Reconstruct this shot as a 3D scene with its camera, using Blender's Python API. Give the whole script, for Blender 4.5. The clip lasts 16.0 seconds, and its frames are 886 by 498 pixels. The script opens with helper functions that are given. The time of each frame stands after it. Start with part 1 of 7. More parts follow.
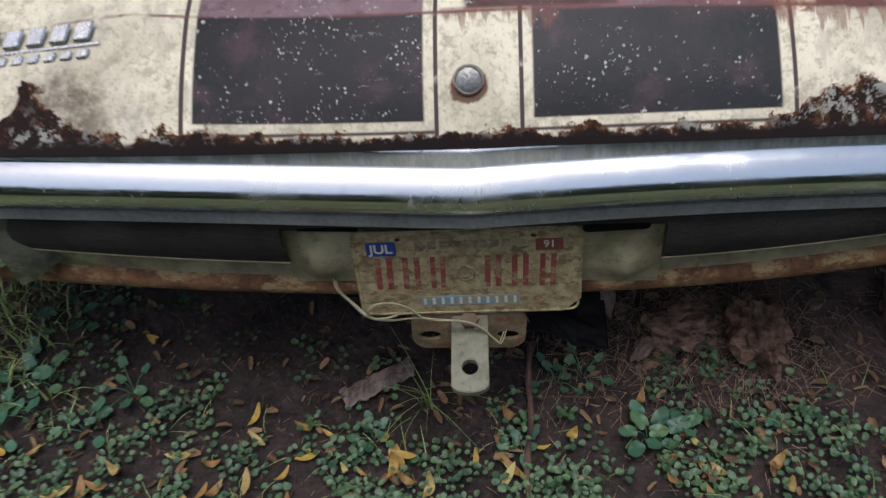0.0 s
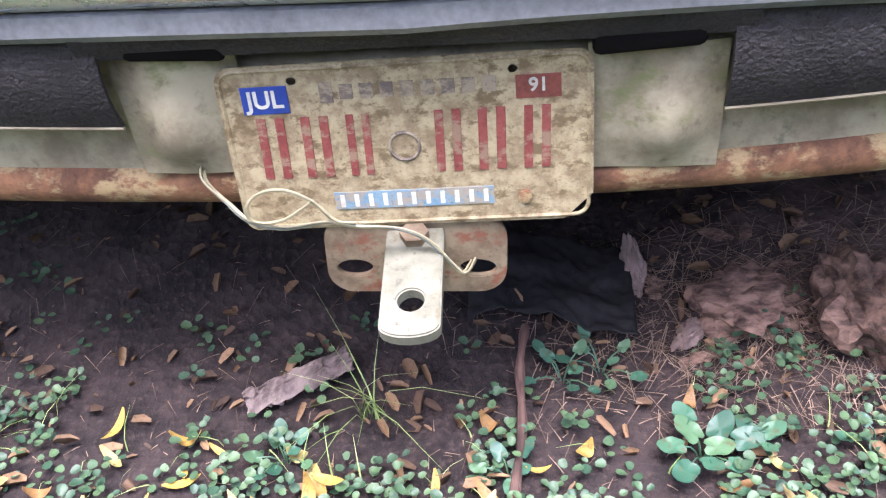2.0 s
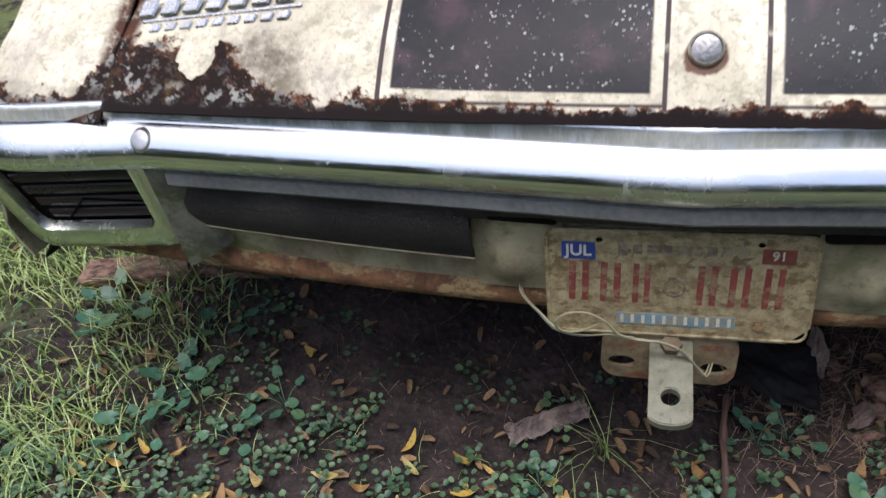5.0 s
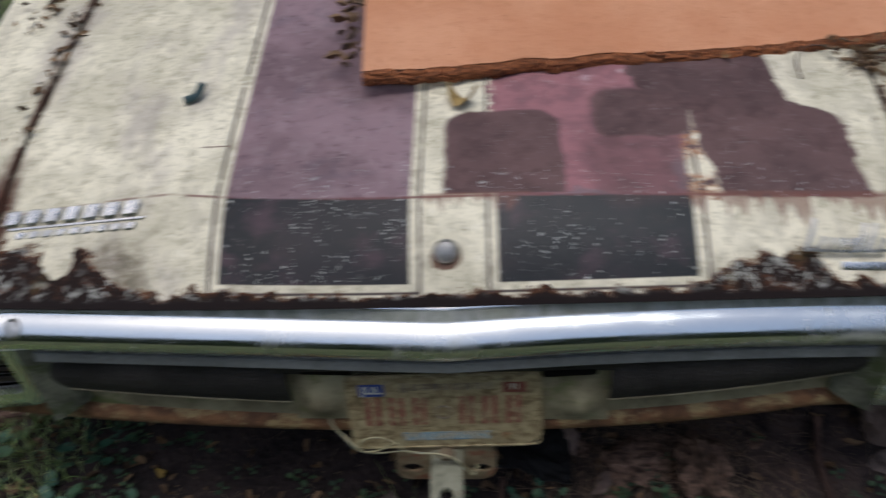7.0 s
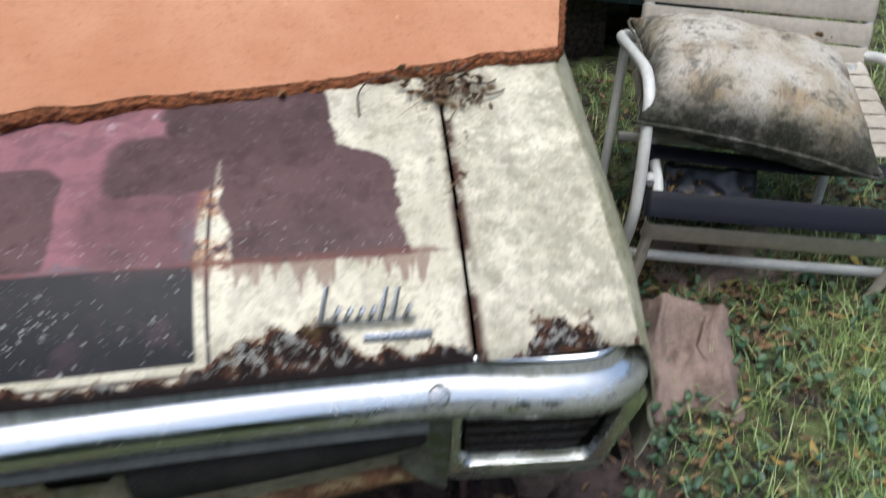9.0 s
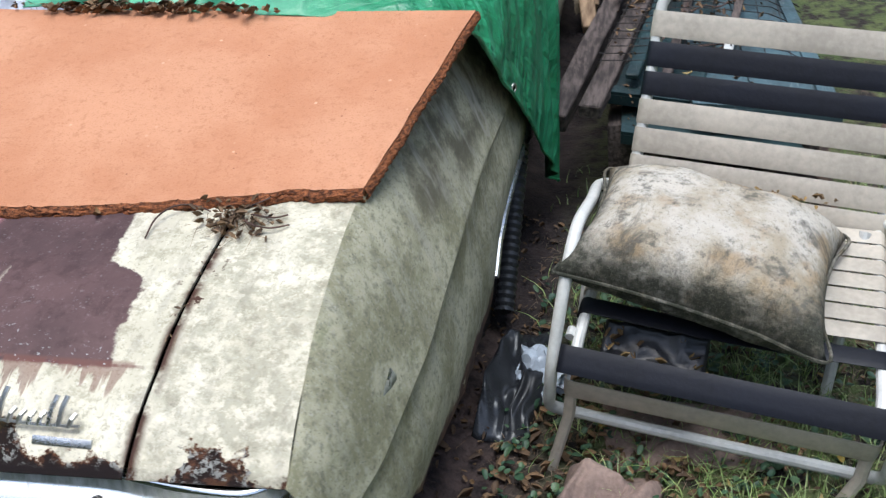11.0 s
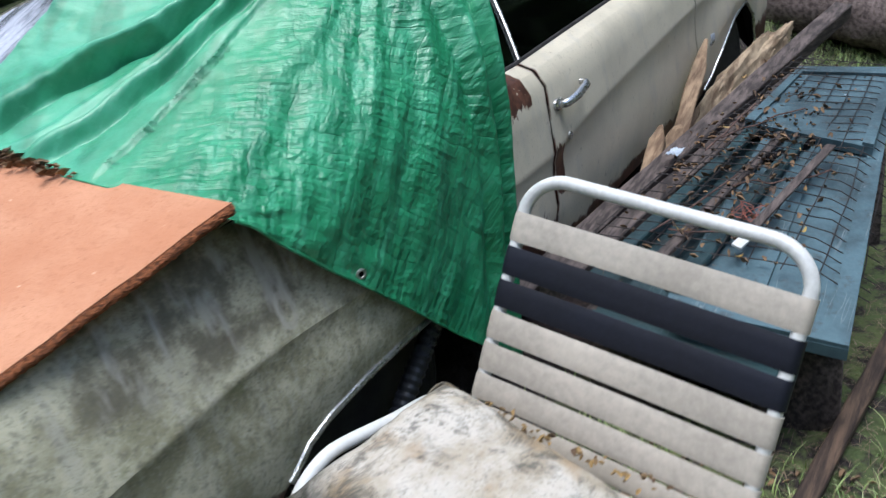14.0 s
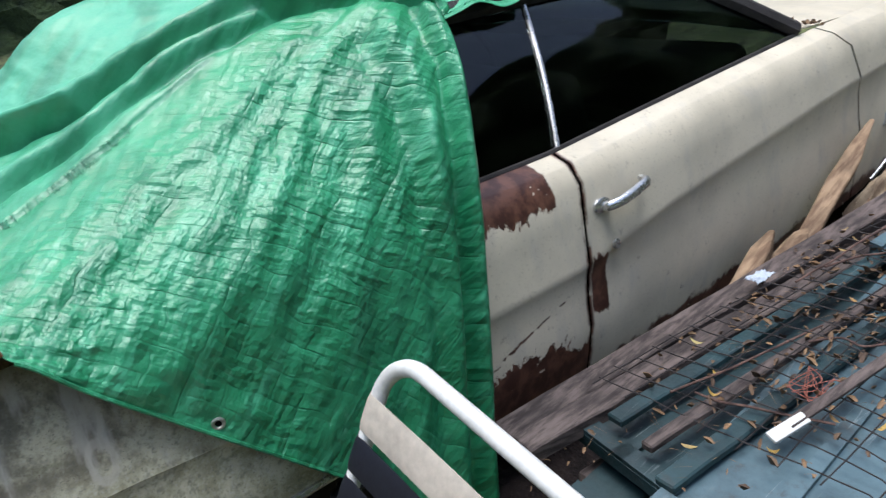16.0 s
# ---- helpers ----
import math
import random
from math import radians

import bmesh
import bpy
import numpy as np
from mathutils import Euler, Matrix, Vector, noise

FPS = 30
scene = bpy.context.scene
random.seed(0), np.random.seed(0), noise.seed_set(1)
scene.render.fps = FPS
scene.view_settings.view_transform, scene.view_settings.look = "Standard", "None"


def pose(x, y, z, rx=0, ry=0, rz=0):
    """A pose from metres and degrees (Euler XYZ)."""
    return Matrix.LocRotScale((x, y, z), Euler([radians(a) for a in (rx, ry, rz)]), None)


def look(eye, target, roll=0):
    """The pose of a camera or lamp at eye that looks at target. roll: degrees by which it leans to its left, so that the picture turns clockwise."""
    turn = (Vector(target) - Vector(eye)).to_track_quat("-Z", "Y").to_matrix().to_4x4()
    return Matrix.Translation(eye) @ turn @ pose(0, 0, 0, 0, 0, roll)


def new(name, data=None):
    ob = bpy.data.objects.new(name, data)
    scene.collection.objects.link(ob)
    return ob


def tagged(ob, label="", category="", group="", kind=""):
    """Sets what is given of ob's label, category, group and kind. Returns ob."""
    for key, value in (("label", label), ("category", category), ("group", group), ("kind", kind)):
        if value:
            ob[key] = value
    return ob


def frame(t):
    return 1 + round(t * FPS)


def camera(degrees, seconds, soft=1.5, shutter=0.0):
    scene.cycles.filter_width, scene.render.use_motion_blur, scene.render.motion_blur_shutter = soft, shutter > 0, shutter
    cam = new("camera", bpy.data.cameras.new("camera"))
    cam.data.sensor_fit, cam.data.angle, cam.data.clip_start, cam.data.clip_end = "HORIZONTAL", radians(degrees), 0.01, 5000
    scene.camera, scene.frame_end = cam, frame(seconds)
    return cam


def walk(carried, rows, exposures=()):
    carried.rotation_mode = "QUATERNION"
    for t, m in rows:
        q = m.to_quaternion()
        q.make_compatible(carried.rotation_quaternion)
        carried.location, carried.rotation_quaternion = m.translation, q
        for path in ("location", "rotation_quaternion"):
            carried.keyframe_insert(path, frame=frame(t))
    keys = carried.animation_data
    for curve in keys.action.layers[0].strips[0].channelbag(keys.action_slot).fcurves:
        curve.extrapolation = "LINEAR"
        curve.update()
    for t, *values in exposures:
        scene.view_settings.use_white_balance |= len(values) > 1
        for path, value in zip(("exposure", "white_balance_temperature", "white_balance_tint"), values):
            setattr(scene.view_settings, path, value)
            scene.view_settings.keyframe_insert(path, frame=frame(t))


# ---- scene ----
import itertools

cam = camera(53.0, 16.0, soft=1.25, shutter=0.5)
PATH = [
    (0.0, (0.0601, -0.8175, 1.2883), (-0.1086, 0.518, -0.1909), -6.73),
    (0.5, (0.0623, -0.7825, 1.1036), (-0.0936, 0.6527, -0.2806), -5.12),
    (1.0, (0.0839, -0.7173, 0.9171), (-0.0929, 0.7931, -0.3818), -5.63),
    (1.5, (0.095, -0.6839, 0.8253), (-0.0929, 0.8416, -0.4544), -6.46),
    (2.0, (0.0961, -0.6605, 0.7814), (-0.1151, 0.8688, -0.49), -6.76),
    (2.5, (0.1022, -0.6598, 0.7805), (-0.1291, 0.8653, -0.4925), -7.45),
    (3.0, (0.1084, -0.6656, 0.7887), (-0.1338, 0.8548, -0.488), -8.36),
    (3.5, (0.1097, -0.6792, 0.8096), (-0.1396, 0.8353, -0.4727), -8.96),
    (4.0, (0.0875, -0.7405, 0.9156), (-0.2041, 0.7559, -0.379), -8.9),
    (4.5, (0.0104, -0.7861, 1.0204), (-0.4179, 0.6749, -0.2765), -9.25),
    (4.7, (-0.0246, -0.7973, 1.0586), (-0.5129, 0.6461, -0.2369), -9.72),
    (6.8, (0.0009, -0.972, 1.4351), (-0.1827, 0.5746, 0.1804), -4.31),
    (7.0, (0.0834, -0.973, 1.4463), (-0.0425, 0.5897, 0.2045), -4.47),
    (7.5, (0.2577, -0.9865, 1.4374), (0.2252, 0.5782, 0.1921), -4.77),
    (8.0, (0.3805, -0.9845, 1.4228), (0.4217, 0.5601, 0.153), -4.39),
    (8.5, (0.4727, -0.936, 1.4134), (0.5683, 0.5943, 0.1291), -3.82),
    (9.0, (0.6086, -0.7809, 1.3787), (0.7229, 0.7753, 0.1276), -2.75),
    (9.2, (0.667, -0.7193, 1.3778), (0.7623, 0.8504, 0.1421), -2.44),
    (11.3, (1.4628, -0.7413, 1.3315), (0.8929, 0.9279, 0.3885), -7.71),
    (11.5, (1.5124, -0.6277, 1.338), (0.8958, 1.0239, 0.3935), -7.46),
    (12.0, (1.6208, -0.4671, 1.3522), (0.9107, 1.1535, 0.4199), -8.07),
    (12.5, (1.7813, -0.4344, 1.3813), (0.9781, 1.1777, 0.5117), -7.78),
    (13.0, (1.9799, -0.4012, 1.3898), (1.0684, 1.1973, 0.6062), -7.24),
    (13.5, (2.1107, -0.2957, 1.3788), (1.1177, 1.2723, 0.6335), -7.96),
    (14.0, (2.1883, -0.0504, 1.3617), (1.1113, 1.4622, 0.6187), -7.15),
    (14.5, (2.2492, 0.2134, 1.3821), (1.0727, 1.6466, 0.6328), -7.86),
    (15.0, (2.3039, 0.4624, 1.384), (1.0122, 1.798, 0.644), -7.21),
    (15.5, (2.3628, 0.7043, 1.4189), (0.9534, 1.9385, 0.7185), -6.04),
    (16.0, (2.3765, 0.7624, 1.4148), (0.8948, 1.9167, 0.7276), -5.9),
]
EXPOSURES = [
    (0.0, 0.45, 6600, 11), (0.8, 0.57, 6500, 12), (1.4, 1.72, 6350, 19), (2.0, 2.82, 6200, 26), (3.5, 2.77, 6200, 26), (4.0, 2.26, 6300, 21), (4.7, 1.36, 6550, 15),
    (6.8, 0.18, 6450, 9), (8.5, 0.52, 6450, 9), (9.2, 0.8, 6350, 7), (11.3, 0.98, 6180, 7), (12.5, 0.98, 6050, 7), (14.0, 1.05, 6050, 8), (16.0, 1.2, 6250, 10),
]

walk(cam, [(t, look(eye, target, roll)) for t, eye, target, roll in PATH], EXPOSURES)

# ---------------------------------------------------------------- light
world = bpy.data.worlds.new("overcast")
scene.world = world
world.use_nodes = True
wt = world.node_tree
sky = wt.nodes.new("ShaderNodeTexSky")
sky.sky_type, sky.sun_disc = "NISHITA", False
sky.sun_elevation, sky.sun_rotation = radians(75), radians(221)
sky.dust_density, sky.ozone_density = 3.0, 1.0
pale = wt.nodes.new("ShaderNodeHueSaturation")
pale.inputs["Saturation"].default_value = 0.9
wt.links.new(sky.outputs[0], pale.inputs["Color"])
wt.links.new(pale.outputs[0], wt.nodes["Background"].inputs[0])
wt.nodes["Background"].inputs[1].default_value = 0.135
sun = new("sun", bpy.data.lights.new("sun", "SUN"))
sun.data.energy, sun.data.angle, sun.data.color = 1.3, radians(30), (0.96, 0.98, 1.0)
sun.matrix_world = look((0.55, -0.48, 3.6), (0, 0, 0))


# ---------------------------------------------------------------- material nodes
class Nodes:
    """A short way to write node materials."""

    def __init__(self, name):
        self.mat = bpy.data.materials.new(name)
        self.mat.use_nodes = True
        self.t = self.mat.node_tree
        self.bsdf = self.t.nodes["Principled BSDF"]
        self.co = self.t.nodes.new("ShaderNodeTexCoord").outputs["Object"]
        sep = self.t.nodes.new("ShaderNodeSeparateXYZ")
        self.t.links.new(self.co, sep.inputs[0])
        self.x, self.y, self.z = sep.outputs

    def put(self, socket, v):
        if isinstance(v, bpy.types.NodeSocket):
            self.t.links.new(v, socket)
        elif isinstance(v, (tuple, list)) and len(v) == 3 and socket.type == "RGBA":
            socket.default_value = (*v, 1)
        else:
            socket.default_value = v

    def math(self, op, a, b=0.0, c=None, clamp=False):
        n = self.t.nodes.new("ShaderNodeMath")
        n.operation, n.use_clamp = op, clamp
        self.put(n.inputs[0], a), self.put(n.inputs[1], b)
        if c is not None:
            self.put(n.inputs[2], c)
        return n.outputs[0]

    def add(self, a, b):
        return self.math("ADD", a, b)

    def mul(self, a, b):
        return self.math("MULTIPLY", a, b)

    def most(self, a, b):
        return self.math("MAXIMUM", a, b)

    def step(self, v, a, b, lo=0.0, hi=1.0):
        n = self.t.nodes.new("ShaderNodeMapRange")
        n.interpolation_type = "SMOOTHSTEP"
        self.put(n.inputs["Value"], v)
        n.inputs["From Min"].default_value, n.inputs["From Max"].default_value = a, b
        n.inputs["To Min"].default_value, n.inputs["To Max"].default_value = lo, hi
        return n.outputs[0]

    def band(self, v, a, b, w=0.002):
        return self.mul(self.step(v, a - w, a + w), self.step(v, b - w, b + w, 1.0, 0.0))

    def noise(self, scale, detail=4.0, rough=0.55, stretch=None, distort=0.0, co=None, out=0):
        n = self.t.nodes.new("ShaderNodeTexNoise")
        n.inputs["Scale"].default_value, n.inputs["Detail"].default_value = scale, detail
        n.inputs["Roughness"].default_value, n.inputs["Distortion"].default_value = rough, distort
        co = co or self.co
        if stretch:
            m = self.t.nodes.new("ShaderNodeMapping")
            m.inputs["Scale"].default_value = stretch
            self.t.links.new(co, m.inputs[0])
            co = m.outputs[0]
        self.t.links.new(co, n.inputs["Vector"])
        return n.outputs[out]

    def cells(self, scale, feature="F1", stretch=None, rand=1.0):
        n = self.t.nodes.new("ShaderNodeTexVoronoi")
        n.feature = feature
        n.inputs["Scale"].default_value, n.inputs["Randomness"].default_value = scale, rand
        co = self.co
        if stretch:
            m = self.t.nodes.new("ShaderNodeMapping")
            m.inputs["Scale"].default_value = stretch
            self.t.links.new(co, m.inputs[0])
            co = m.outputs[0]
        self.t.links.new(co, n.inputs["Vector"])
        return n.outputs[0]

    def mix(self, f, a, b, kind="MIX"):
        n = self.t.nodes.new("ShaderNodeMix")
        n.data_type, n.blend_type = "RGBA", kind
        self.put(n.inputs[0], f), self.put(n.inputs[6], a), self.put(n.inputs[7], b)
        return n.outputs[2]

    def vec(self, x, y, z=0.0):
        n = self.t.nodes.new("ShaderNodeCombineXYZ")
        self.put(n.inputs[0], x), self.put(n.inputs[1], y), self.put(n.inputs[2], z)
        return n.outputs[0]

    def chance(self):
        return self.t.nodes.new("ShaderNodeObjectInfo").outputs["Random"]

    def island(self):
        return self.t.nodes.new("ShaderNodeNewGeometry").outputs["Random Per Island"]

    def out(self, color, rough=0.6, metal=0.0, bump=None, height=0.001, **more):
        self.put(self.bsdf.inputs["Base Color"], color)
        self.put(self.bsdf.inputs["Roughness"], rough)
        self.put(self.bsdf.inputs["Metallic"], metal)
        if bump is not None:
            b = self.t.nodes.new("ShaderNodeBump")
            b.inputs["Strength"].default_value, b.inputs["Distance"].default_value = 1.0, height
            self.t.links.new(bump, b.inputs["Height"])
            self.t.links.new(b.outputs[0], self.bsdf.inputs["Normal"])
        for k, v in more.items():
            self.put(self.bsdf.inputs[k.replace("_", " ")], v)
        return self.mat


def plain(name, color, rough=0.6, metal=0.0, vary=0.35, scale=30.0, grit=0.0006):
    """Paint, plastic or bare metal with mottling at two scales."""
    n = Nodes(name)
    big, small = n.noise(scale * 0.2, 5), n.noise(scale * 4, 3)
    k = n.add(n.mul(big, 0.7), n.mul(small, 0.3))
    dark = tuple(c * (1 - vary) for c in color)
    lite = tuple(min(1, c * (1 + vary * 0.6)) for c in color)
    return n.out(n.mix(n.step(k, 0.3, 0.7), dark, lite), n.step(k, 0.3, 0.7, min(1, rough + 0.1), max(0, rough - 0.1)), metal, small, grit)


# ---------------------------------------------------------------- mesh helpers
def finish(bm, angle=32):
    bmesh.ops.recalc_face_normals(bm, faces=bm.faces)
    for f in bm.faces:
        f.smooth = True
    for e in bm.edges:
        e.smooth = len(e.link_faces) != 2 or e.calc_face_angle(0) < radians(angle)
    return bm


def link(name, bm, mat, parent=None, label="", angle=32):
    finish(bm, angle)
    me = bpy.data.meshes.new(name)
    bm.to_mesh(me)
    bm.free()
    me.materials.append(mat)
    ob = new(name, me)
    ob.parent = parent
    return tagged(ob, label)


def part(name, bm, mat, parent, label="", angle=32):
    return link(name, bm, mat, parent, label, angle)


def thing(name, bm, mat, label, category, group="", kind="", angle=32):
    return tagged(link(name, bm, mat, None, "", angle), label, category, group, kind)


def empty(name, label, category, group="", m=None):
    ob = new(name)
    ob.empty_display_size = 0.1
    if m is not None:
        ob.matrix_basis = m
    return tagged(ob, label, category, group)


def sheet(fn, us, vs, thick=0.002, hole=None):
    """A skin of the given thickness over fn(u, v), closed at its rim. hole(u, v): where it is left open."""
    us, vs = list(us), list(vs)
    grid = [[Vector(fn(u, v)) for v in vs] for u in us]
    nu, nv = len(us), len(vs)
    nor = [[None] * nv for _ in us]
    for i in range(nu):
        for j in range(nv):
            a = grid[min(i + 1, nu - 1)][j] - grid[max(i - 1, 0)][j]
            b = grid[i][min(j + 1, nv - 1)] - grid[i][max(j - 1, 0)]
            c = a.cross(b)
            nor[i][j] = c.normalized() if c.length > 1e-12 else Vector((0, 0, 1))
    bm = bmesh.new()
    top = [[bm.verts.new(p) for p in row] for row in grid]
    bot = [[bm.verts.new(p - n * thick) for p, n in zip(r, q)] for r, q in zip(grid, nor)]
    keep = set()
    for i in range(nu - 1):
        for j in range(nv - 1):
            if not (hole and hole((us[i] + us[i + 1]) / 2, (vs[j] + vs[j + 1]) / 2)):
                keep.add((i, j))
    for i, j in keep:
        bm.faces.new((top[i][j], top[i + 1][j], top[i + 1][j + 1], top[i][j + 1]))
        bm.faces.new((bot[i][j], bot[i][j + 1], bot[i + 1][j + 1], bot[i + 1][j]))
        for di, dj, a, b in ((-1, 0, (0, 0), (0, 1)), (1, 0, (1, 0), (1, 1)), (0, -1, (0, 0), (1, 0)), (0, 1, (0, 1), (1, 1))):
            if (i + di, j + dj) not in keep:
                p, q = (i + a[0], j + a[1]), (i + b[0], j + b[1])
                bm.faces.new((top[p[0]][p[1]], top[q[0]][q[1]], bot[q[0]][q[1]], bot[p[0]][p[1]]))
    loose = [v for v in bm.verts if not v.link_faces]
    bmesh.ops.delete(bm, geom=loose, context="VERTS")
    return bm


def smooth_line(pts, n):
    """n points on a Catmull-Rom curve through pts."""
    pts = [Vector(p) for p in pts]
    out = []
    for k in range(n):
        s = k / (n - 1) * (len(pts) - 1)
        i = min(int(s), len(pts) - 2)
        f = s - i
        p0, p1, p2, p3 = pts[max(i - 1, 0)], pts[i], pts[i + 1], pts[min(i + 2, len(pts) - 1)]
        out.append(0.5 * (2 * p1 + (p2 - p0) * f + (2 * p0 - 5 * p1 + 4 * p2 - p3) * f * f + (3 * p1 - p0 - 3 * p2 + p3) * f ** 3))
    return out


def tube(pts, r, sides=10, bm=None, ends=True, wide=1.0):
    """A round bar along pts; r may be one radius or one for each point."""
    bm = bm or bmesh.new()
    pts = [Vector(p) for p in pts]
    rs = r if isinstance(r, (list, tuple)) else [r] * len(pts)
    rings, up = [], None
    for i, p in enumerate(pts):
        d = (pts[min(i + 1, len(pts) - 1)] - pts[max(i - 1, 0)]).normalized()
        if up is None:
            up = Vector((0, 0, 1)) if abs(d.z) < 0.9 else Vector((1, 0, 0))
        a = d.cross(up).normalized()
        up = a.cross(d).normalized()
        rings.append([bm.verts.new(p + (a * math.cos(w) * wide + up * math.sin(w)) * rs[i]) for w in (2 * math.pi * k / sides for k in range(sides))])
    for q, s in zip(rings, rings[1:]):
        for k in range(sides):
            bm.faces.new((q[k], q[(k + 1) % sides], s[(k + 1) % sides], s[k]))
    if ends:
        bm.faces.new(rings[0][::-1]), bm.faces.new(rings[-1])
    return bm


def box(w, d, h, bevel=0.004, m=None, seg=2, bm=None, rough=0.0, cuts=0):
    """A bevelled box, its base at z = 0, w along x, d along y."""
    b = bmesh.new()
    bmesh.ops.create_cube(b, size=1, matrix=Matrix.Translation((0, 0, h / 2)) @ Matrix.Diagonal((w, d, h, 1)))
    if cuts:
        long = [e for e in b.edges if abs(e.calc_length() - max(w, d, h)) < 1e-6]
        bmesh.ops.subdivide_edges(b, edges=long, cuts=cuts, use_grid_fill=True)
    if bevel:
        sharp = [e for e in b.edges if e.calc_face_angle(0) > 0.5]
        bmesh.ops.bevel(b, geom=sharp, offset=bevel, segments=seg, affect="EDGES", profile=0.5)
    if rough:
        for v in b.verts:
            v.co += noise.noise_vector(v.co * 14) * rough + noise.noise_vector(v.co * 60) * rough * 0.3
    if m is not None:
        b.transform(m)
    if bm is None:
        return b
    tmp = bpy.data.meshes.new("tmp")
    b.to_mesh(tmp)
    b.free()
    bm.from_mesh(tmp)
    bpy.data.meshes.remove(tmp)
    return bm


def outline(pts, thick, m=None, bevel=0.0, holes=()):
    """A plate cut to the outline pts in x, y, from z = 0 up; holes: (x, y, rx, ry)."""
    bm = bmesh.new()
    loops = [list(pts)] + [[(cx + rx * math.cos(a), cy + ry * math.sin(a)) for a in (2 * math.pi * k / 20 for k in range(20))] for cx, cy, rx, ry in holes]
    edges = []
    for lp in loops:
        vs = [bm.verts.new((x, y, 0)) for x, y in lp]
        edges += [bm.edges.new((vs[i], vs[(i + 1) % len(vs)])) for i in range(len(vs))]
    if holes:
        bmesh.ops.triangle_fill(bm, use_beauty=True, use_dissolve=False, edges=edges)
    else:
        bm.faces.new([e.verts[0] for e in edges])
    ex = bmesh.ops.extrude_face_region(bm, geom=bm.faces[:])
    bmesh.ops.translate(bm, verts=[g for g in ex["geom"] if isinstance(g, bmesh.types.BMVert)], vec=(0, 0, thick))
    bmesh.ops.recalc_face_normals(bm, faces=bm.faces)
    if bevel:
        rim = [e for e in bm.edges if e.calc_face_angle(0) > 0.9]
        bmesh.ops.bevel(bm, geom=rim, offset=bevel, segments=2, affect="EDGES")
    if m is not None:
        bm.transform(m)
    return bm


def rounded(w, h, r, n=5):
    """A rectangle's outline with round corners, about the origin."""
    out = []
    for cx, cy, a0 in ((w / 2 - r, h / 2 - r, 0), (-w / 2 + r, h / 2 - r, 90), (-w / 2 + r, -h / 2 + r, 180), (w / 2 - r, -h / 2 + r, 270)):
        out += [(cx + r * math.cos(radians(a0 + 90 * k / n)), cy + r * math.sin(radians(a0 + 90 * k / n))) for k in range(n + 1)]
    return out


def frame_of(origin, right, up):
    """A pose whose x runs along right, whose y runs as near to up as can be, and whose z faces out."""
    x = Vector(right).normalized()
    z = x.cross(Vector(up)).normalized()
    y = z.cross(x)
    return Matrix.Translation(origin) @ Matrix((x, y, z)).transposed().to_4x4()


def lathe(profile, sides=24, m=None):
    """Turns (r, z) pairs about z."""
    bm = bmesh.new()
    rings = [[bm.verts.new((max(r, 1e-5) * math.cos(a), max(r, 1e-5) * math.sin(a), z)) for a in (2 * math.pi * k / sides for k in range(sides))] for r, z in profile]
    for q, s in zip(rings, rings[1:]):
        for k in range(sides):
            bm.faces.new((q[k], q[(k + 1) % sides], s[(k + 1) % sides], s[k]))
    bm.faces.new(rings[0][::-1]), bm.faces.new(rings[-1])
    bmesh.ops.remove_doubles(bm, verts=bm.verts, dist=2e-5)
    if m is not None:
        bm.transform(m)
    return bm


def span(a, b, n):
    return [a + (b - a) * k / (n - 1) for k in range(n)]


def ease(v, a, b):
    k = min(1, max(0, (v - a) / (b - a)))
    return k * k * (3 - 2 * k)


def lerp(table, y):
    """Interpolates rows (y, ...) of a table."""
    ys = [r[0] for r in table]
    return [float(np.interp(y, ys, [r[c] for r in table])) for c in range(1, len(table[0]))]


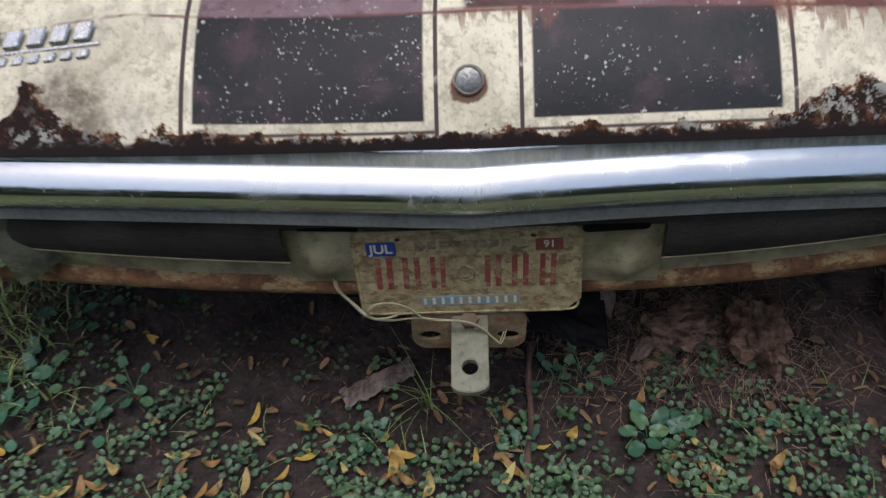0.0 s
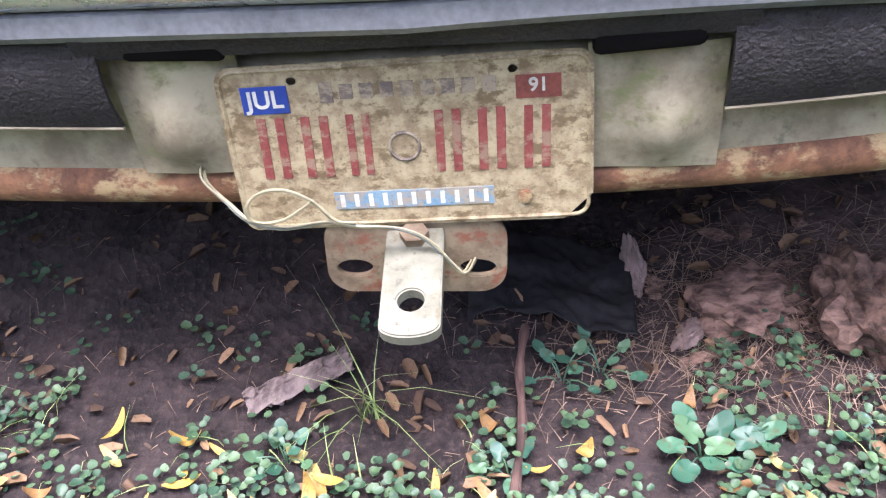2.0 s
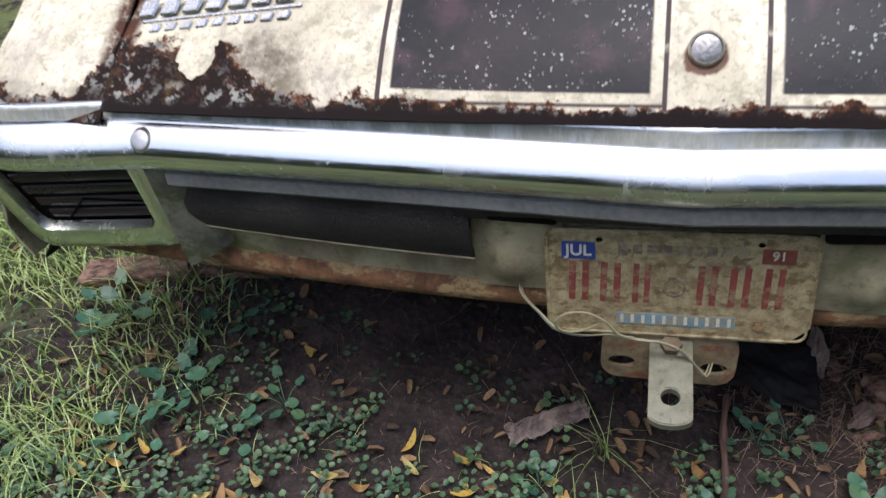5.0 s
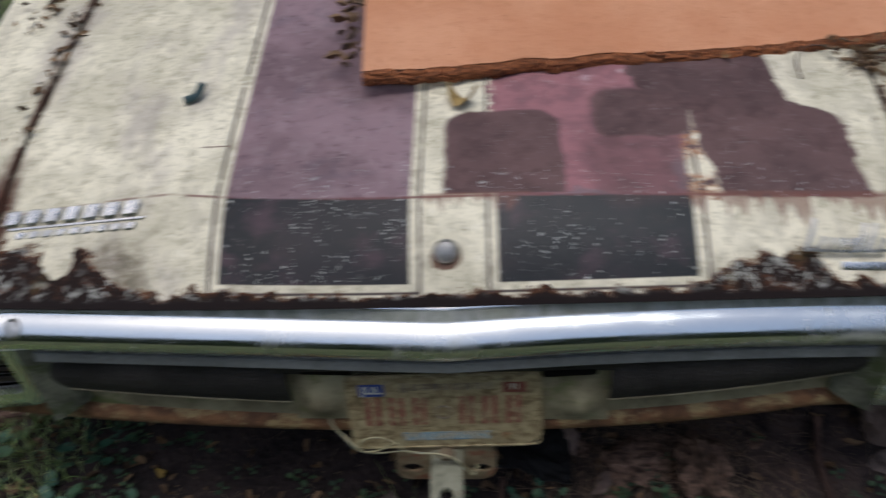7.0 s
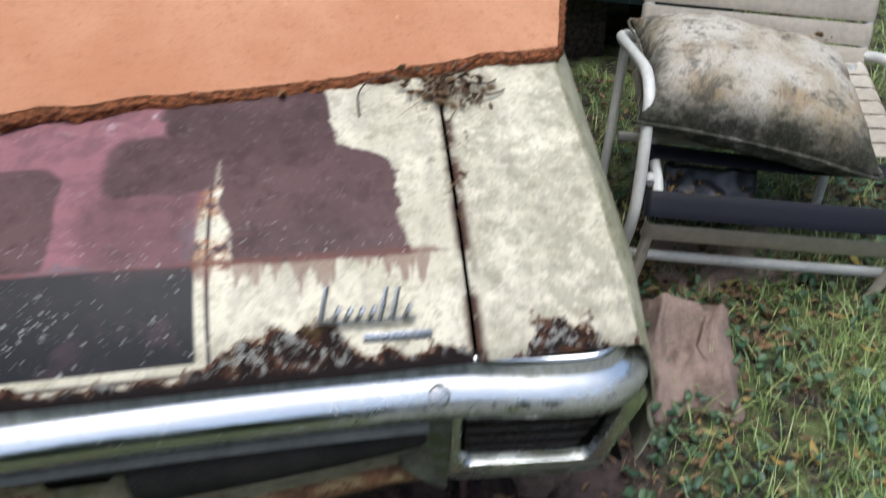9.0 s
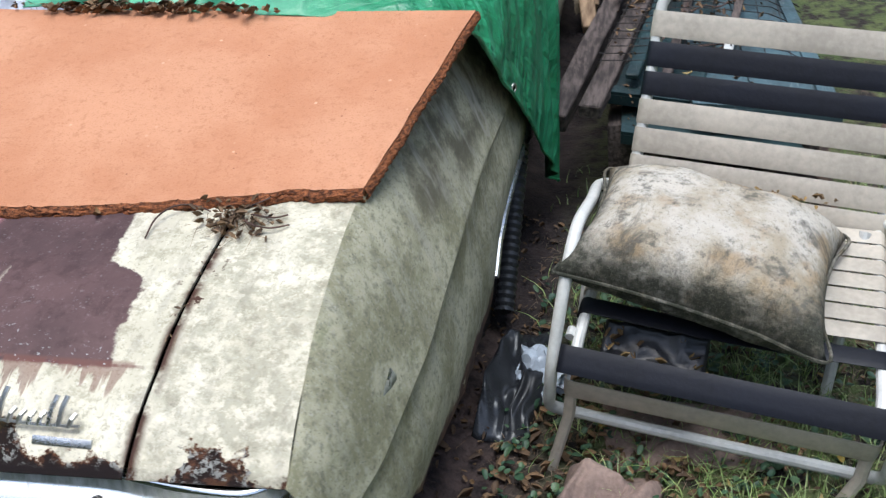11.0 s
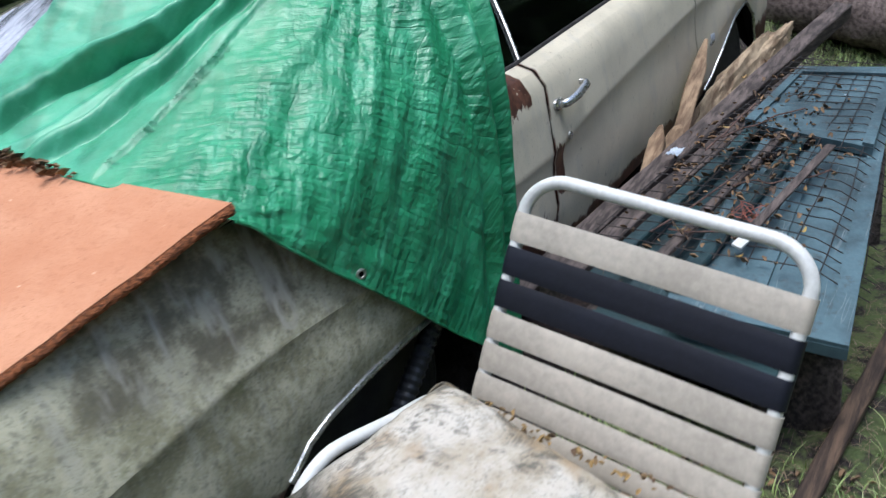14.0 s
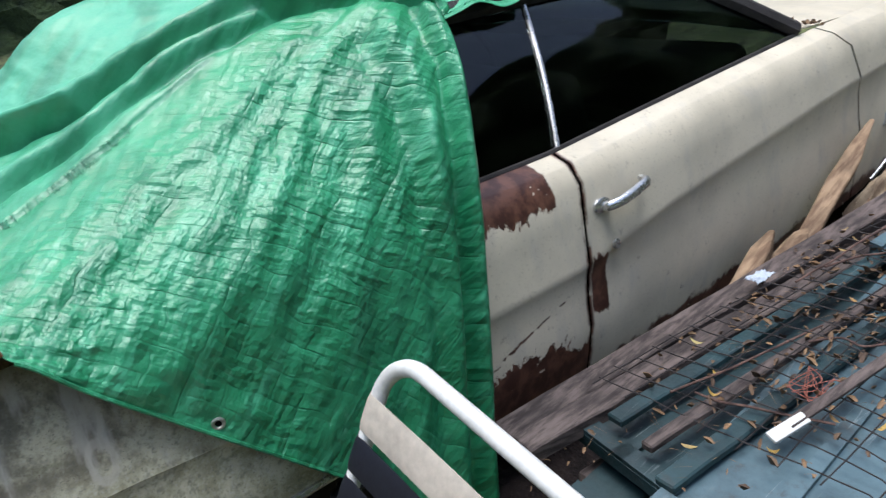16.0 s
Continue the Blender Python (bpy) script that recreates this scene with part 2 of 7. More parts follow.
# ---------------------------------------------------------------- materials
def deck_paint():
    """Cream car paint with two painted stripes on the lid, worn through to primer and rust."""
    n = Nodes("weathered_cream_paint")
    wob = n.mul(n.add(n.noise(9, 6, 0.65), -0.5), 0.16)
    rag = n.mul(n.add(n.noise(24, 7, 0.72), -0.5), 0.07)
    fine = n.mul(n.add(n.noise(60, 4, 0.6), -0.5), 0.03)
    xr, yr = n.add(n.x, n.add(wob, fine)), n.add(n.y, n.add(wob, fine))
    grain = n.noise(90, 4, 0.6)
    ax = n.math("ABSOLUTE", n.x)
    # distance past the lid's bend, and height over its lower rim
    neg, pos = n.math("MINIMUM", n.x, 0.0), n.math("MAXIMUM", n.x, 0.0)
    ky = n.math("SUBTRACT", n.y, n.add(n.math("MINIMUM", n.mul(n.mul(neg, neg), 0.26), 0.045), n.mul(n.mul(pos, pos), 0.075)))
    hr = n.add(n.add(n.z, n.add(n.mul(n.mul(pos, pos), 0.0494), n.mul(n.mul(neg, neg), 0.0123))), -0.604)
    cream = n.mix(n.step(n.noise(7, 7, 0.65), 0.38, 0.62), (0.72, 0.665, 0.52), (0.52, 0.48, 0.365))
    cream = n.mix(n.step(n.noise(34, 6, 0.72), 0.50, 0.64, 0, 0.6), cream, (0.29, 0.26, 0.18))
    cream = n.mix(n.step(n.noise(120, 4, 0.7), 0.52, 0.64, 0, 0.45), cream, (0.22, 0.20, 0.14))
    cream = n.mix(n.step(grain, 0.56, 0.70, 0, 0.5), cream, (0.74, 0.70, 0.59))
    cloudy = n.step(n.noise(6, 6, 0.68, (1.0, 0.35, 1.0)), 0.50, 0.64)
    cream = n.mix(n.mul(cloudy, n.step(n.x, -0.40, -0.30, 0.55, 0.15)), cream, (0.33, 0.29, 0.27))
    cream = n.mix(n.step(n.noise(34, 5, 0.7, (1.0, 0.14, 1.0)), 0.50, 0.66, 0, 0.45), cream, (0.34, 0.31, 0.25))
    grey = n.mul(n.step(n.x, 0.68, 0.74), n.mul(n.step(n.noise(5.5, 6, 0.7), 0.38, 0.54), n.step(n.noise(45, 5, 0.7), 0.38, 0.56)))
    cream = n.mix(n.mul(grey, 0.6), cream, (0.24, 0.225, 0.16))
    # stripes
    inl, inr = n.band(n.x, -0.325, -0.045), n.band(n.x, 0.082, 0.363)
    stripe = n.mul(n.most(inl, inr), n.step(hr, 0.0225, 0.0245))
    lines = n.most(n.most(n.band(n.x, -0.342, -0.336, 0.001), n.band(n.x, -0.033, -0.028, 0.001)), n.most(n.band(n.x, 0.066, 0.071, 0.001), n.band(n.x, 0.376, 0.381, 0.001)))
    foot = n.mul(n.band(hr, 0.0130, 0.0158, 0.0012), n.most(n.band(n.x, -0.342, -0.028, 0.001), n.band(n.x, 0.066, 0.381, 0.001)))
    lines = n.most(lines, foot)
    face = n.step(ky, 0.080, 0.084, 1.0, 0.0)
    cloud, mott = n.noise(5, 5, 0.6), n.noise(28, 6, 0.7)
    top = n.mix(n.step(cloud, 0.36, 0.62), (0.135, 0.088, 0.098), (0.225, 0.150, 0.168))
    top = n.mix(n.step(mott, 0.48, 0.66, 0, 0.5), top, (0.25, 0.185, 0.20))
    top = n.mix(n.step(n.noise(70, 5, 0.7), 0.54, 0.66, 0, 0.5), top, (0.055, 0.028, 0.036))
    top = n.mix(n.mul(n.step(n.noise(8, 5, 0.65), 0.54, 0.68), 0.5), top, (0.105, 0.085, 0.105))
    rear = n.mix(n.step(cloud, 0.4, 0.7), (0.011, 0.013, 0.016), (0.026, 0.022, 0.027))
    rear = n.mix(n.mul(n.step(n.noise(11, 5, 0.65), 0.52, 0.66), 0.55), rear, (0.085, 0.047, 0.062))
    rear = n.mix(n.step(mott, 0.5, 0.66, 0, 0.5), rear, (0.025, 0.021, 0.022))
    dark = n.mix(face, top, rear)
    color = n.mix(n.mul(lines, n.step(n.noise(25, 3), 0.25, 0.4)), cream, (0.055, 0.04, 0.04))
    color = n.mix(stripe, color, dark)
    # pink underpaint that runs down the second stripe, between bare brown patches
    pink = n.mul(n.band(xr, 0.085, 0.36, 0.006), n.band(yr, 0.084, 0.60, 0.006))
    pinky = n.mix(n.step(mott, 0.40, 0.62), (0.27, 0.122, 0.135), (0.19, 0.092, 0.102))
    pinky = n.mix(n.mul(n.step(n.noise(36, 5, 0.75), 0.56, 0.66), n.step(n.y, 0.30, 0.38)), pinky, (0.45, 0.33, 0.34))
    color = n.mix(n.mul(pink, n.math("SUBTRACT", 1.0, face)), color, pinky)
    xw, yw = n.add(n.x, n.mul(wob, 0.42)), n.add(n.y, n.mul(wob, 0.42))
    ragx = n.add(n.x, n.mul(rag, 0.22))
    # a patch with round shoulders: the distance to a box's inside, less its corner's radius
    bx = n.math("MAXIMUM", n.add(n.math("ABSOLUTE", n.add(n.add(ragx, n.mul(wob, 0.10)), -0.094)), -0.050), 0.0)
    by = n.math("MAXIMUM", n.add(n.math("ABSOLUTE", n.add(n.add(n.y, n.mul(wob, 0.22)), -0.140)), -0.090), 0.0)
    b1 = n.mul(n.step(n.math("SQRT", n.add(n.mul(bx, bx), n.mul(by, by))), 0.036, 0.044, 1.0, 0.0), n.step(ky, 0.083, 0.089))
    bx = n.math("MAXIMUM", n.add(n.math("ABSOLUTE", n.add(n.add(ragx, n.mul(wob, 0.2)), -0.310)), -0.040), 0.0)
    by = n.math("MAXIMUM", n.add(n.math("ABSOLUTE", n.add(n.add(n.y, n.mul(wob, 0.25)), -0.262)), -0.022), 0.0)
    b2 = n.step(n.math("SQRT", n.add(n.mul(bx, bx), n.mul(by, by))), 0.028, 0.046, 1.0, 0.0)
    b3 = n.mul(n.band(xw, 0.225, 0.366, 0.02), n.band(yw, 0.080, 0.22, 0.02))
    edge = n.add(n.add(n.x, n.mul(wob, 0.40)), n.add(n.mul(rag, 0.45), n.mul(n.step(n.add(n.y, n.mul(rag, 0.3)), 0.262, 0.298), 0.058)))
    b4 = n.mul(n.band(n.add(edge, n.mul(n.math("MAXIMUM", n.add(n.y, -0.14), 0.0), 0.16)), 0.402, 0.634, 0.004), n.step(n.add(ky, n.mul(rag, 0.25)), 0.076, 0.082))
    strip = n.mul(n.band(n.add(n.x, n.mul(rag, 0.12)), 0.361, 0.405, 0.004), n.step(n.y, 0.084, 0.088))
    b5 = n.mul(strip, n.step(n.noise(15, 5, 0.7), 0.54, 0.57))
    bare = n.most(n.most(n.most(b1, b2), n.mul(b3, 0.55)), n.most(b4, b5))
    brown = n.mix(n.step(cloud, 0.35, 0.65), (0.072, 0.042, 0.042), (0.118, 0.068, 0.066))
    brown = n.mix(n.step(mott, 0.46, 0.66, 0, 0.6), brown, (0.050, 0.026, 0.026))
    brown = n.mix(n.step(n.noise(75, 5, 0.7), 0.55, 0.68, 0, 0.35), brown, (0.17, 0.11, 0.105))
    color = n.mix(bare, color, brown)
    color = n.mix(n.mul(n.mul(strip, n.step(n.noise(15, 5, 0.7), 0.49, 0.54)), n.step(bare, 0.3, 0.6, 0.8, 0.0)), color, (0.30, 0.13, 0.06))
    # rust: along the lower rim, below the badges, at the lid's gap and the kink
    up = n.add(hr, rag)
    patch = n.most(n.mul(n.band(n.add(n.x, n.mul(wob, 0.5)), 0.39, 0.545, 0.03), 0.027), n.mul(n.band(n.add(n.x, wob), -0.74, -0.50, 0.04), 0.034))
    hole = n.mul(n.band(xr, 0.765, 0.855, 0.008), 0.024)
    reach = n.add(n.add(patch, hole), n.mul(n.step(ax, 0.69, 0.72, 1.0, 0.15), 0.0165))
    isle = n.math("SQRT", n.add(n.math("POWER", n.add(n.x, n.add(0.578, n.mul(fine, 0.6))), 2.0), n.math("POWER", n.mul(n.add(hr, n.add(-0.042, n.mul(fine, 0.4))), 1.5), 2.0)))
    up = n.add(up, n.step(isle, 0.020, 0.027, 0.1, 0.0))
    depth = n.math("SUBTRACT", reach, up)
    smear = n.mul(n.mul(n.band(n.add(n.x, n.mul(wob, 0.5)), -0.55, -0.435, 0.03), n.step(n.add(hr, n.mul(rag, 0.6)), 0.040, 0.070, 1.0, 0.0)), n.step(n.noise(20, 5, 0.7), 0.40, 0.60, 0.25, 0.85))
    color = n.mix(smear, color, (0.085, 0.066, 0.040))
    rust = n.step(depth, 0.0, 0.004)
    tone = n.noise(34, 6, 0.75)
    rusty = n.mix(n.step(tone, 0.50, 0.66), (0.015, 0.009, 0.008), (0.095, 0.040, 0.021))
    rusty = n.mix(n.step(depth, 0.002, 0.008, 0.55, 0.0), rusty, (0.19, 0.075, 0.032))
    rusty = n.mix(n.mul(n.step(n.noise(55, 5, 0.75), 0.52, 0.58), n.step(n.noise(13, 3), 0.38, 0.56, 0.1, 0.75)), rusty, (0.34, 0.34, 0.31))
    rusty = n.mix(n.mul(n.step(n.noise(17, 4), 0.60, 0.70), 0.4), rusty, (0.05, 0.055, 0.02))
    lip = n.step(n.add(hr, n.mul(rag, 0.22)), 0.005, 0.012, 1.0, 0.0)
    gap = n.step(n.math("ABSOLUTE", n.add(ax, n.add(-0.703, n.mul(wob, 0.10)))), 0.003, 0.017, 1.0, 0.0)
    gap = n.mul(gap, n.step(n.noise(9, 5, 0.7), 0.38, 0.52))
    wide = n.mul(n.step(n.math("ABSOLUTE", n.add(n.x, n.add(0.700, n.mul(wob, 0.25)))), 0.014, 0.034, 1.0, 0.0), n.step(n.add(n.y, wob), 0.16, 0.30, 1.0, 0.0))
    gap = n.most(gap, n.mul(wide, n.step(n.noise(17, 5, 0.7), 0.34, 0.50)))
    nick = n.mul(n.band(n.add(n.y, n.mul(n.x, 0.05)), 0.2005, 0.2035, 0.001), n.band(n.x, -0.385, -0.335, 0.006))
    color = n.mix(n.mul(nick, 0.8), color, (0.08, 0.035, 0.025))
    gapblot = n.mul(n.step(n.math("ABSOLUTE", n.add(ax, -0.703)), 0.015, 0.045, 1.0, 0.0), n.step(n.noise(15, 5, 0.7), 0.60, 0.64))
    kink = n.mul(n.step(n.math("ABSOLUTE", n.add(ky, n.add(-0.0825, n.mul(rag, 0.03)))), 0.001, 0.0032, 1.0, 0.0), n.mul(n.step(n.noise(8, 5, 0.7), 0.40, 0.56), n.step(ax, 0.66, 0.69, 1.0, 0.0)))
    color = n.mix(n.mul(kink, 0.85), color, (0.13, 0.045, 0.045))
    run = n.noise(46, 4, 0.6, (1, 0.10, 0.10))
    reach2 = n.most(n.mul(n.band(n.x, 0.365, 0.655, 0.02), 0.055), n.mul(n.band(n.x, -0.02, 0.125, 0.02), 0.026))
    below = n.math("SUBTRACT", 0.086, ky)
    drip = n.mul(n.step(n.math("SUBTRACT", n.mul(reach2, n.step(run, 0.36, 0.66)), below), -0.006, 0.006), n.mul(n.step(below, -0.006, 0.0), n.step(reach2, 0.002, 0.012)))
    color = n.mix(n.mul(drip, 0.62), color, n.mix(mott, (0.085, 0.035, 0.028), (0.22, 0.085, 0.06)))
    lock = n.math("SQRT", n.add(n.math("POWER", n.add(n.x, n.add(-0.008, n.mul(fine, 0.3))), 2.0), n.math("POWER", n.mul(n.add(n.z, n.add(-0.654, n.mul(fine, 0.3))), 1.6), 2.0)))
    color = n.mix(n.mul(n.step(lock, 0.0195, 0.0240, 1.0, 0.0), n.mul(face, 0.9)), color, (0.10, 0.035, 0.02))
    color = n.mix(n.most(gap, gapblot), color, n.mix(tone, (0.016, 0.008, 0.007), (0.10, 0.038, 0.02)))
    color = n.mix(rust, color, rusty)
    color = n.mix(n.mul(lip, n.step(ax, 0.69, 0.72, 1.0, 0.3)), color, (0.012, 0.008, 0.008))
    # pale flecks of lichen on the dark paint
    shape = n.mul(n.add(n.noise(230, 4, 0.7, (0.6, 1, 1)), -0.5), 1.0)
    f1 = n.mul(n.step(n.add(n.cells(75), shape), 0.09, 0.17, 1.0, 0.0), n.step(n.noise(26, 5, 0.75), 0.50, 0.56))
    f2 = n.mul(n.step(n.add(n.cells(150), shape), 0.17, 0.26, 1.0, 0.0), n.step(n.noise(17, 5, 0.75), 0.52, 0.60))
    f3 = n.mul(n.step(n.noise(60, 6, 0.8, (0.5, 1.0, 1.0)), 0.60, 0.65), n.step(n.noise(8, 4), 0.44, 0.56))
    fleck = n.mul(n.most(n.most(f1, f2), f3), n.step(n.add(n.y, n.mul(wob, 0.6)), 0.09, 0.19, 1.0, 0.16))
    fleck = n.mul(fleck, n.mul(n.most(stripe, bare), n.step(rust, 0.0, 1.0, 1.0, 0.3)))
    color = n.mix(n.mul(fleck, 0.85), color, (0.50, 0.51, 0.49))
    rough = n.mix(rust, n.mix(bare, n.mix(stripe, (0.52,) * 3, (0.38,) * 3), (0.48,) * 3), (0.9,) * 3)
    relief = n.add(n.mul(grain, 0.5), n.add(n.mul(n.mul(rust, tone), 1.2), n.mul(fleck, 0.8)))
    return n.out(color, n.add(rough, 0.08), 0.0, relief, 0.0012, Specular_IOR_Level=0.22)


def side_paint():
    """Cream paint on the car's flank: grey-green and mottled on the rear quarter, cleaner and warmer on the door."""
    n = Nodes("mossy_cream_paint")
    wob = n.mul(n.add(n.noise(10, 6, 0.68), -0.5), 0.3)
    rag = n.mul(n.add(n.noise(46, 5, 0.7, (1, 1, 0.35)), -0.5), 0.10)
    blot, grain = n.noise(9, 7, 0.68), n.noise(70, 5, 0.68)
    clean = n.mix(n.step(n.noise(4, 5), 0.35, 0.7), (0.63, 0.57, 0.445), (0.50, 0.455, 0.355))
    clean = n.mix(n.step(n.noise(12, 5, 0.6, (1, 1, 0.4)), 0.5, 0.7, 0, 0.28), clean, (0.36, 0.36, 0.345))
    clean = n.mix(n.step(n.noise(26, 5, 0.72), 0.60, 0.72, 0, 0.5), clean, (0.24, 0.20, 0.15))
    clean = n.mix(n.step(n.noise(130, 4, 0.7), 0.58, 0.66, 0, 0.35), clean, (0.30, 0.27, 0.20))
    moss = n.mix(n.step(blot, 0.40, 0.60), (0.52, 0.495, 0.355), (0.28, 0.265, 0.165))
    streaks = n.step(n.noise(22, 4, 0.6, (0.5, 1.0, 0.14)), 0.52, 0.68)
    moss = n.mix(n.mul(streaks, 0.55), moss, (0.45, 0.435, 0.35))
    moss = n.mix(n.step(n.noise(150, 4, 0.7), 0.52, 0.62, 0, 0.4), moss, (0.50, 0.48, 0.42))
    moss = n.mix(n.step(grain, 0.50, 0.66, 0, 0.55), moss, (0.13, 0.13, 0.095))
    moss = n.mix(n.step(n.noise(28, 6, 0.75), 0.56, 0.70, 0, 0.45), moss, (0.10, 0.105, 0.07))
    moss = n.mix(n.step(n.noise(18, 5, 0.7, (1, 0.4, 1)), 0.58, 0.70, 0, 0.5), moss, (0.15, 0.17, 0.07))
    moss = n.mix(n.step(n.noise(210, 3, 0.7), 0.60, 0.66, 0, 0.7), moss, (0.10, 0.098, 0.070))
    moss = n.mix(n.step(n.noise(90, 4, 0.75), 0.63, 0.68, 0, 0.65), moss, (0.085, 0.08, 0.055))
    upper = n.mul(n.band(n.add(n.y, wob), 0.62, 1.6, 0.1), n.step(n.add(n.z, n.mul(wob, 0.5)), 0.56, 0.64))
    moss = n.mix(n.mul(upper, n.step(blot, 0.36, 0.56, 0.2, 0.75)), moss, (0.10, 0.088, 0.066))
    moss = n.mix(n.mul(n.mul(upper, streaks), 0.8), moss, (0.42, 0.40, 0.34))
    color = n.mix(n.step(n.add(n.y, wob), 1.6, 2.0), moss, clean)
    # brown patches where the paint has gone
    p1 = n.mul(n.band(n.add(n.y, n.mul(wob, 0.25)), 1.80, 2.225, 0.004), n.step(n.add(n.z, n.add(n.mul(wob, 0.25), rag)), 0.742, 0.750))
    p2 = n.mul(n.band(n.add(n.y, n.mul(wob, 0.3)), 1.9, 2.33, 0.01), n.step(n.add(n.z, n.add(n.mul(wob, 0.8), n.mul(rag, 0.5))), 0.385, 0.395, 1.0, 0.0))
    p3 = n.mul(n.band(n.add(n.y, n.add(n.mul(wob, 0.08), n.mul(rag, 0.25))), 2.332, 2.390, 0.003), n.band(n.add(n.z, n.add(n.mul(wob, 0.15), n.mul(rag, 0.6))), 0.43, 0.59, 0.004))
    p4 = n.step(n.add(n.z, n.add(n.mul(n.math("MAXIMUM", n.add(n.y, -2.3), 0.0), -0.11), n.mul(wob, 0.5))), 0.255, 0.275, 1.0, 0.0)
    p5 = n.mul(n.step(n.noise(13, 5, 0.7), 0.66, 0.69), n.step(n.z, 0.35, 0.5, 1.0, 0.15))
    scratch = n.mul(n.band(n.add(n.add(n.z, n.mul(n.y, -0.34)), n.mul(wob, 0.12)), -0.255, -0.249, 0.002), n.mul(n.band(n.y, 1.97, 2.26, 0.02), n.step(n.noise(30, 4), 0.45, 0.52)))
    seam = n.mul(n.step(n.math("ABSOLUTE", n.add(n.y, n.add(-2.319, n.mul(rag, 0.12)))), 0.006, 0.016, 1.0, 0.0), n.step(n.noise(14, 4), 0.42, 0.56))
    bare = n.most(n.most(p1, n.most(p2, scratch)), n.most(p3, n.most(n.most(p4, seam), p5)))
    bare = n.mul(bare, n.step(n.noise(18, 4, 0.7), 0.31, 0.34))
    brown = n.mix(n.step(n.noise(24, 5), 0.4, 0.65), (0.055, 0.024, 0.018), (0.13, 0.06, 0.04))
    color = n.mix(bare, color, brown)
    # a looping pale trail on the quarter panel
    dy, dz = n.add(n.add(n.y, -1.083), n.mul(wob, 0.12)), n.add(n.add(n.z, -0.622), n.mul(wob, 0.10))
    ring = n.math("ABSOLUTE", n.add(n.math("SQRT", n.add(n.mul(dy, dy), n.mul(n.mul(dz, dz), 0.35))), -0.020))
    tail = n.mul(n.step(n.math("ABSOLUTE", n.add(dy, n.mul(dz, -0.25))), 0.0025, 0.006, 1.0, 0.0), n.band(dz, 0.02, 0.085, 0.004))
    color = n.mix(n.mul(n.most(n.step(ring, 0.003, 0.007, 1.0, 0.0), tail), 0.6), color, (0.46, 0.43, 0.36))
    return n.out(color, n.mix(n.step(n.y, 1.6, 2.0), (0.62,) * 3, (0.36,) * 3), 0.0, n.add(n.mul(grain, 0.5), n.mul(bare, -0.5)), 0.0010)


def chrome_paint(name="dirty_chrome", low_z=0.512):
    """Chrome with dull haze, green algae on the lower rim, a lawn reflection painted along the top band, and specks of
    rust.
    """
    n = Nodes(name)
    speck = n.step(n.noise(140, 4, 0.7), 0.63, 0.72)
    drip = n.noise(18, 4, 0.6, (1, 0.2, 0.25))
    low = n.step(n.add(n.z, n.mul(n.add(drip, -0.5), 0.02)), low_z, low_z + 0.023, 1.0, 0.0)
    algae = n.mul(low, n.step(n.noise(30, 5, 0.7), 0.3, 0.6))
    pos = n.math("MAXIMUM", n.x, 0.0)
    # grey-green top band: mirrored lawn and trees put into the colour
    groove_reflection = n.mul(n.band(n.add(n.z, n.mul(n.math("MINIMUM", n.mul(pos, pos), 0.585), 0.0675)), 0.5805, 0.5975, 0.0015), n.step(n.noise(40, 5, 0.7, (1, 0.3, 0.3)), 0.36, 0.60, 0.30, 0.70))
    streak = n.mul(n.step(n.noise(60, 5, 0.7, (1, 0.35, 0.35)), 0.56, 0.72), n.step(n.noise(9, 4), 0.46, 0.62))
    dirt = n.most(n.most(n.mul(algae, 0.85), n.mul(streak, 0.45)), n.most(n.mul(speck, 0.35), groove_reflection))
    grime_reflection = n.mix(n.noise(50, 4), (0.05, 0.06, 0.025), (0.22, 0.23, 0.14))
    color = n.mix(dirt, (0.80, 0.815, 0.80), grime_reflection)
    rough = n.add(n.mul(dirt, 0.45), n.step(n.noise(9, 5, 0.65), 0.35, 0.68, 0.13, 0.30))
    return n.out(color, rough, n.math("SUBTRACT", 1.0, n.mul(dirt, 0.85)), n.noise(22, 2), 0.00035)


def rusty_metal(name, rust_a, rust_b, bare=(0.3, 0.28, 0.2), share=0.5, rough=0.8, scale=22.0):
    n = Nodes(name)
    big, fine = n.noise(scale, 6, 0.68), n.noise(scale * 5, 4, 0.6)
    c = n.mix(n.step(big, 0.35, 0.65), rust_a, rust_b)
    c = n.mix(n.step(n.noise(scale * 0.7, 6, 0.7, (1, 1, 1.7)), 1 - share - 0.06, 1 - share + 0.06), c, bare)
    c = n.mix(n.step(fine, 0.55, 0.75, 0, 0.6), c, tuple(v * 0.35 for v in rust_a))
    return n.out(c, rough, 0.0, n.add(n.mul(big, 0.5), n.mul(fine, 0.5)), 0.0012)


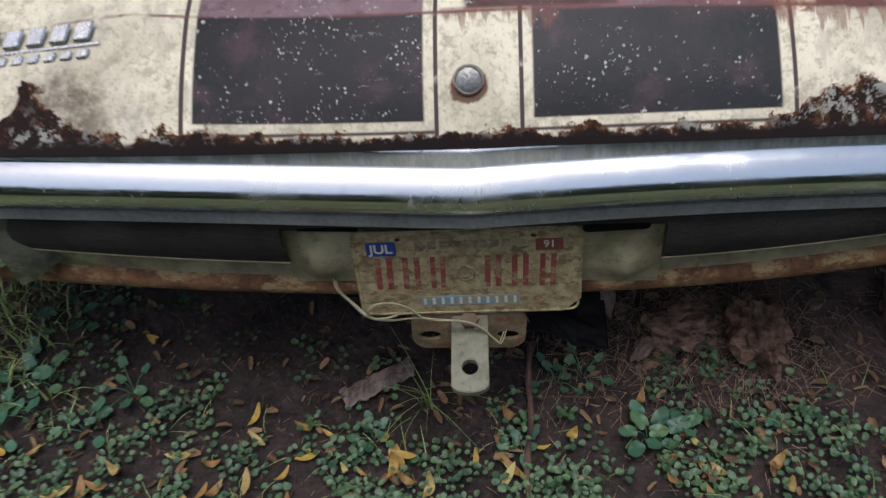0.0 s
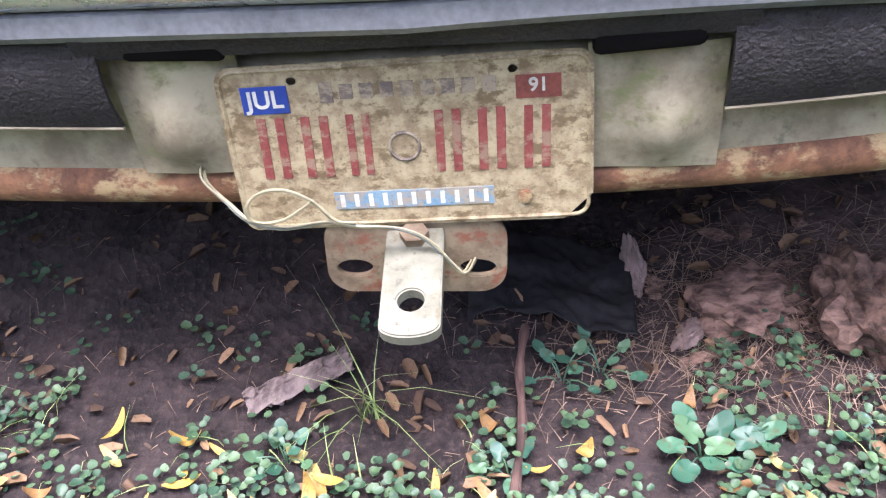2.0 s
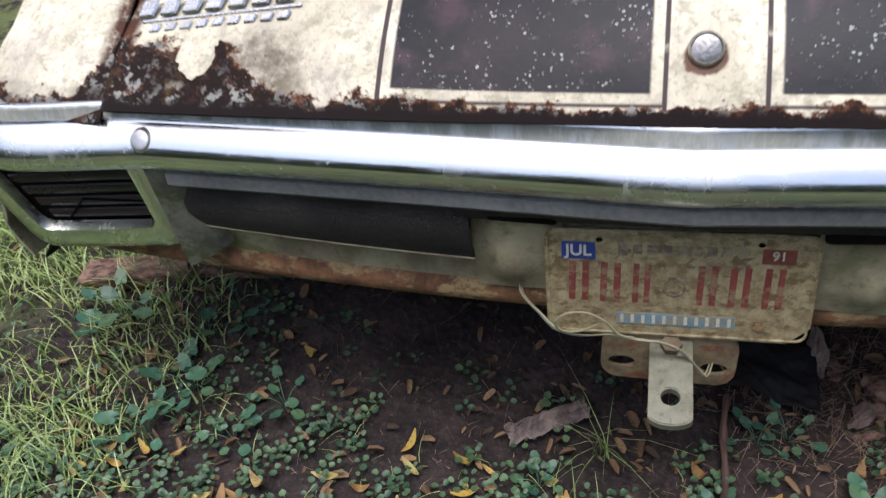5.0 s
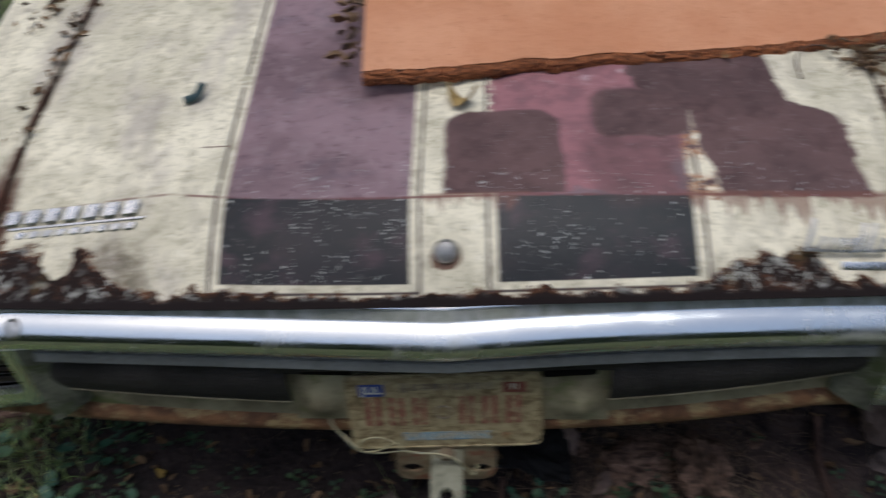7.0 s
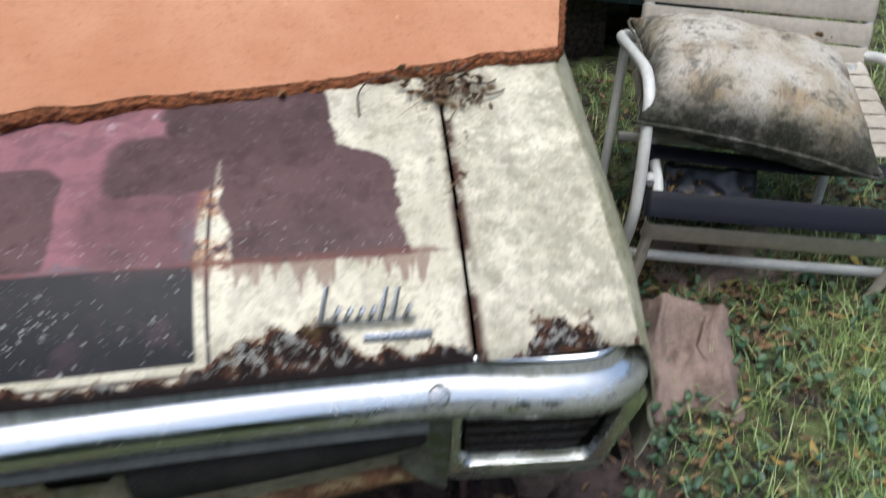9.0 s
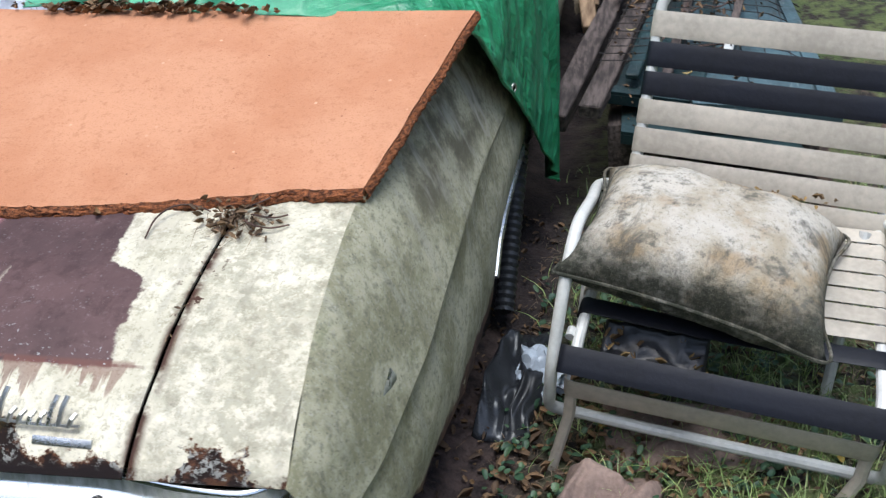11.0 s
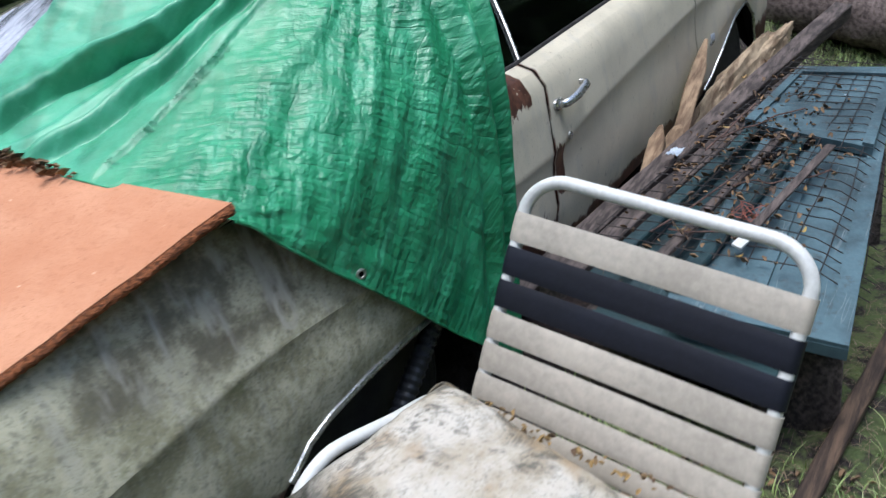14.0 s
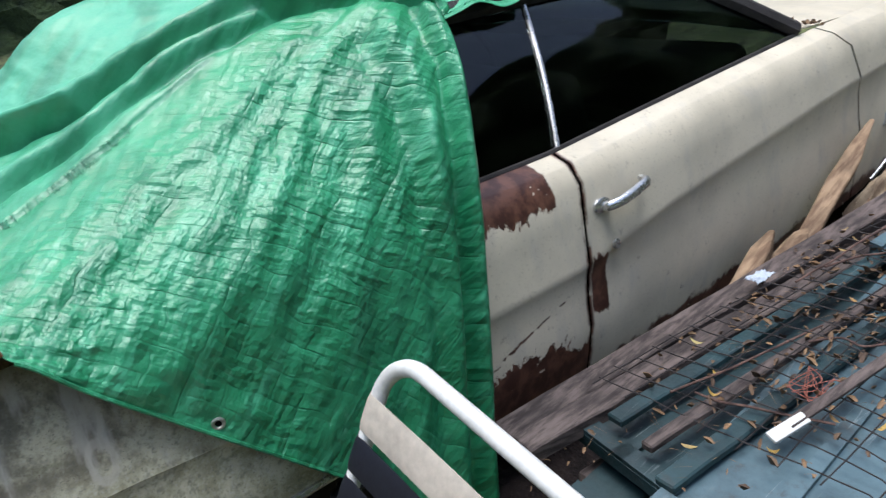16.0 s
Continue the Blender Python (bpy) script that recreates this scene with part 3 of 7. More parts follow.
def tarp_cloth():
    """Green woven plastic sheet: a shiny film with a net of sharp creases from being folded."""
    n = Nodes("green_woven_plastic")
    w1 = n.mul(n.add(n.noise(4, 3, 0.5), -0.5), 0.05)
    along = n.add(n.add(n.mul(n.y, 0.77), n.mul(n.z, -0.60)), n.add(w1, n.mul(n.x, 0.42)))
    across = n.add(n.add(n.mul(n.y, 0.70), n.mul(n.z, 0.72)), n.add(n.mul(n.x, -0.50), w1))

    def crease(u, v, detail=3.0):
        """Sharp ridges drawn out along v."""
        k = n.noise(1.0, detail, 0.55, co=n.vec(u, v))
        return n.math("ABSOLUTE", n.add(k, -0.5))

    def folds(u, v, pitch, seed):
        """Old fold lines at uneven distances across u, each stronger or weaker as it runs along v: a ridge profile and a mask of its crests."""
        bend = n.add(n.mul(n.noise(1.0, 3, 0.6, co=n.vec(n.mul(u, 6.0), n.mul(v, 3.0), seed)), 1.3), n.mul(n.noise(1.0, 2, 0.5, co=n.vec(n.mul(u, 40.0), n.mul(v, 30.0), seed)), 0.10))
        k = n.math("PINGPONG", n.add(n.mul(u, pitch), bend), 0.5)
        force = n.step(n.noise(1.0, 3, 0.6, co=n.vec(n.mul(u, 18.0), n.mul(v, 13.0), seed + 3.0)), 0.38, 0.62, 0.06, 1.0)
        return n.mul(k, force), n.mul(n.step(k, 0.0, 0.055, 1.0, 0.0), force)

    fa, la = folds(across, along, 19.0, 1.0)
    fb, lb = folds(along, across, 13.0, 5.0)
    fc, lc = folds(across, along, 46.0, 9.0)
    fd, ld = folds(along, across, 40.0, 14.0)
    c1 = crease(n.mul(along, 30.0), n.mul(across, 9.0))
    c2 = crease(n.mul(along, 10.0), n.mul(across, 34.0))
    soft = n.noise(1.0, 2, 0.5, co=n.vec(n.mul(along, 16.0), n.mul(across, 4.0)))
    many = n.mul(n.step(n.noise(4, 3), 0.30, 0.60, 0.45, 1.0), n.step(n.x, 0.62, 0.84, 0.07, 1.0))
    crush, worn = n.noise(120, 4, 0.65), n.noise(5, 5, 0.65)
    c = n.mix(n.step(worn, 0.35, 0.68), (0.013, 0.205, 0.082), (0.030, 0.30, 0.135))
    # paler towards the roof: bleaching, plus sky sheen put into the colour
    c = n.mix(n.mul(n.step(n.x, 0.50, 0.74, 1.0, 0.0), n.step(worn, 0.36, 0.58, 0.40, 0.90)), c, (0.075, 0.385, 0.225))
    # fold lines coloured in: shade along the wide folds, glints along the fine ones
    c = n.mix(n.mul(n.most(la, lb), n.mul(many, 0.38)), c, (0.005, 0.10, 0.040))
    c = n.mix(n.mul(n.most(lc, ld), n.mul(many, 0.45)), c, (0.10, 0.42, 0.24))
    # pale and dark streaks: the shading of soft folds painted into the cloth
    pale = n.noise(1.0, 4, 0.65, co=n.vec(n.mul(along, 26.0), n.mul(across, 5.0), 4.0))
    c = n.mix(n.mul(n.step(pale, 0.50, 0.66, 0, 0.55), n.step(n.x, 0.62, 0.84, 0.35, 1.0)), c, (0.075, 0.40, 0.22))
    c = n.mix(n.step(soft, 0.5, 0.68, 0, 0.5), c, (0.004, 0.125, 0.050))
    c = n.mix(n.mul(n.step(n.noise(34, 5, 0.75), 0.56, 0.70), 0.4), c, (0.12, 0.38, 0.24))
    big = n.add(n.add(n.mul(fa, 0.0080), n.mul(fb, 0.0072)), n.mul(n.most(la, lb), -0.0009))
    small = n.add(n.add(n.mul(fc, 0.0032), n.mul(fd, 0.0034)), n.add(n.mul(n.math("MINIMUM", c1, 0.07), 0.006), n.mul(n.math("MINIMUM", c2, 0.07), 0.006)))
    relief = n.add(n.mul(n.add(big, small), many), n.add(n.mul(soft, 0.010), n.mul(crush, 0.0008)))
    return n.out(c, n.step(crush, 0.3, 0.7, 0.35, 0.54), 0.0, relief, 1.0, Specular_IOR_Level=0.8)


def soft_board():
    n = Nodes("orange_fibre_board")
    cloud, grit, pits = n.noise(4, 6, 0.6), n.noise(260, 3, 0.7), n.cells(55)
    c = n.mix(n.step(cloud, 0.35, 0.65), (0.47, 0.205, 0.105), (0.56, 0.275, 0.155))
    c = n.mix(n.step(n.noise(60, 5, 0.7), 0.52, 0.68, 0, 0.45), c, (0.36, 0.145, 0.065))
    c = n.mix(n.step(grit, 0.52, 0.70, 0, 0.5), c, (0.36, 0.135, 0.055))
    c = n.mix(n.mul(n.step(pits, 0.05, 0.12, 1.0, 0.0), n.step(n.noise(9, 3), 0.52, 0.62)), c, (0.22, 0.085, 0.04))
    c = n.mix(n.mul(n.step(n.cells(23), 0.04, 0.10, 1.0, 0.0), n.step(n.noise(7, 3), 0.50, 0.6)), c, (0.66, 0.40, 0.26))
    return n.out(c, 0.9, 0.0, n.add(n.add(grit, n.noise(40, 4, 0.6)), n.mul(pits, 0.5)), 0.0018)


def board_edge():
    n = Nodes("torn_board_edge")
    fib = n.noise(120, 5, 0.75, (1, 1, 2.2))
    c = n.mix(n.step(fib, 0.35, 0.65), (0.06, 0.018, 0.006), (0.42, 0.14, 0.05))
    return n.out(c, 0.95, 0.0, fib, 0.006)


def soil():
    n = Nodes("dark_soil")
    big, mid, fine = n.noise(2.2, 6, 0.6), n.noise(14, 6, 0.65), n.noise(110, 5, 0.7)
    crumb = n.cells(70)
    c = n.mix(n.step(mid, 0.35, 0.68), (0.012, 0.008, 0.008), (0.040, 0.027, 0.025))
    c = n.mix(n.step(fine, 0.5, 0.72, 0, 0.7), c, (0.080, 0.055, 0.045))
    c = n.mix(n.step(n.noise(30, 4, 0.7), 0.6, 0.68, 0, 0.6), c, (0.012, 0.008, 0.007))
    litter = n.mul(n.band(n.x, 0.25, 1.1, 0.15), n.band(n.y, 0.05, 1.2, 0.12))
    c = n.mix(n.mul(litter, n.step(mid, 0.36, 0.6)), c, (0.078, 0.051, 0.044))
    lawn = n.most(n.step(n.math("ABSOLUTE", n.add(n.x, 0.05)), 1.05, 1.35), n.most(n.step(n.y, -0.3, -0.5), n.step(n.y, 5.2, 6.0)))
    far = n.mix(n.step(big, 0.35, 0.65), (0.05, 0.075, 0.022), (0.105, 0.125, 0.045))
    c = n.mix(n.mul(lawn, n.step(mid, 0.38, 0.56)), c, far)
    return n.out(c, 0.95, 0.0, n.add(n.add(n.mul(mid, 0.8), n.mul(fine, 0.35)), n.mul(crumb, 0.5)), 0.012)


def leaf_stuff(name, a, b, rough=0.5):
    n = Nodes(name)
    r = n.island()
    c = n.mix(r, a, b)
    c = n.mix(n.step(n.noise(160, 4), 0.5, 0.7, 0, 0.45), c, tuple(v * 0.45 for v in a))
    return n.out(c, rough, 0.0, n.noise(200, 3), 0.0005)


def leaf_thing(name, stops, rough=0.6):
    """Leaves that differ from one to the next."""
    n = Nodes(name)
    r = n.chance()
    c = n.mix(n.step(r, 0.0, 0.5), stops[0], stops[1])
    c = n.mix(n.step(r, 0.5, 1.0), c, stops[2])
    c = n.mix(n.step(n.noise(90, 4, 0.7), 0.54, 0.70, 0, 0.75), c, (0.10, 0.055, 0.02))
    return n.out(c, rough, 0.0, n.noise(150, 3), 0.0005)


def cracked_wood(name, a, b, axis=(1, 1, 0.06), scale=60):
    n = Nodes(name)
    grain, big = n.noise(scale, 5, 0.65, axis), n.noise(7, 5)
    c = n.mix(n.step(grain, 0.35, 0.66), a, b)
    c = n.mix(n.step(big, 0.4, 0.7, 0, 0.55), c, tuple(v * 0.5 for v in a))
    return n.out(c, 0.85, 0.0, grain, 0.0025)


def scratched_paint(name, color):
    """Painted boards with mottled dirt and pale scratches that run along them."""
    n = Nodes(name)
    big, fine = n.noise(5, 6, 0.65), n.noise(70, 4, 0.65)
    c = n.mix(n.step(big, 0.35, 0.66), tuple(v * 0.55 for v in color), tuple(v * 1.25 for v in color))
    c = n.mix(n.step(n.noise(18, 6, 0.7), 0.55, 0.70, 0, 0.6), c, (0.035, 0.030, 0.026))
    line = n.math("ABSOLUTE", n.add(n.noise(24, 2, 0.5, (1, 0.07, 0.3)), -0.5))
    c = n.mix(n.mul(n.step(line, 0.0, 0.012, 1.0, 0.0), n.step(n.noise(6, 4), 0.50, 0.64, 0.0, 0.45)), c, (0.28, 0.31, 0.31))
    return n.out(c, n.step(fine, 0.3, 0.7, 0.42, 0.66), 0.0, n.add(fine, n.mul(big, 0.5)), 0.0008)


def stained_cloth():
    """A cushion cover, grey-white, with black-green mildew that thickens towards its rim; near-black lower down its
    sides.
    """
    n = Nodes("mildewed_cloth")
    big, mid, fine = n.noise(7, 6, 0.65), n.noise(24, 7, 0.75), n.noise(150, 4, 0.7)
    rim = n.math("SQRT", n.add(n.math("POWER", n.mul(n.x, 3.4), 2.0), n.math("POWER", n.mul(n.y, 4.4), 2.0)))
    c = n.mix(n.step(big, 0.38, 0.62), (0.54, 0.50, 0.435), (0.37, 0.315, 0.23))
    c = n.mix(n.mul(n.step(n.noise(9, 4), 0.52, 0.66), 0.65), c, (0.33, 0.22, 0.11))
    smear = n.noise(11, 7, 0.75, None, 0.6)
    spots = n.step(n.add(smear, n.mul(rim, 0.085)), 0.54, 0.72, 0, 0.85)
    c = n.mix(spots, c, (0.075, 0.072, 0.060))
    c = n.mix(n.step(n.add(mid, n.mul(rim, 0.06)), 0.575, 0.68, 0, 0.75), c, (0.10, 0.095, 0.08))
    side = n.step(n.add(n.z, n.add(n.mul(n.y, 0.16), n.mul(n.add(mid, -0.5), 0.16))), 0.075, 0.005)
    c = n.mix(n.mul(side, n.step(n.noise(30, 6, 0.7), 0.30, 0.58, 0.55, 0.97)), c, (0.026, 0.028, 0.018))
    c = n.mix(n.step(fine, 0.54, 0.66, 0, 0.5), c, (0.14, 0.13, 0.105))
    return n.out(c, 0.95, 0.0, n.add(n.mul(fine, 0.8), n.mul(n.noise(40, 5, 0.6), 1.5)), 0.0035)


def dirty_glass(name, tint, rough=0.05):
    n = Nodes(name)
    dust = n.step(n.noise(6, 6, 0.65), 0.45, 0.75, 0.0, 1.0)
    return n.out(tint, n.add(n.mul(dust, 0.05), rough), 0.0, n.noise(3, 2), 0.0004, Transmission_Weight=1.0, IOR=1.36)


def dusty_sky_glass():
    """A rear window streaked with dust and dried rain, the sky's reflection painted in."""
    n = Nodes("rear_glass_painted_sky")
    run = n.noise(9, 6, 0.7, (1.0, 0.3, 0.3))
    # the pale bluish colour stands in for bright sky mirrored in the glass
    film = n.add(n.step(run, 0.32, 0.58, 0.35, 0.88), n.mul(n.step(n.noise(60, 4, 0.7), 0.5, 0.7), 0.1))
    return n.out(n.mix(film, (0.12, 0.14, 0.15), (0.66, 0.69, 0.78)), n.add(n.mul(film, 0.22), 0.06), 0.0, run, 0.0006, Transmission_Weight=n.math("SUBTRACT", 1.0, film), IOR=1.5)


M_DECK, M_SIDE, M_CHROME, M_CHROMELOW = deck_paint(), side_paint(), chrome_paint(), chrome_paint("dirty_lamp_chrome", 0.340)
M_TRIM = plain("bright_trim", (0.62, 0.62, 0.61), 0.28, 0.9, 0.3, 60)
M_BLACK = plain("gritty_black_paint", (0.022, 0.019, 0.019), 0.75, 0, 0.6, 60, 0.004)
# chrome lip: what it mirrors from below is painted as mottled grey
M_GREYSTRIP = plain("grey_chrome_reflection", (0.17, 0.18, 0.185), 0.5, 0, 0.5, 35)
M_VALANCE = rusty_metal("mossy_valance_paint", (0.18, 0.15, 0.095), (0.36, 0.325, 0.215), (0.165, 0.175, 0.072), 0.40, 0.7, 11)
M_RUSTBAR = rusty_metal("rusted_bar", (0.10, 0.046, 0.023), (0.23, 0.112, 0.052), (0.32, 0.235, 0.115), 0.45, 0.85, 30)
M_MOSSY = rusty_metal("mossy_dull_chrome", (0.055, 0.058, 0.045), (0.15, 0.155, 0.12), (0.05, 0.065, 0.028), 0.45, 0.6, 24)
M_DULL = plain("dull_old_chrome", (0.46, 0.45, 0.43), 0.35, 0.9, 0.4, 60)
M_PLATE = rusty_metal("faded_plate_paint", (0.23, 0.175, 0.095), (0.41, 0.345, 0.20), (0.16, 0.115, 0.055), 0.44, 0.65, 62)
M_RED = rusty_metal("faded_red_ink", (0.19, 0.038, 0.032), (0.25, 0.065, 0.052), (0.26, 0.17, 0.11), 0.46, 0.6, 60)
M_GHOST = rusty_metal("worn_ink", (0.12, 0.095, 0.08), (0.19, 0.15, 0.11), (0.30, 0.25, 0.17), 0.5, 0.7, 60)
M_PALEINK = rusty_metal("pale_blue_ink", (0.13, 0.25, 0.33), (0.19, 0.30, 0.35), (0.28, 0.26, 0.20), 0.5, 0.6, 70)
M_BLUE = plain("blue_sticker", (0.02, 0.055, 0.28), 0.45, 0, 0.3, 60)
M_WHITEINK = plain("white_ink", (0.55, 0.55, 0.46), 0.55, 0, 0.3, 80)
M_REDSTK = plain("dark_red_sticker", (0.20, 0.055, 0.04), 0.55, 0, 0.5, 60)
# near-black for hollows and gaps: their shade is put into the colour
M_HOLLOWSHADE = plain("painted_hollow_shade", (0.005, 0.004, 0.004), 0.95, 0, 0.3, 30)
M_HOLLOWSHADE.node_tree.nodes["Principled BSDF"].inputs["Specular IOR Level"].default_value = 0.1
M_ZINC = rusty_metal("zinc_plate", (0.120, 0.120, 0.082), (0.185, 0.185, 0.135), (0.11, 0.09, 0.05), 0.38, 0.5, 30)
M_HITCH = rusty_metal("hitch_steel", (0.12, 0.085, 0.050), (0.215, 0.17, 0.105), (0.17, 0.065, 0.035), 0.40, 0.7, 34)
M_WIRE = plain("cream_cable_sheath", (0.30, 0.275, 0.17), 0.5, 0, 0.3, 60)
M_WIRE2 = plain("grey_cable_sheath", (0.16, 0.18, 0.15), 0.5, 0, 0.3, 60)
M_LENS = plain("dark_lamp_lens", (0.030, 0.020, 0.019), 0.3, 0, 0.5, 30)
M_TYRE = plain("perished_rubber", (0.018, 0.017, 0.016), 0.75, 0, 0.4, 50, 0.001)
M_INSIDE = plain("dark_interior_vinyl", (0.03, 0.03, 0.032), 0.55, 0, 0.4, 12)
M_GLASS = dirty_glass("car_window_glass", (0.12, 0.155, 0.155), 0.02)
M_SKYGLASS = dusty_sky_glass()
M_TARP, M_BOARD, M_BOARDEDGE, M_SOIL = tarp_cloth(), soft_board(), board_edge(), soil()
M_THREAD = plain("pale_green_thread", (0.06, 0.30, 0.17), 0.5, 0, 0.3, 60)
M_STRING = plain("faded_orange_string", (0.27, 0.085, 0.055), 0.7, 0, 0.3, 60)
M_GROMMET = plain("dull_brass_eyelet", (0.42, 0.42, 0.38), 0.4, 0.8, 0.3, 90)
M_CHAIRWHITE = plain("chipped_white_enamel", (0.62, 0.62, 0.59), 0.38, 0, 0.22, 24)
M_STRAP = plain("dirty_white_vinyl_strap", (0.46, 0.41, 0.34), 0.55, 0, 0.3, 16)
M_STRAPDARK = plain("navy_vinyl_strap", (0.009, 0.010, 0.016), 0.5, 0, 0.35, 20)
M_STRAPDARK.node_tree.nodes["Principled BSDF"].inputs["Specular IOR Level"].default_value = 0.3
M_CUSHION = stained_cloth()
M_PANEL = scratched_paint("grey_blue_painted_panel", (0.058, 0.102, 0.120))
M_PANELDARK = scratched_paint("dark_teal_painted_panel", (0.013, 0.038, 0.043))
M_MESH = plain("rusted_wire", (0.028, 0.023, 0.022), 0.65, 0.3, 0.4, 60)
M_OLDWOOD = cracked_wood("weathered_beam_wood", (0.028, 0.020, 0.018), (0.125, 0.096, 0.085), (1, 0.05, 1))
M_PALEWOOD = cracked_wood("split_pine_wood", (0.15, 0.09, 0.052), (0.36, 0.245, 0.15), (1, 0.12, 0.2))
M_STICK = cracked_wood("brown_stick_bark", (0.045, 0.023, 0.018), (0.15, 0.085, 0.065), (1, 0.15, 1), 60)
M_BARK = cracked_wood("grey_bark", (0.075, 0.055, 0.048), (0.27, 0.21, 0.19), (1, 0.2, 1), 42)
M_ROT = cracked_wood("rotten_reddish_wood", (0.045, 0.024, 0.017), (0.26, 0.160, 0.115), (0.4, 1, 1), 70)
M_PLANK = cracked_wood("brown_plank_wood", (0.022, 0.013, 0.009), (0.125, 0.078, 0.050), (1, 0.08, 1), 45)
M_DECAY = cracked_wood("pale_rotten_trunk", (0.16, 0.105, 0.065), (0.46, 0.35, 0.23), (1, 0.3, 0.3), 26)
M_LEAFGREEN = leaf_stuff("ground_ivy_green", (0.024, 0.066, 0.036), (0.080, 0.145, 0.062))
M_GRASS = leaf_stuff("grass_green", (0.13, 0.235, 0.055), (0.40, 0.47, 0.19), 0.38)
M_VIOLET = leaf_thing("blue_green_leaf", ((0.026, 0.088, 0.054), (0.045, 0.130, 0.078), (0.075, 0.155, 0.074)), 0.45)
M_FALLEN = leaf_thing("yellow_fallen_leaf", ((0.40, 0.27, 0.055), (0.24, 0.13, 0.045), (0.36, 0.30, 0.11)))
M_BROWNLEAF = leaf_stuff("brown_leaf_litter", (0.055, 0.032, 0.020), (0.24, 0.145, 0.072), 0.75)
M_RAG = plain("dusty_pink_rag", (0.26, 0.185, 0.155), 0.95, 0, 0.42, 24, 0.003)
M_FILM = plain("clouded_plastic_film", (0.50, 0.56, 0.64), 0.25, 0, 0.3, 20)
M_TRASH = plain("crumpled_black_plastic", (0.030, 0.032, 0.037), 0.32, 0, 0.5, 30)
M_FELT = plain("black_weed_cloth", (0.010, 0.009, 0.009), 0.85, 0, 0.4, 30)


# ---------------------------------------------------------------- ground
def ground_height(x, y):
    """The lie of the land: a hollow beside the car, a rise past its nose."""
    z = -0.060 * ease(x, 0.5, 1.05) + 0.10 * max(0.0, min(y, 9.0) - 2.4) * ease(y, 2.0, 4.0)
    z += 0.075 * ease(y, -0.02, 0.35) * ease(x, 0.12, 0.40) * (1 - ease(x, 0.75, 1.0))
    z += 0.12 * ease(y, 0.02, 0.34) * (1 - ease(x, -0.15, 0.12)) * (1 - ease(y, 0.6, 1.2)) * ease(x, -1.1, -0.8)
    near = 1 - ease(max(abs(x), abs(y)), 4, 9)
    p = Vector((x, y, 0))
    return z + near * (0.012 * noise.noise(p * 5) + 0.007 * noise.noise(p * 17) + 0.003 * noise.noise(p * 45)) + (1 - near) * 0.15 * noise.noise(p * 0.12)


def build_ground():
    def axis(lo, hi, fine):
        a = list(np.arange(lo, hi + 1e-6, fine))
        k, step = hi, fine
        while k < 400:
            step *= 1.35
            k += step
            a.append(k)
        k, step = lo, fine
        while k > -400:
            step *= 1.35
            k -= step
            a.insert(0, k)
        return a

    xs, ys = axis(-1.3, 2.4, 0.028), axis(-0.45, 3.0, 0.028)
    verts = [(x, y, ground_height(x, y)) for y in ys for x in xs]
    n = len(xs)
    faces = [(j * n + i, j * n + i + 1, (j + 1) * n + i + 1, (j + 1) * n + i) for j in range(len(ys) - 1) for i in range(n - 1)]
    me = bpy.data.meshes.new("ground")
    me.from_pydata(verts, [], faces)
    me.polygons.foreach_set("use_smooth", [True] * len(faces))
    me.materials.append(M_SOIL)
    tagged(new("ground", me), "dark bare soil with moss and patchy lawn", "ground", kind="structure")


build_ground()

# ---------------------------------------------------------------- the car
car = empty("car", "abandoned cream coupe with dark stripes, rust and a tarp", "car")

# the lid's and fenders' top, over x and y
KINK = 0.082


def deck_z(x, y):
    d = y - KINK
    return 0.705 + 0.17 * d - (0.06 + 0.09 * math.exp(-max(d, 0) / 0.08)) * x * x - 0.03 * max(0, d - 0.7)


def kink_y(x):
    """Where the lid bends from its rear face to its top."""
    return KINK + (min(0.26 * x * x, 0.045) if x < 0 else 0.075 * x * x)


def rim_at(x):
    """The lid's lower rim: y and z; it falls away more on the right than on the left."""
    k = (x / 0.9) ** 2
    return -0.044 + 0.046 * k, 0.604 - (0.010 if x < 0 else 0.040) * k


def tail(x, v):
    """v 0 to 1: up the sloping rear face to the kink; 1 to 2: forward over the deck."""
    y0, z0 = rim_at(x)
    y1 = kink_y(x)
    z1 = deck_z(x, y1)
    if v <= 1:
        bow = 0.006 * math.sin(math.pi * v)
        return (x, y0 + (y1 - y0) * v - bow * 0.7, z0 + (z1 - z0) * v + bow)
    y = y1 + (v - 1) * 1.15
    return (x, y, deck_z(x, y))


VS = span(0, 0.9, 10) + [0.95, 0.985, 1.0, 1.015, 1.04] + span(1.08, 2, 24)
GAP = 0.703
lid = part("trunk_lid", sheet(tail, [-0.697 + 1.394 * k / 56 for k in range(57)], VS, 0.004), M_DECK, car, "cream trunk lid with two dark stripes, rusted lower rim")

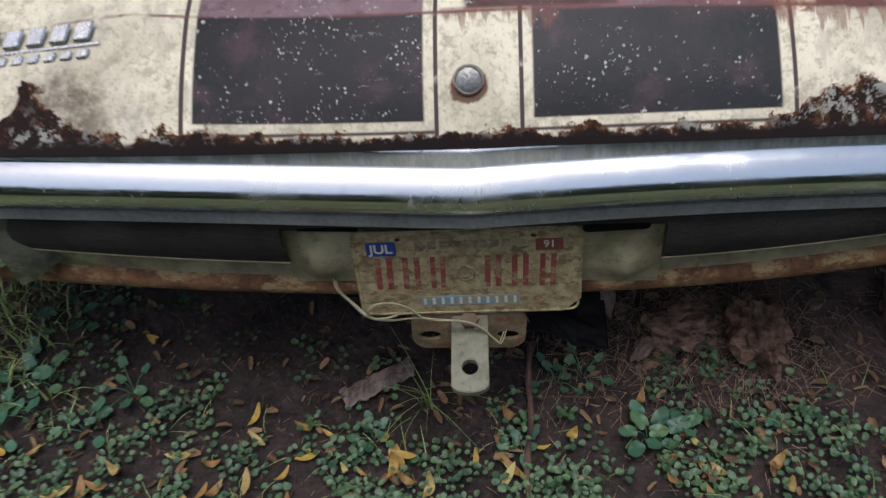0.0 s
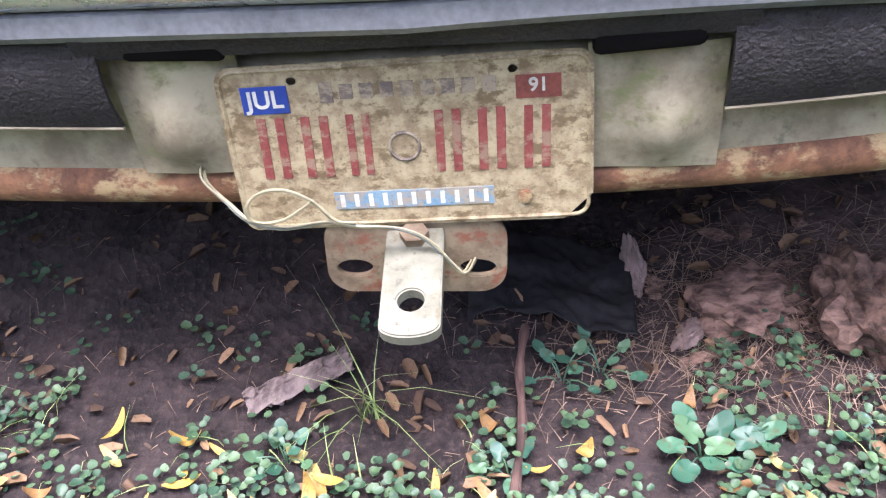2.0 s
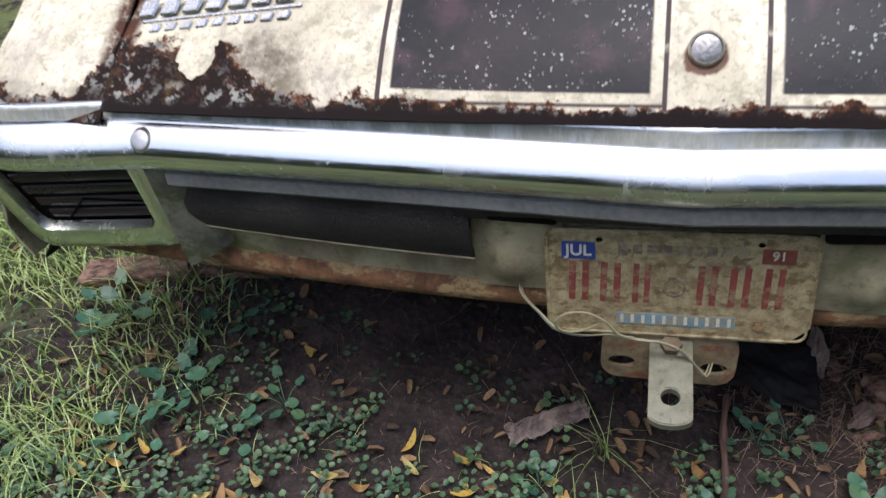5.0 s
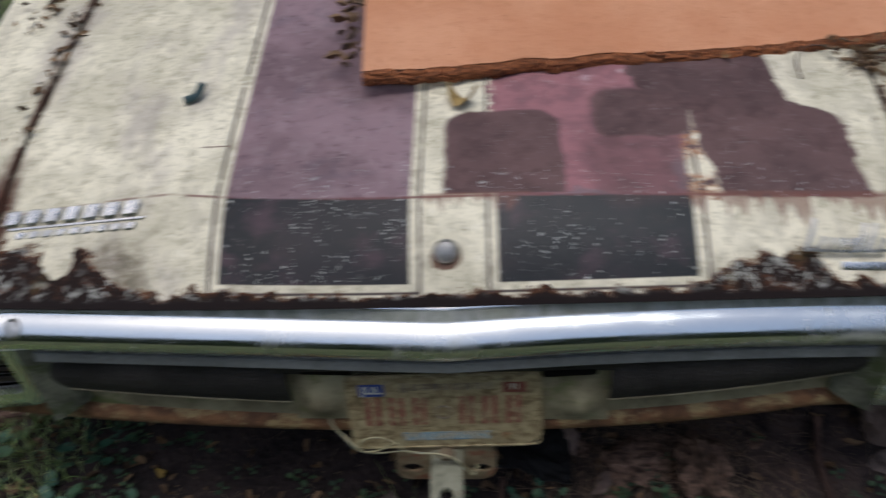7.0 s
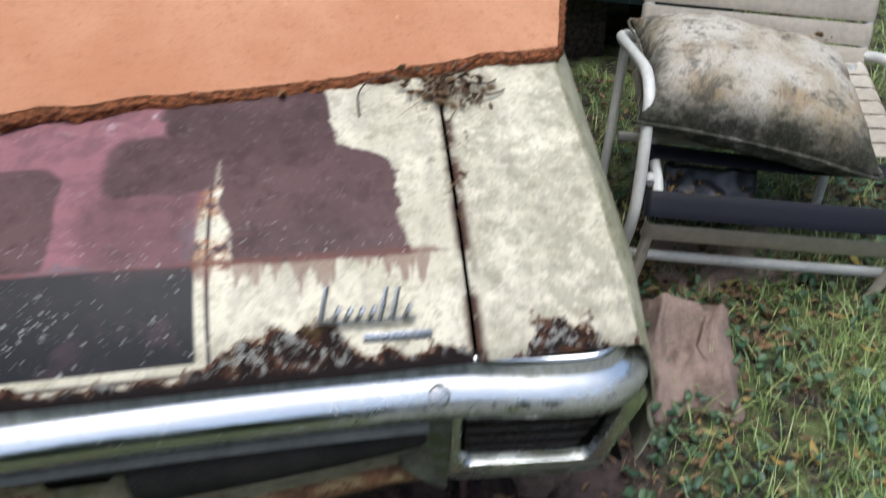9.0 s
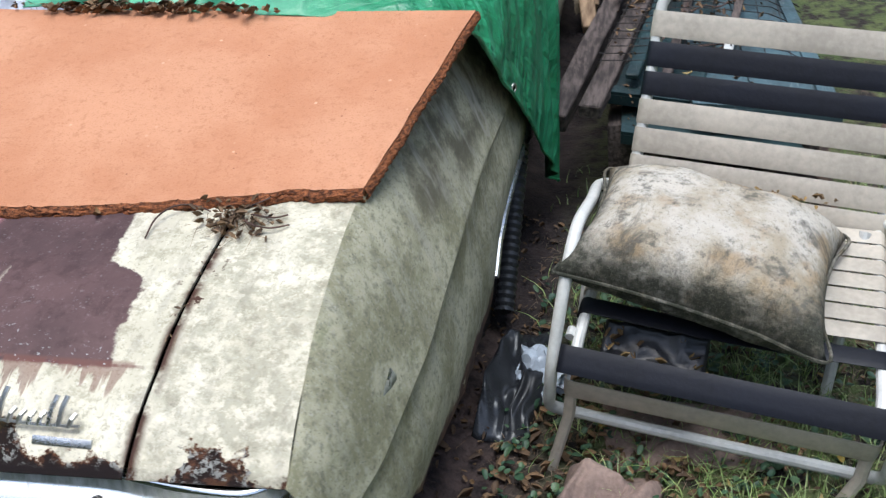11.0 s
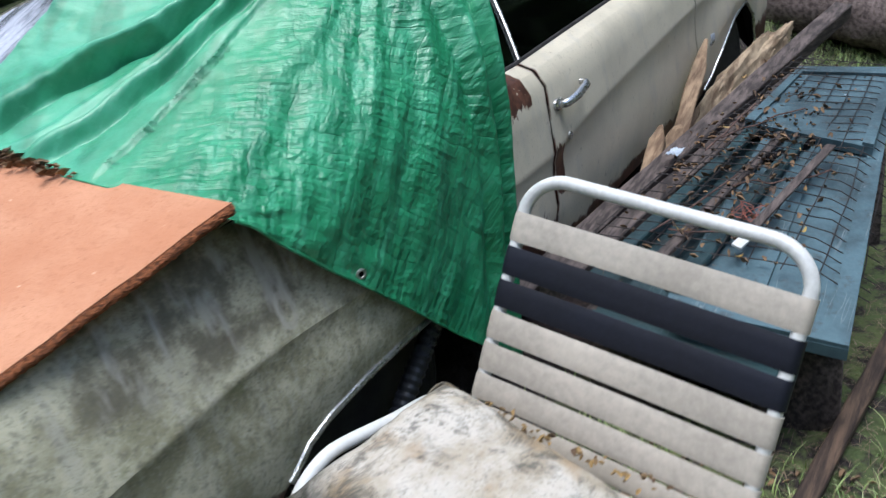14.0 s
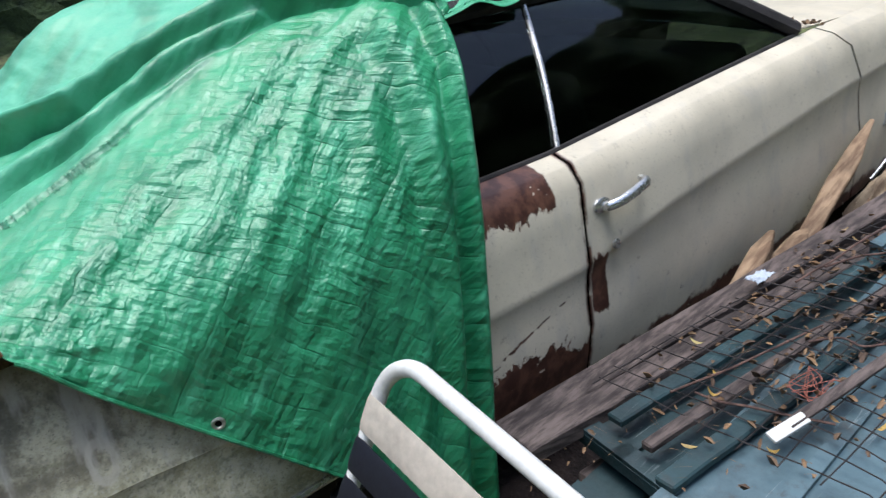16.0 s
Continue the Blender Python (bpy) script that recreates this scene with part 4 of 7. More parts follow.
# rows: y, crest x z, shoulder x z, crease x z, lower rim x z
TAIL_ROWS = [
    (0.002, 0.913, 0.565, 0.928, 0.535, 0.942, 0.450, 0.930, 0.33),
    (0.172, 0.900, 0.646, 0.945, 0.570, 0.972, 0.455, 0.960, 0.28),
    (0.425, 0.888, 0.722, 0.945, 0.612, 0.986, 0.475, 0.968, 0.245),
    (0.600, 0.888, 0.750, 0.946, 0.640, 0.989, 0.508, 0.970, 0.204),
    (0.720, 0.889, 0.770, 0.948, 0.655, 0.990, 0.525, 0.974, 0.207),
    (0.800, 0.890, 0.780, 0.949, 0.665, 0.991, 0.538, 0.978, 0.215),
    (0.923, 0.892, 0.793, 0.950, 0.680, 0.992, 0.560, 0.984, 0.233),
    (1.000, 0.893, 0.800, 0.9505, 0.687, 0.992, 0.564, 0.987, 0.275),
    (1.060, 0.894, 0.804, 0.951, 0.692, 0.993, 0.566, 0.989, 0.322),
    (1.130, 0.894, 0.808, 0.951, 0.696, 0.993, 0.567, 0.991, 0.347),
    (1.281, 0.893, 0.815, 0.952, 0.702, 0.994, 0.565, 0.993, 0.372),
]
ARCH_ROWS = [
    (1.462, 0.890, 0.822, 0.952, 0.712, 0.994, 0.562, 0.994, 0.389),
    (1.640, 0.888, 0.828, 0.951, 0.730, 0.990, 0.558, 0.990, 0.396),
    (1.780, 0.886, 0.832, 0.950, 0.745, 0.984, 0.556, 0.980, 0.350),
    (1.880, 0.884, 0.835, 0.949, 0.755, 0.978, 0.555, 0.962, 0.280),
    (1.940, 0.882, 0.837, 0.948, 0.760, 0.974, 0.555, 0.945, 0.220),
    (2.300, 0.862, 0.845, 0.946, 0.780, 0.966, 0.572, 0.935, 0.235),
    (2.660, 0.858, 0.882, 0.946, 0.815, 0.966, 0.650, 0.935, 0.265),
    (3.070, 0.858, 0.925, 0.946, 0.860, 0.966, 0.715, 0.935, 0.300),
    (3.560, 0.858, 0.975, 0.946, 0.905, 0.966, 0.790, 0.935, 0.345),
]
NOSE_ROWS = [
    (3.800, 0.855, 0.990, 0.944, 0.925, 0.962, 0.815, 0.938, 0.385),
    (3.920, 0.853, 0.995, 0.943, 0.935, 0.962, 0.828, 0.950, 0.450),
    (4.060, 0.850, 1.000, 0.942, 0.940, 0.962, 0.840, 0.958, 0.545),
    (4.250, 0.845, 1.005, 0.940, 0.945, 0.960, 0.850, 0.958, 0.655),
    (4.450, 0.840, 1.008, 0.936, 0.950, 0.956, 0.855, 0.954, 0.700),
    (4.620, 0.835, 1.010, 0.930, 0.950, 0.950, 0.855, 0.945, 0.610),
    (4.720, 0.830, 1.010, 0.925, 0.950, 0.945, 0.855, 0.930, 0.400),
    (5.050, 0.800, 1.000, 0.880, 0.940, 0.900, 0.850, 0.890, 0.420),
]
FLANK = TAIL_ROWS + ARCH_ROWS + NOSE_ROWS


def crest(y, side=1):
    x, z = lerp(FLANK, y)[:2]
    bend = kink_y(side * x)
    if y < bend:
        y0, z0 = rim_at(side * x)
        f = max(0.0, (y - y0) / (bend - y0))
        return x, z0 + (deck_z(x, bend) - z0) * min(1, f)
    return x, z + (deck_z(x, y) - z) * (1 - ease(y, 0.9, 1.2))


SIDE_V = [0, 0.03, 0.10, 0.14, 0.16, 0.3, 0.5, 0.7, 0.9, 0.97, 1.0, 1.03, 1.1, 1.3, 1.5, 1.7, 1.9, 2.0]


def flank(side):
    """The body's side; v 0 at the crest, 1 at the crease, 2 at the lower rim."""
    def at(y, v):
        _, _, mx, mz, kx, kz, lx, lz = lerp(FLANK, y)
        cx, cz = crest(y, side)
        if v <= 0.5:
            f = v / 0.5
            # a narrow belt ledge below the side windows
            fx, fz = (f / 0.3 * 0.62, f / 0.3 * 0.30) if f < 0.3 else (0.62 + (f - 0.3) / 0.7 * 0.38, 0.30 + (f - 0.3) / 0.7 * 0.70)
            k = ease(y, 1.9, 2.2)
            fx, fz = f ** 0.8 * (1 - k) + fx * k, f * (1 - k) + fz * k
            x, z = cx + (mx - cx) * fx, cz + (mz - cz) * fz
        elif v <= 1:
            f = (v - 0.5) / 0.5
            x, z = mx + (kx - mx) * f, mz + (kz - mz) * f
        else:
            f = v - 1
            x, z = kx + (lx - kx) * f + 0.012 * math.sin(math.pi * f) - 0.016 * math.sin(math.pi * min(1, f * 2.2)) * (1 - f), kz + (lz - kz) * f
            # the rusted-away foot of the tail
            if y < 0.98:
                z += f ** 6 * (0.022 * noise.noise((y * 16, 3, 0)) + 0.014 * noise.noise((y * 47, 1, 0)))
        return (side * x, y, z)
    return at


def cut(side, y0, y1, near):
    """The flank with a slanting front seam at y = 3.637; near: that end of the panel which follows the seam."""
    def at(y, v):
        w = ease(y, y0, y1)
        return flank(side)(y + lerp([(0, -0.075), (0.5, 0.0), (1.0, 0.040), (1.5, 0.068), (2.0, 0.07)], v)[0] * (w if near else 1 - w), v)
    return at


def top_shelf(side):
    """The fender's top between the lid's gap and the crest; u across, v as in tail()."""
    def at(u, v):
        y = tail(0.85, v)[1]
        cx = crest(y)[0]
        x = GAP + (cx - GAP) * u
        p = tail(x, v)
        return (side * x, p[1], p[2])
    return at


YQ = span(0.002, 0.62, 18) + span(0.66, 2.314, 64)
for side in (1, -1):
    q = part("quarter_panel", sheet(flank(side), YQ, SIDE_V, 0.003 * side), M_SIDE, car, "mottled grey-green rear quarter panel")
    part("fender_top", sheet(top_shelf(side), span(0, 1, 12), VS, -0.003 * side if side < 0 else 0.003), M_DECK, q, "cream fender top stained with mildew")
    d = part("door", sheet(cut(side, 3.30, 3.632, True), span(2.324, 3.632, 46), SIDE_V, 0.003 * side), M_SIDE, car, "faded cream car door")
    part("front_fender", sheet(cut(side, 3.642, 3.83, False), span(3.642, 5.05, 50), SIDE_V, 0.003 * side), M_SIDE, car, "faded cream front fender")
    if side == 1:
        hx = 0.966
        hy = 0.010
        grip = smooth_line([(hx - 0.004, 2.372 + hy, 0.712), (hx + 0.018, 2.378 + hy, 0.716), (hx + 0.032, 2.42 + hy, 0.727), (hx + 0.034, 2.47 + hy, 0.741), (hx + 0.030, 2.505 + hy, 0.750), (hx + 0.004, 2.512 + hy, 0.752)], 18)
        handle = part("door_handle", tube(grip, [0.012] * 3 + [0.0135] * 12 + [0.011] * 3, 12, wide=0.8), M_TRIM, d, "chrome door handle")
        bmesh_pad = lathe([(0.0, 0.0), (0.026, 0.0), (0.025, 0.006), (0.016, 0.012), (0.0, 0.014)], 20, Matrix.Translation((hx - 0.010, 2.373 + hy, 0.714)) @ pose(0, 0, 0, 0, 90, 0) @ Matrix.Diagonal((0.8, 1.2, 1, 1)))
        part("push_button", bmesh_pad, M_TRIM, d, "chrome handle base")
        badge = bmesh.new()
        for k in range(3):
            tube([(hx + 0.002, 3.86 + 0.016 * k, 0.600), (hx + 0.008, 3.866 + 0.016 * k, 0.622), (hx + 0.002, 3.874 + 0.016 * k, 0.646)], 0.005, 6, badge)
        part("fender_badge", badge, M_TRIM, car, "small chrome fender emblem of plain strokes")
        part("keyhole", lathe([(0.0, 0.0), (0.014, 0.0), (0.0135, 0.005), (0.010, 0.007), (0.0, 0.006)], 16, Matrix.Translation((hx + 0.010, 2.412, 0.607)) @ pose(0, 0, 0, 0, 90, 0)), M_TRIM, d, "round chrome lock")

# inner panels that close the body
def inner(side):
    def at(y, v):
        p = flank(side)(y, 2.0 if v < 0.5 else 1.0)
        return (p[0] - side * (0.10 + 0.42 * v if 0.72 < y < 1.95 or 3.85 < y < 4.7 else 0.02 + 0.25 * v), y, p[2] if v < 0.5 else min(max(0.62, p[2]), crest(y)[1] - 0.12))
    return at


for side in (1, -1):
    part("wheel_housing", sheet(inner(side), span(0.0, 5.0, 60), [0, 0.5, 1], 0.003), M_HOLLOWSHADE, car, "inner wheel housing, near-black to stand for its shade")
part("floor_pan", box(1.5, 4.2, 0.03, 0.005, pose(0, 2.62, 0.350, 1.5)), M_HOLLOWSHADE, car, "underside of the body, near-black to stand for its shade")

# wheel-arch lip on the rear quarter
for side in (1, -1):
    lip = [flank(side)(y, 2.0) for y in span(0.99, 1.93, 40)]
    part("arch_trim", tube([(p[0] + side * 0.003, p[1], p[2]) for p in lip], 0.010, 8), M_TRIM, car, "bright wheel-arch moulding")
    lip = [flank(side)(y, 2.0) for y in span(3.84, 4.71, 30)]
    part("arch_trim", tube([(p[0] + side * 0.003, p[1], p[2]) for p in lip], 0.007, 8), M_TRIM, car, "bright wheel-arch moulding")


def wheel(x, y, z, side):
    m = Matrix.Translation((x, y, z)) @ pose(0, 0, 0, 0, 90 * side, 0)
    w = part("wheel", lathe([(0.05, -0.05), (0.17, -0.06), (0.19, -0.085), (0.19, 0.085), (0.17, 0.075), (0.14, 0.045), (0.06, 0.05), (0.05, 0.06), (0.0, 0.062)], 32, m), M_HITCH, car, "rusted steel wheel")
    prof = [(0.19, -0.09), (0.24, -0.105), (0.30, -0.10), (0.318, -0.07), (0.322, 0.0), (0.318, 0.07), (0.30, 0.10), (0.29, 0.104), (0.285, 0.101), (0.26, 0.108), (0.255, 0.105), (0.24, 0.105), (0.19, 0.09)]
    part("tyre", lathe(prof, 40, m), M_TYRE, w, "flat perished black tyre")


for side in (1, -1):
    wheel(side * 0.80, 1.36, 0.20, side)
    wheel(side * 0.80, 4.27, 0.40, side)

# cabin: roof, pillars, glass, seats
def roof_at(x, y):
    return 1.285 + 0.03 * (y - 2.2) - 0.085 * (x / 0.6) ** 2 - 0.025 * (y - 2.6) ** 2


part("roof", sheet(lambda u, v: (u, v, roof_at(u, v)), span(-0.60, 0.60, 16), span(1.60, 3.06, 18), 0.02), M_SIDE, car, "cream roof under the tarp")


def rear_glass(u, v):
    y = 1.03 + 0.57 * v
    half = 0.66 - 0.07 * v
    x = u * half
    return (x, y, 0.90 + (roof_at(x, 1.60) - 0.905) * (v ** 0.9) - 0.05 * u * u * (1 - v))


part("rear_window", sheet(rear_glass, span(-1, 1, 14), span(0, 1, 12), 0.005), M_SKYGLASS, car, "curved rear window with dust and a painted sky reflection")
for side in (1, -1):
    def pillar(u, v, side=side):
        a = Vector((side * (0.67 - 0.08 * v), 1.02 + 0.58 * v, deck_z(0.67, 1.02) + (roof_at(0.60, 1.60) - deck_z(0.67, 1.02)) * v))
        b = Vector((side * (0.885 - 0.32 * v), 1.25 + 0.95 * v, 0.82 + (roof_at(0.60, 1.95) - 0.82) * v))
        return a.lerp(b, u)
    part("roof_pillar", sheet(pillar, span(0, 1, 6), span(0, 1, 10), 0.006 * side), M_SIDE, car)

    def side_glass(u, v, side=side):
        y = 1.70 + 1.76 * u
        bx, bz = crest(max(y, 1.9))
        ty = 2.18 + 0.868 * u
        t = Vector((side * 0.60, ty, roof_at(0.60, ty) - 0.012))
        b = Vector((side * (bx - 0.012), y, bz + 0.004))
        p = b.lerp(t, v)
        return (p.x + side * 0.014 * math.sin(math.pi * v), p.y, p.z)
    part("side_window", sheet(side_glass, span(0, 0.361, 9), span(0, 1, 8), 0.004 * side), M_GLASS, car, "dark dusty quarter window")
    part("side_window", sheet(side_glass, span(0.372, 1, 14), span(0, 1, 8), 0.004 * side), M_GLASS, car, "dark dusty door window")
    bar = [side_glass(0.3665, v) for v in span(0, 1, 9)]
    part("window_trim", tube([(p[0] + side * 0.004, p[1], p[2]) for p in bar], 0.007, 8), M_TRIM, car, "chrome strip between the windows")
    rim = [side_glass(u, 0.0) for u in span(0, 1, 30)]
    part("window_seal", tube([(p[0] + side * 0.006, p[1], p[2]) for p in rim], 0.008, 6), M_BLACK, car, "black rubber window seal")
    rim = [side_glass(1.0, v) for v in span(0, 1, 12)] + [side_glass(u, 1.0) for u in span(1, 0, 20)]
    part("window_frame", tube([(p[0] - side * 0.004, p[1] + 0.012, p[2] + 0.012) for p in rim], 0.030, 8), M_BLACK, car, "black windscreen pillar and roof rail")

part("windscreen", sheet(lambda u, v: (u * (0.82 - 0.23 * v), 3.58 - 0.52 * v - 0.10 * u * u, 0.99 + (roof_at(0, 3.06) - 1.0) * v - 0.03 * u * u), span(-1, 1, 12), span(0, 1, 8), 0.005), M_GLASS, car, "dusty windscreen")
part("hood", sheet(lambda u, v: (u * (0.852 - 0.02 * v), 3.60 - 0.09 * u * u * (1 - v) + 1.42 * v, 0.985 + 0.055 * (1 - u * u) + 0.01 * v), span(-1, 1, 16), span(0, 1, 16), 0.004), M_SIDE, car, "faded cream hood")
part("parcel_shelf", box(1.3, 0.5, 0.03, 0.005, pose(0, 1.55, 0.80)), M_INSIDE, car)
for y, h in ((1.95, 0.40), (2.75, 0.46)):
    seat = part("seat", box(1.25, 0.5, 0.16, 0.05, pose(0, y + 0.3, 0.50), 3), M_INSIDE, car, "dark vinyl bench seat")
    part("backrest", box(1.25, 0.14, h, 0.05, pose(0, y, 0.52, 14), 3), M_INSIDE, seat)
part("dashboard", box(1.35, 0.3, 0.22, 0.05, pose(0, 3.35, 0.72), 3), M_INSIDE, car, "dark dashboard")
ring = smooth_line([(-0.36 + 0.19 * math.cos(a), 3.10 - 0.05 * math.sin(a), 0.88 + 0.17 * math.sin(a)) for a in span(0, 2 * math.pi, 17)], 40)
part("steering_wheel", tube(ring, 0.012, 8, ends=False), M_BLACK, car)

# ---------------------------------------------------------------- rear bumper and what hangs below it
PROFILE = [(0.016, 0.590), (0.030, 0.601), (0.036, 0.603), (0.040, 0.601), (0.0425, 0.597), (0.0470, 0.581), (0.0495, 0.5785), (0.057, 0.574), (0.065, 0.5675), (0.072, 0.5595), (0.0765, 0.5525), (0.0785, 0.547), (0.0785, 0.540), (0.074, 0.528), (0.066, 0.520), (0.058, 0.517)]
STRIP = [(0.056, 0.518), (0.068, 0.516), (0.070, 0.500), (0.064, 0.493), (0.0, 0.489)]


def bumper_path():
    """Points (x, y, out x, out y, drop) from one end of the bumper round to the other."""
    half = [(x, -0.004 + 0.046 * x / 0.65, 0.070, -1.0, -0.030 * (x / 0.65) ** 2) for x in span(0.0, 0.63, 16)]
    half += [(x, 0.042 - 0.012 * ease(x, 0.64, 0.84), 0.0, -1.0, -0.030 - 0.009 * ease(x, 0.65, 0.85)) for x in span(0.655, 0.835, 7)]
    for a in span(10, 90, 9):
        half.append((0.843 + 0.020 * math.sin(radians(a)), 0.050 - 0.020 * math.cos(radians(a)), math.sin(radians(a)), -math.cos(radians(a)), -0.039))
    half += [(0.863 + 0.03 * k, 0.058 + 0.24 * k, 1.0, 0.0, -0.039 + 0.01 * k) for k in span(0.15, 1, 6)]
    left = [(-x, y, -ox, oy, 0.1 * d) for x, y, ox, oy, d in half[1:]][::-1]
    return left + half


def sweep(path, profile):
    bm = bmesh.new()
    rings = []
    for x, y, ox, oy, dz in path:
        k = 1 / math.hypot(ox, oy)
        rings.append([bm.verts.new((x + ox * k * d, y + oy * k * d, z + dz)) for d, z in profile])
    for a, b in zip(rings, rings[1:]):
        for i in range(len(profile) - 1):
            bm.faces.new((a[i], a[i + 1], b[i + 1], b[i]))
    bm.faces.new(rings[0]), bm.faces.new(rings[-1][::-1])
    return bm


bumper = part("rear_bumper", sweep(bumper_path(), PROFILE), M_CHROME, car, "chrome rear bumper streaked with green algae", 50)
part("bumper_strip", sweep([p for p in bumper_path() if abs(p[0]) < 0.64], STRIP), M_GREYSTRIP, bumper, "lower chrome lip of the bumper, its reflection painted flat grey")


def ring_plate(w, h, r, wi, hi, ri, depth, m, side, oz=0.0):
    """A frame with a deep inner wall: the outer outline w by h, the opening wi by hi, drawn in towards the foot of its outer side."""
    bm = bmesh.new()
    loops = []
    for pts, z in ((rounded(w, h, r, 6), -0.07), (rounded(w, h, r, 6), -0.008), (rounded(w - 0.014, h - 0.014, r, 6), 0.0), (rounded(wi + 0.006, hi + 0.006, ri, 6), 0.0), (rounded(wi, hi, ri, 6), -0.008), (rounded(wi - 0.004, hi - 0.004, ri, 6), -depth)):
        loops.append([bm.verts.new((x, y + (oz if k > 2 else 0), z)) for x, y in pts for k in (len(loops),)])
    for a, b in zip(loops, loops[1:]):
        for k in range(len(a)):
            bm.faces.new((a[k], a[(k + 1) % len(a)], b[(k + 1) % len(a)], b[k]))
    for v in bm.verts:
        if v.co.x * side > 0:
            v.co.x -= 0.050 * side * (0.5 - v.co.y / h) * min(1.0, abs(v.co.x) / (0.4 * w))
    bm.transform(m)
    return bm


for side in (1, -1):
    high = 0.0 if side > 0 else 0.034
    m = frame_of((side * (0.787 + 0.5 * high), -0.016, 0.418 + high), (1, -0.015 * side, -0.06 * side), (0, -0.05, 1))
    def side_wall(u, v, side=side, high=high):
        return (side * (0.665 - 0.062 * u - 0.012 * (1 - v)), -0.022 + 0.026 * u * u, 0.345 + 0.25 * high + 0.028 * u + (0.143 + 0.6 * high - 0.018 * u) * v)
    part("side_wall", sheet(side_wall, span(0, 1, 8), span(0, 1, 8), 0.003 * side), M_MOSSY, bumper, "mossy inner wall of the bumper end")
    end = part("bumper_end", ring_plate(0.285, 0.180, 0.028, 0.218, 0.112, 0.018, 0.015, m, side, 0.008), M_CHROMELOW, bumper, "chrome bumper end with a lamp opening", 50)
    def ribbed(u, v, m=m, side=side):
        return m @ Vector((0.206 * (u - 0.5) - side * 0.050 * (1 - v) * (u if side > 0 else 1 - u) ** 2, 0.008 + 0.106 * (v - 0.5), -0.022 + 0.007 * abs(math.sin(5 * math.pi * v)) ** 0.6))
    part("tail_lamp", sheet(ribbed, span(0, 1, 4), span(0, 1, 61), 0.002), M_LENS, bumper, "dark ribbed tail-lamp lens")
    part("lamp_housing", box(0.214, 0.11, 0.01, 0.002, m @ pose(0, 0.008, -0.028), 1), M_HOLLOWSHADE, bumper)
    part("bumper_bolt", lathe([(0.0, 0.0), (0.017, 0.0), (0.0165, 0.004), (0.012, 0.009), (0.0, 0.011)], 16, Matrix.Translation((side * 0.650, -0.021, 0.531 + 0.8 * high)) @ pose(0, 0, 0, 48, 0, 0)), M_TRIM, bumper, "round chrome bolt head")

# valance between the bumper and the rusted bar
def bar_z(x):
    if x < 0:
        return 0.327 + 0.002 * (x / 0.6) ** 2 - 0.012 * x
    if x > 0.6:
        return 0.344 - 0.17 * (x - 0.6)
    return 0.327 + 0.035 * (x / 0.6) ** 2 - 0.03 * x


def panel_foot(x):
    """Lower edge of the black panels."""
    return 0.403 + (0.002 if x < 0 else 0.035) * (x / 0.6) ** 2 - (0.02 if x < 0 else 0.03) * x


valance = part("valance", sheet(lambda x, v: (x, -0.020 + 0.012 * v + 0.045 * (x / 0.7) ** 2, bar_z(x) + 0.012 + 0.158 * v), span(-0.72, 0.72, 50), [0, 0.2, 0.5, 0.8, 1.0], 0.004), M_VALANCE, car, "mossy cream valance panel")
for side in (1, -1):
    def black(u, v, side=side):
        x = side * (0.246 + 0.39 * u)
        return (x, -0.042 - 0.010 * math.sin(math.pi * v) + 0.045 * (x / 0.7) ** 2, panel_foot(x) + (0.490 - (0.02 if x > 0 else 0.002) * (x / 0.65) ** 2 - panel_foot(x)) * v)
    part("black_panel", sheet(black, span(0, 1, 24), span(0, 1, 6), -0.004 * side), M_BLACK, valance, "black painted infill panel")
    edge = [black(u, 0.0) for u in span(0, 1, 20)]
    part("trim_strip", tube([(p[0], p[1] - 0.004, p[2]) for p in edge], 0.0019, 6), M_VALANCE, valance)

    def cheek(u, v, side=side):
        x = side * (0.140 + 0.108 * u)
        bulge = 0.018 * math.exp(-((u - 0.60) / 0.22) ** 2) + 0.004 * (1 - u)
        return (x, -0.022 - bulge * ease(v, 0.0, 0.35) * (0.5 + 0.5 * math.sin(math.pi * min(1, v + 0.25))), 0.345 - 0.03 * x + 0.117 * v)
    part("plate_recess", sheet(cheek, span(0, 1, 18), span(0, 1, 10), 0.004 * -side), M_VALANCE, valance, "pale mossy side of the plate recess")
    part("slot", box(0.085, 0.01, 0.018, 0.006, pose(side * 0.185, -0.0405, 0.462 - 0.006 * side, 0, -3 * side)), M_HOLLOWSHADE, valance, "slot drawn as a near-black block")
part("upper_band", sheet(lambda x, v: (x, -0.043 - 0.008 * v, 0.470 - 0.02 * abs(x) * v - 0.010 * x + 0.026 * v), span(-0.262, 0.262, 30), span(0, 1, 4), 0.004), M_BLACK, valance, "black band above the plate recess")
bar = smooth_line([(x, -0.010 + 0.04 * (x / 0.7) ** 2, bar_z(x)) for x in span(-0.90, 0.82, 23)], 70)
part("rusted_bar", tube(bar, 0.0215, 12, wide=0.9), M_RUSTBAR, car, "rusted lower cross bar")

# the plate
PM = frame_of((-0.008, -0.041, 0.380), (0.305, 0.004, 0.0), (0, 0.13, 0.99))
plate = outline([(x, y) for x, y in rounded(0.305, 0.152, 0.014)[:-7]] + [(0.128, -0.076), (0.1525, -0.052)], 0.0012, None, 0.0, [(-0.089, 0.062, 0.004, 0.0035), (0.089, 0.062, 0.004, 0.0035)])
plate.transform(PM)
plate_ob = part("rear_plate", plate, M_PLATE, car, "dirty cream metal plate with faded red marks")
rim = [PM @ Vector((x, y, 0.0012)) for x, y in rounded(0.297, 0.144, 0.012)]
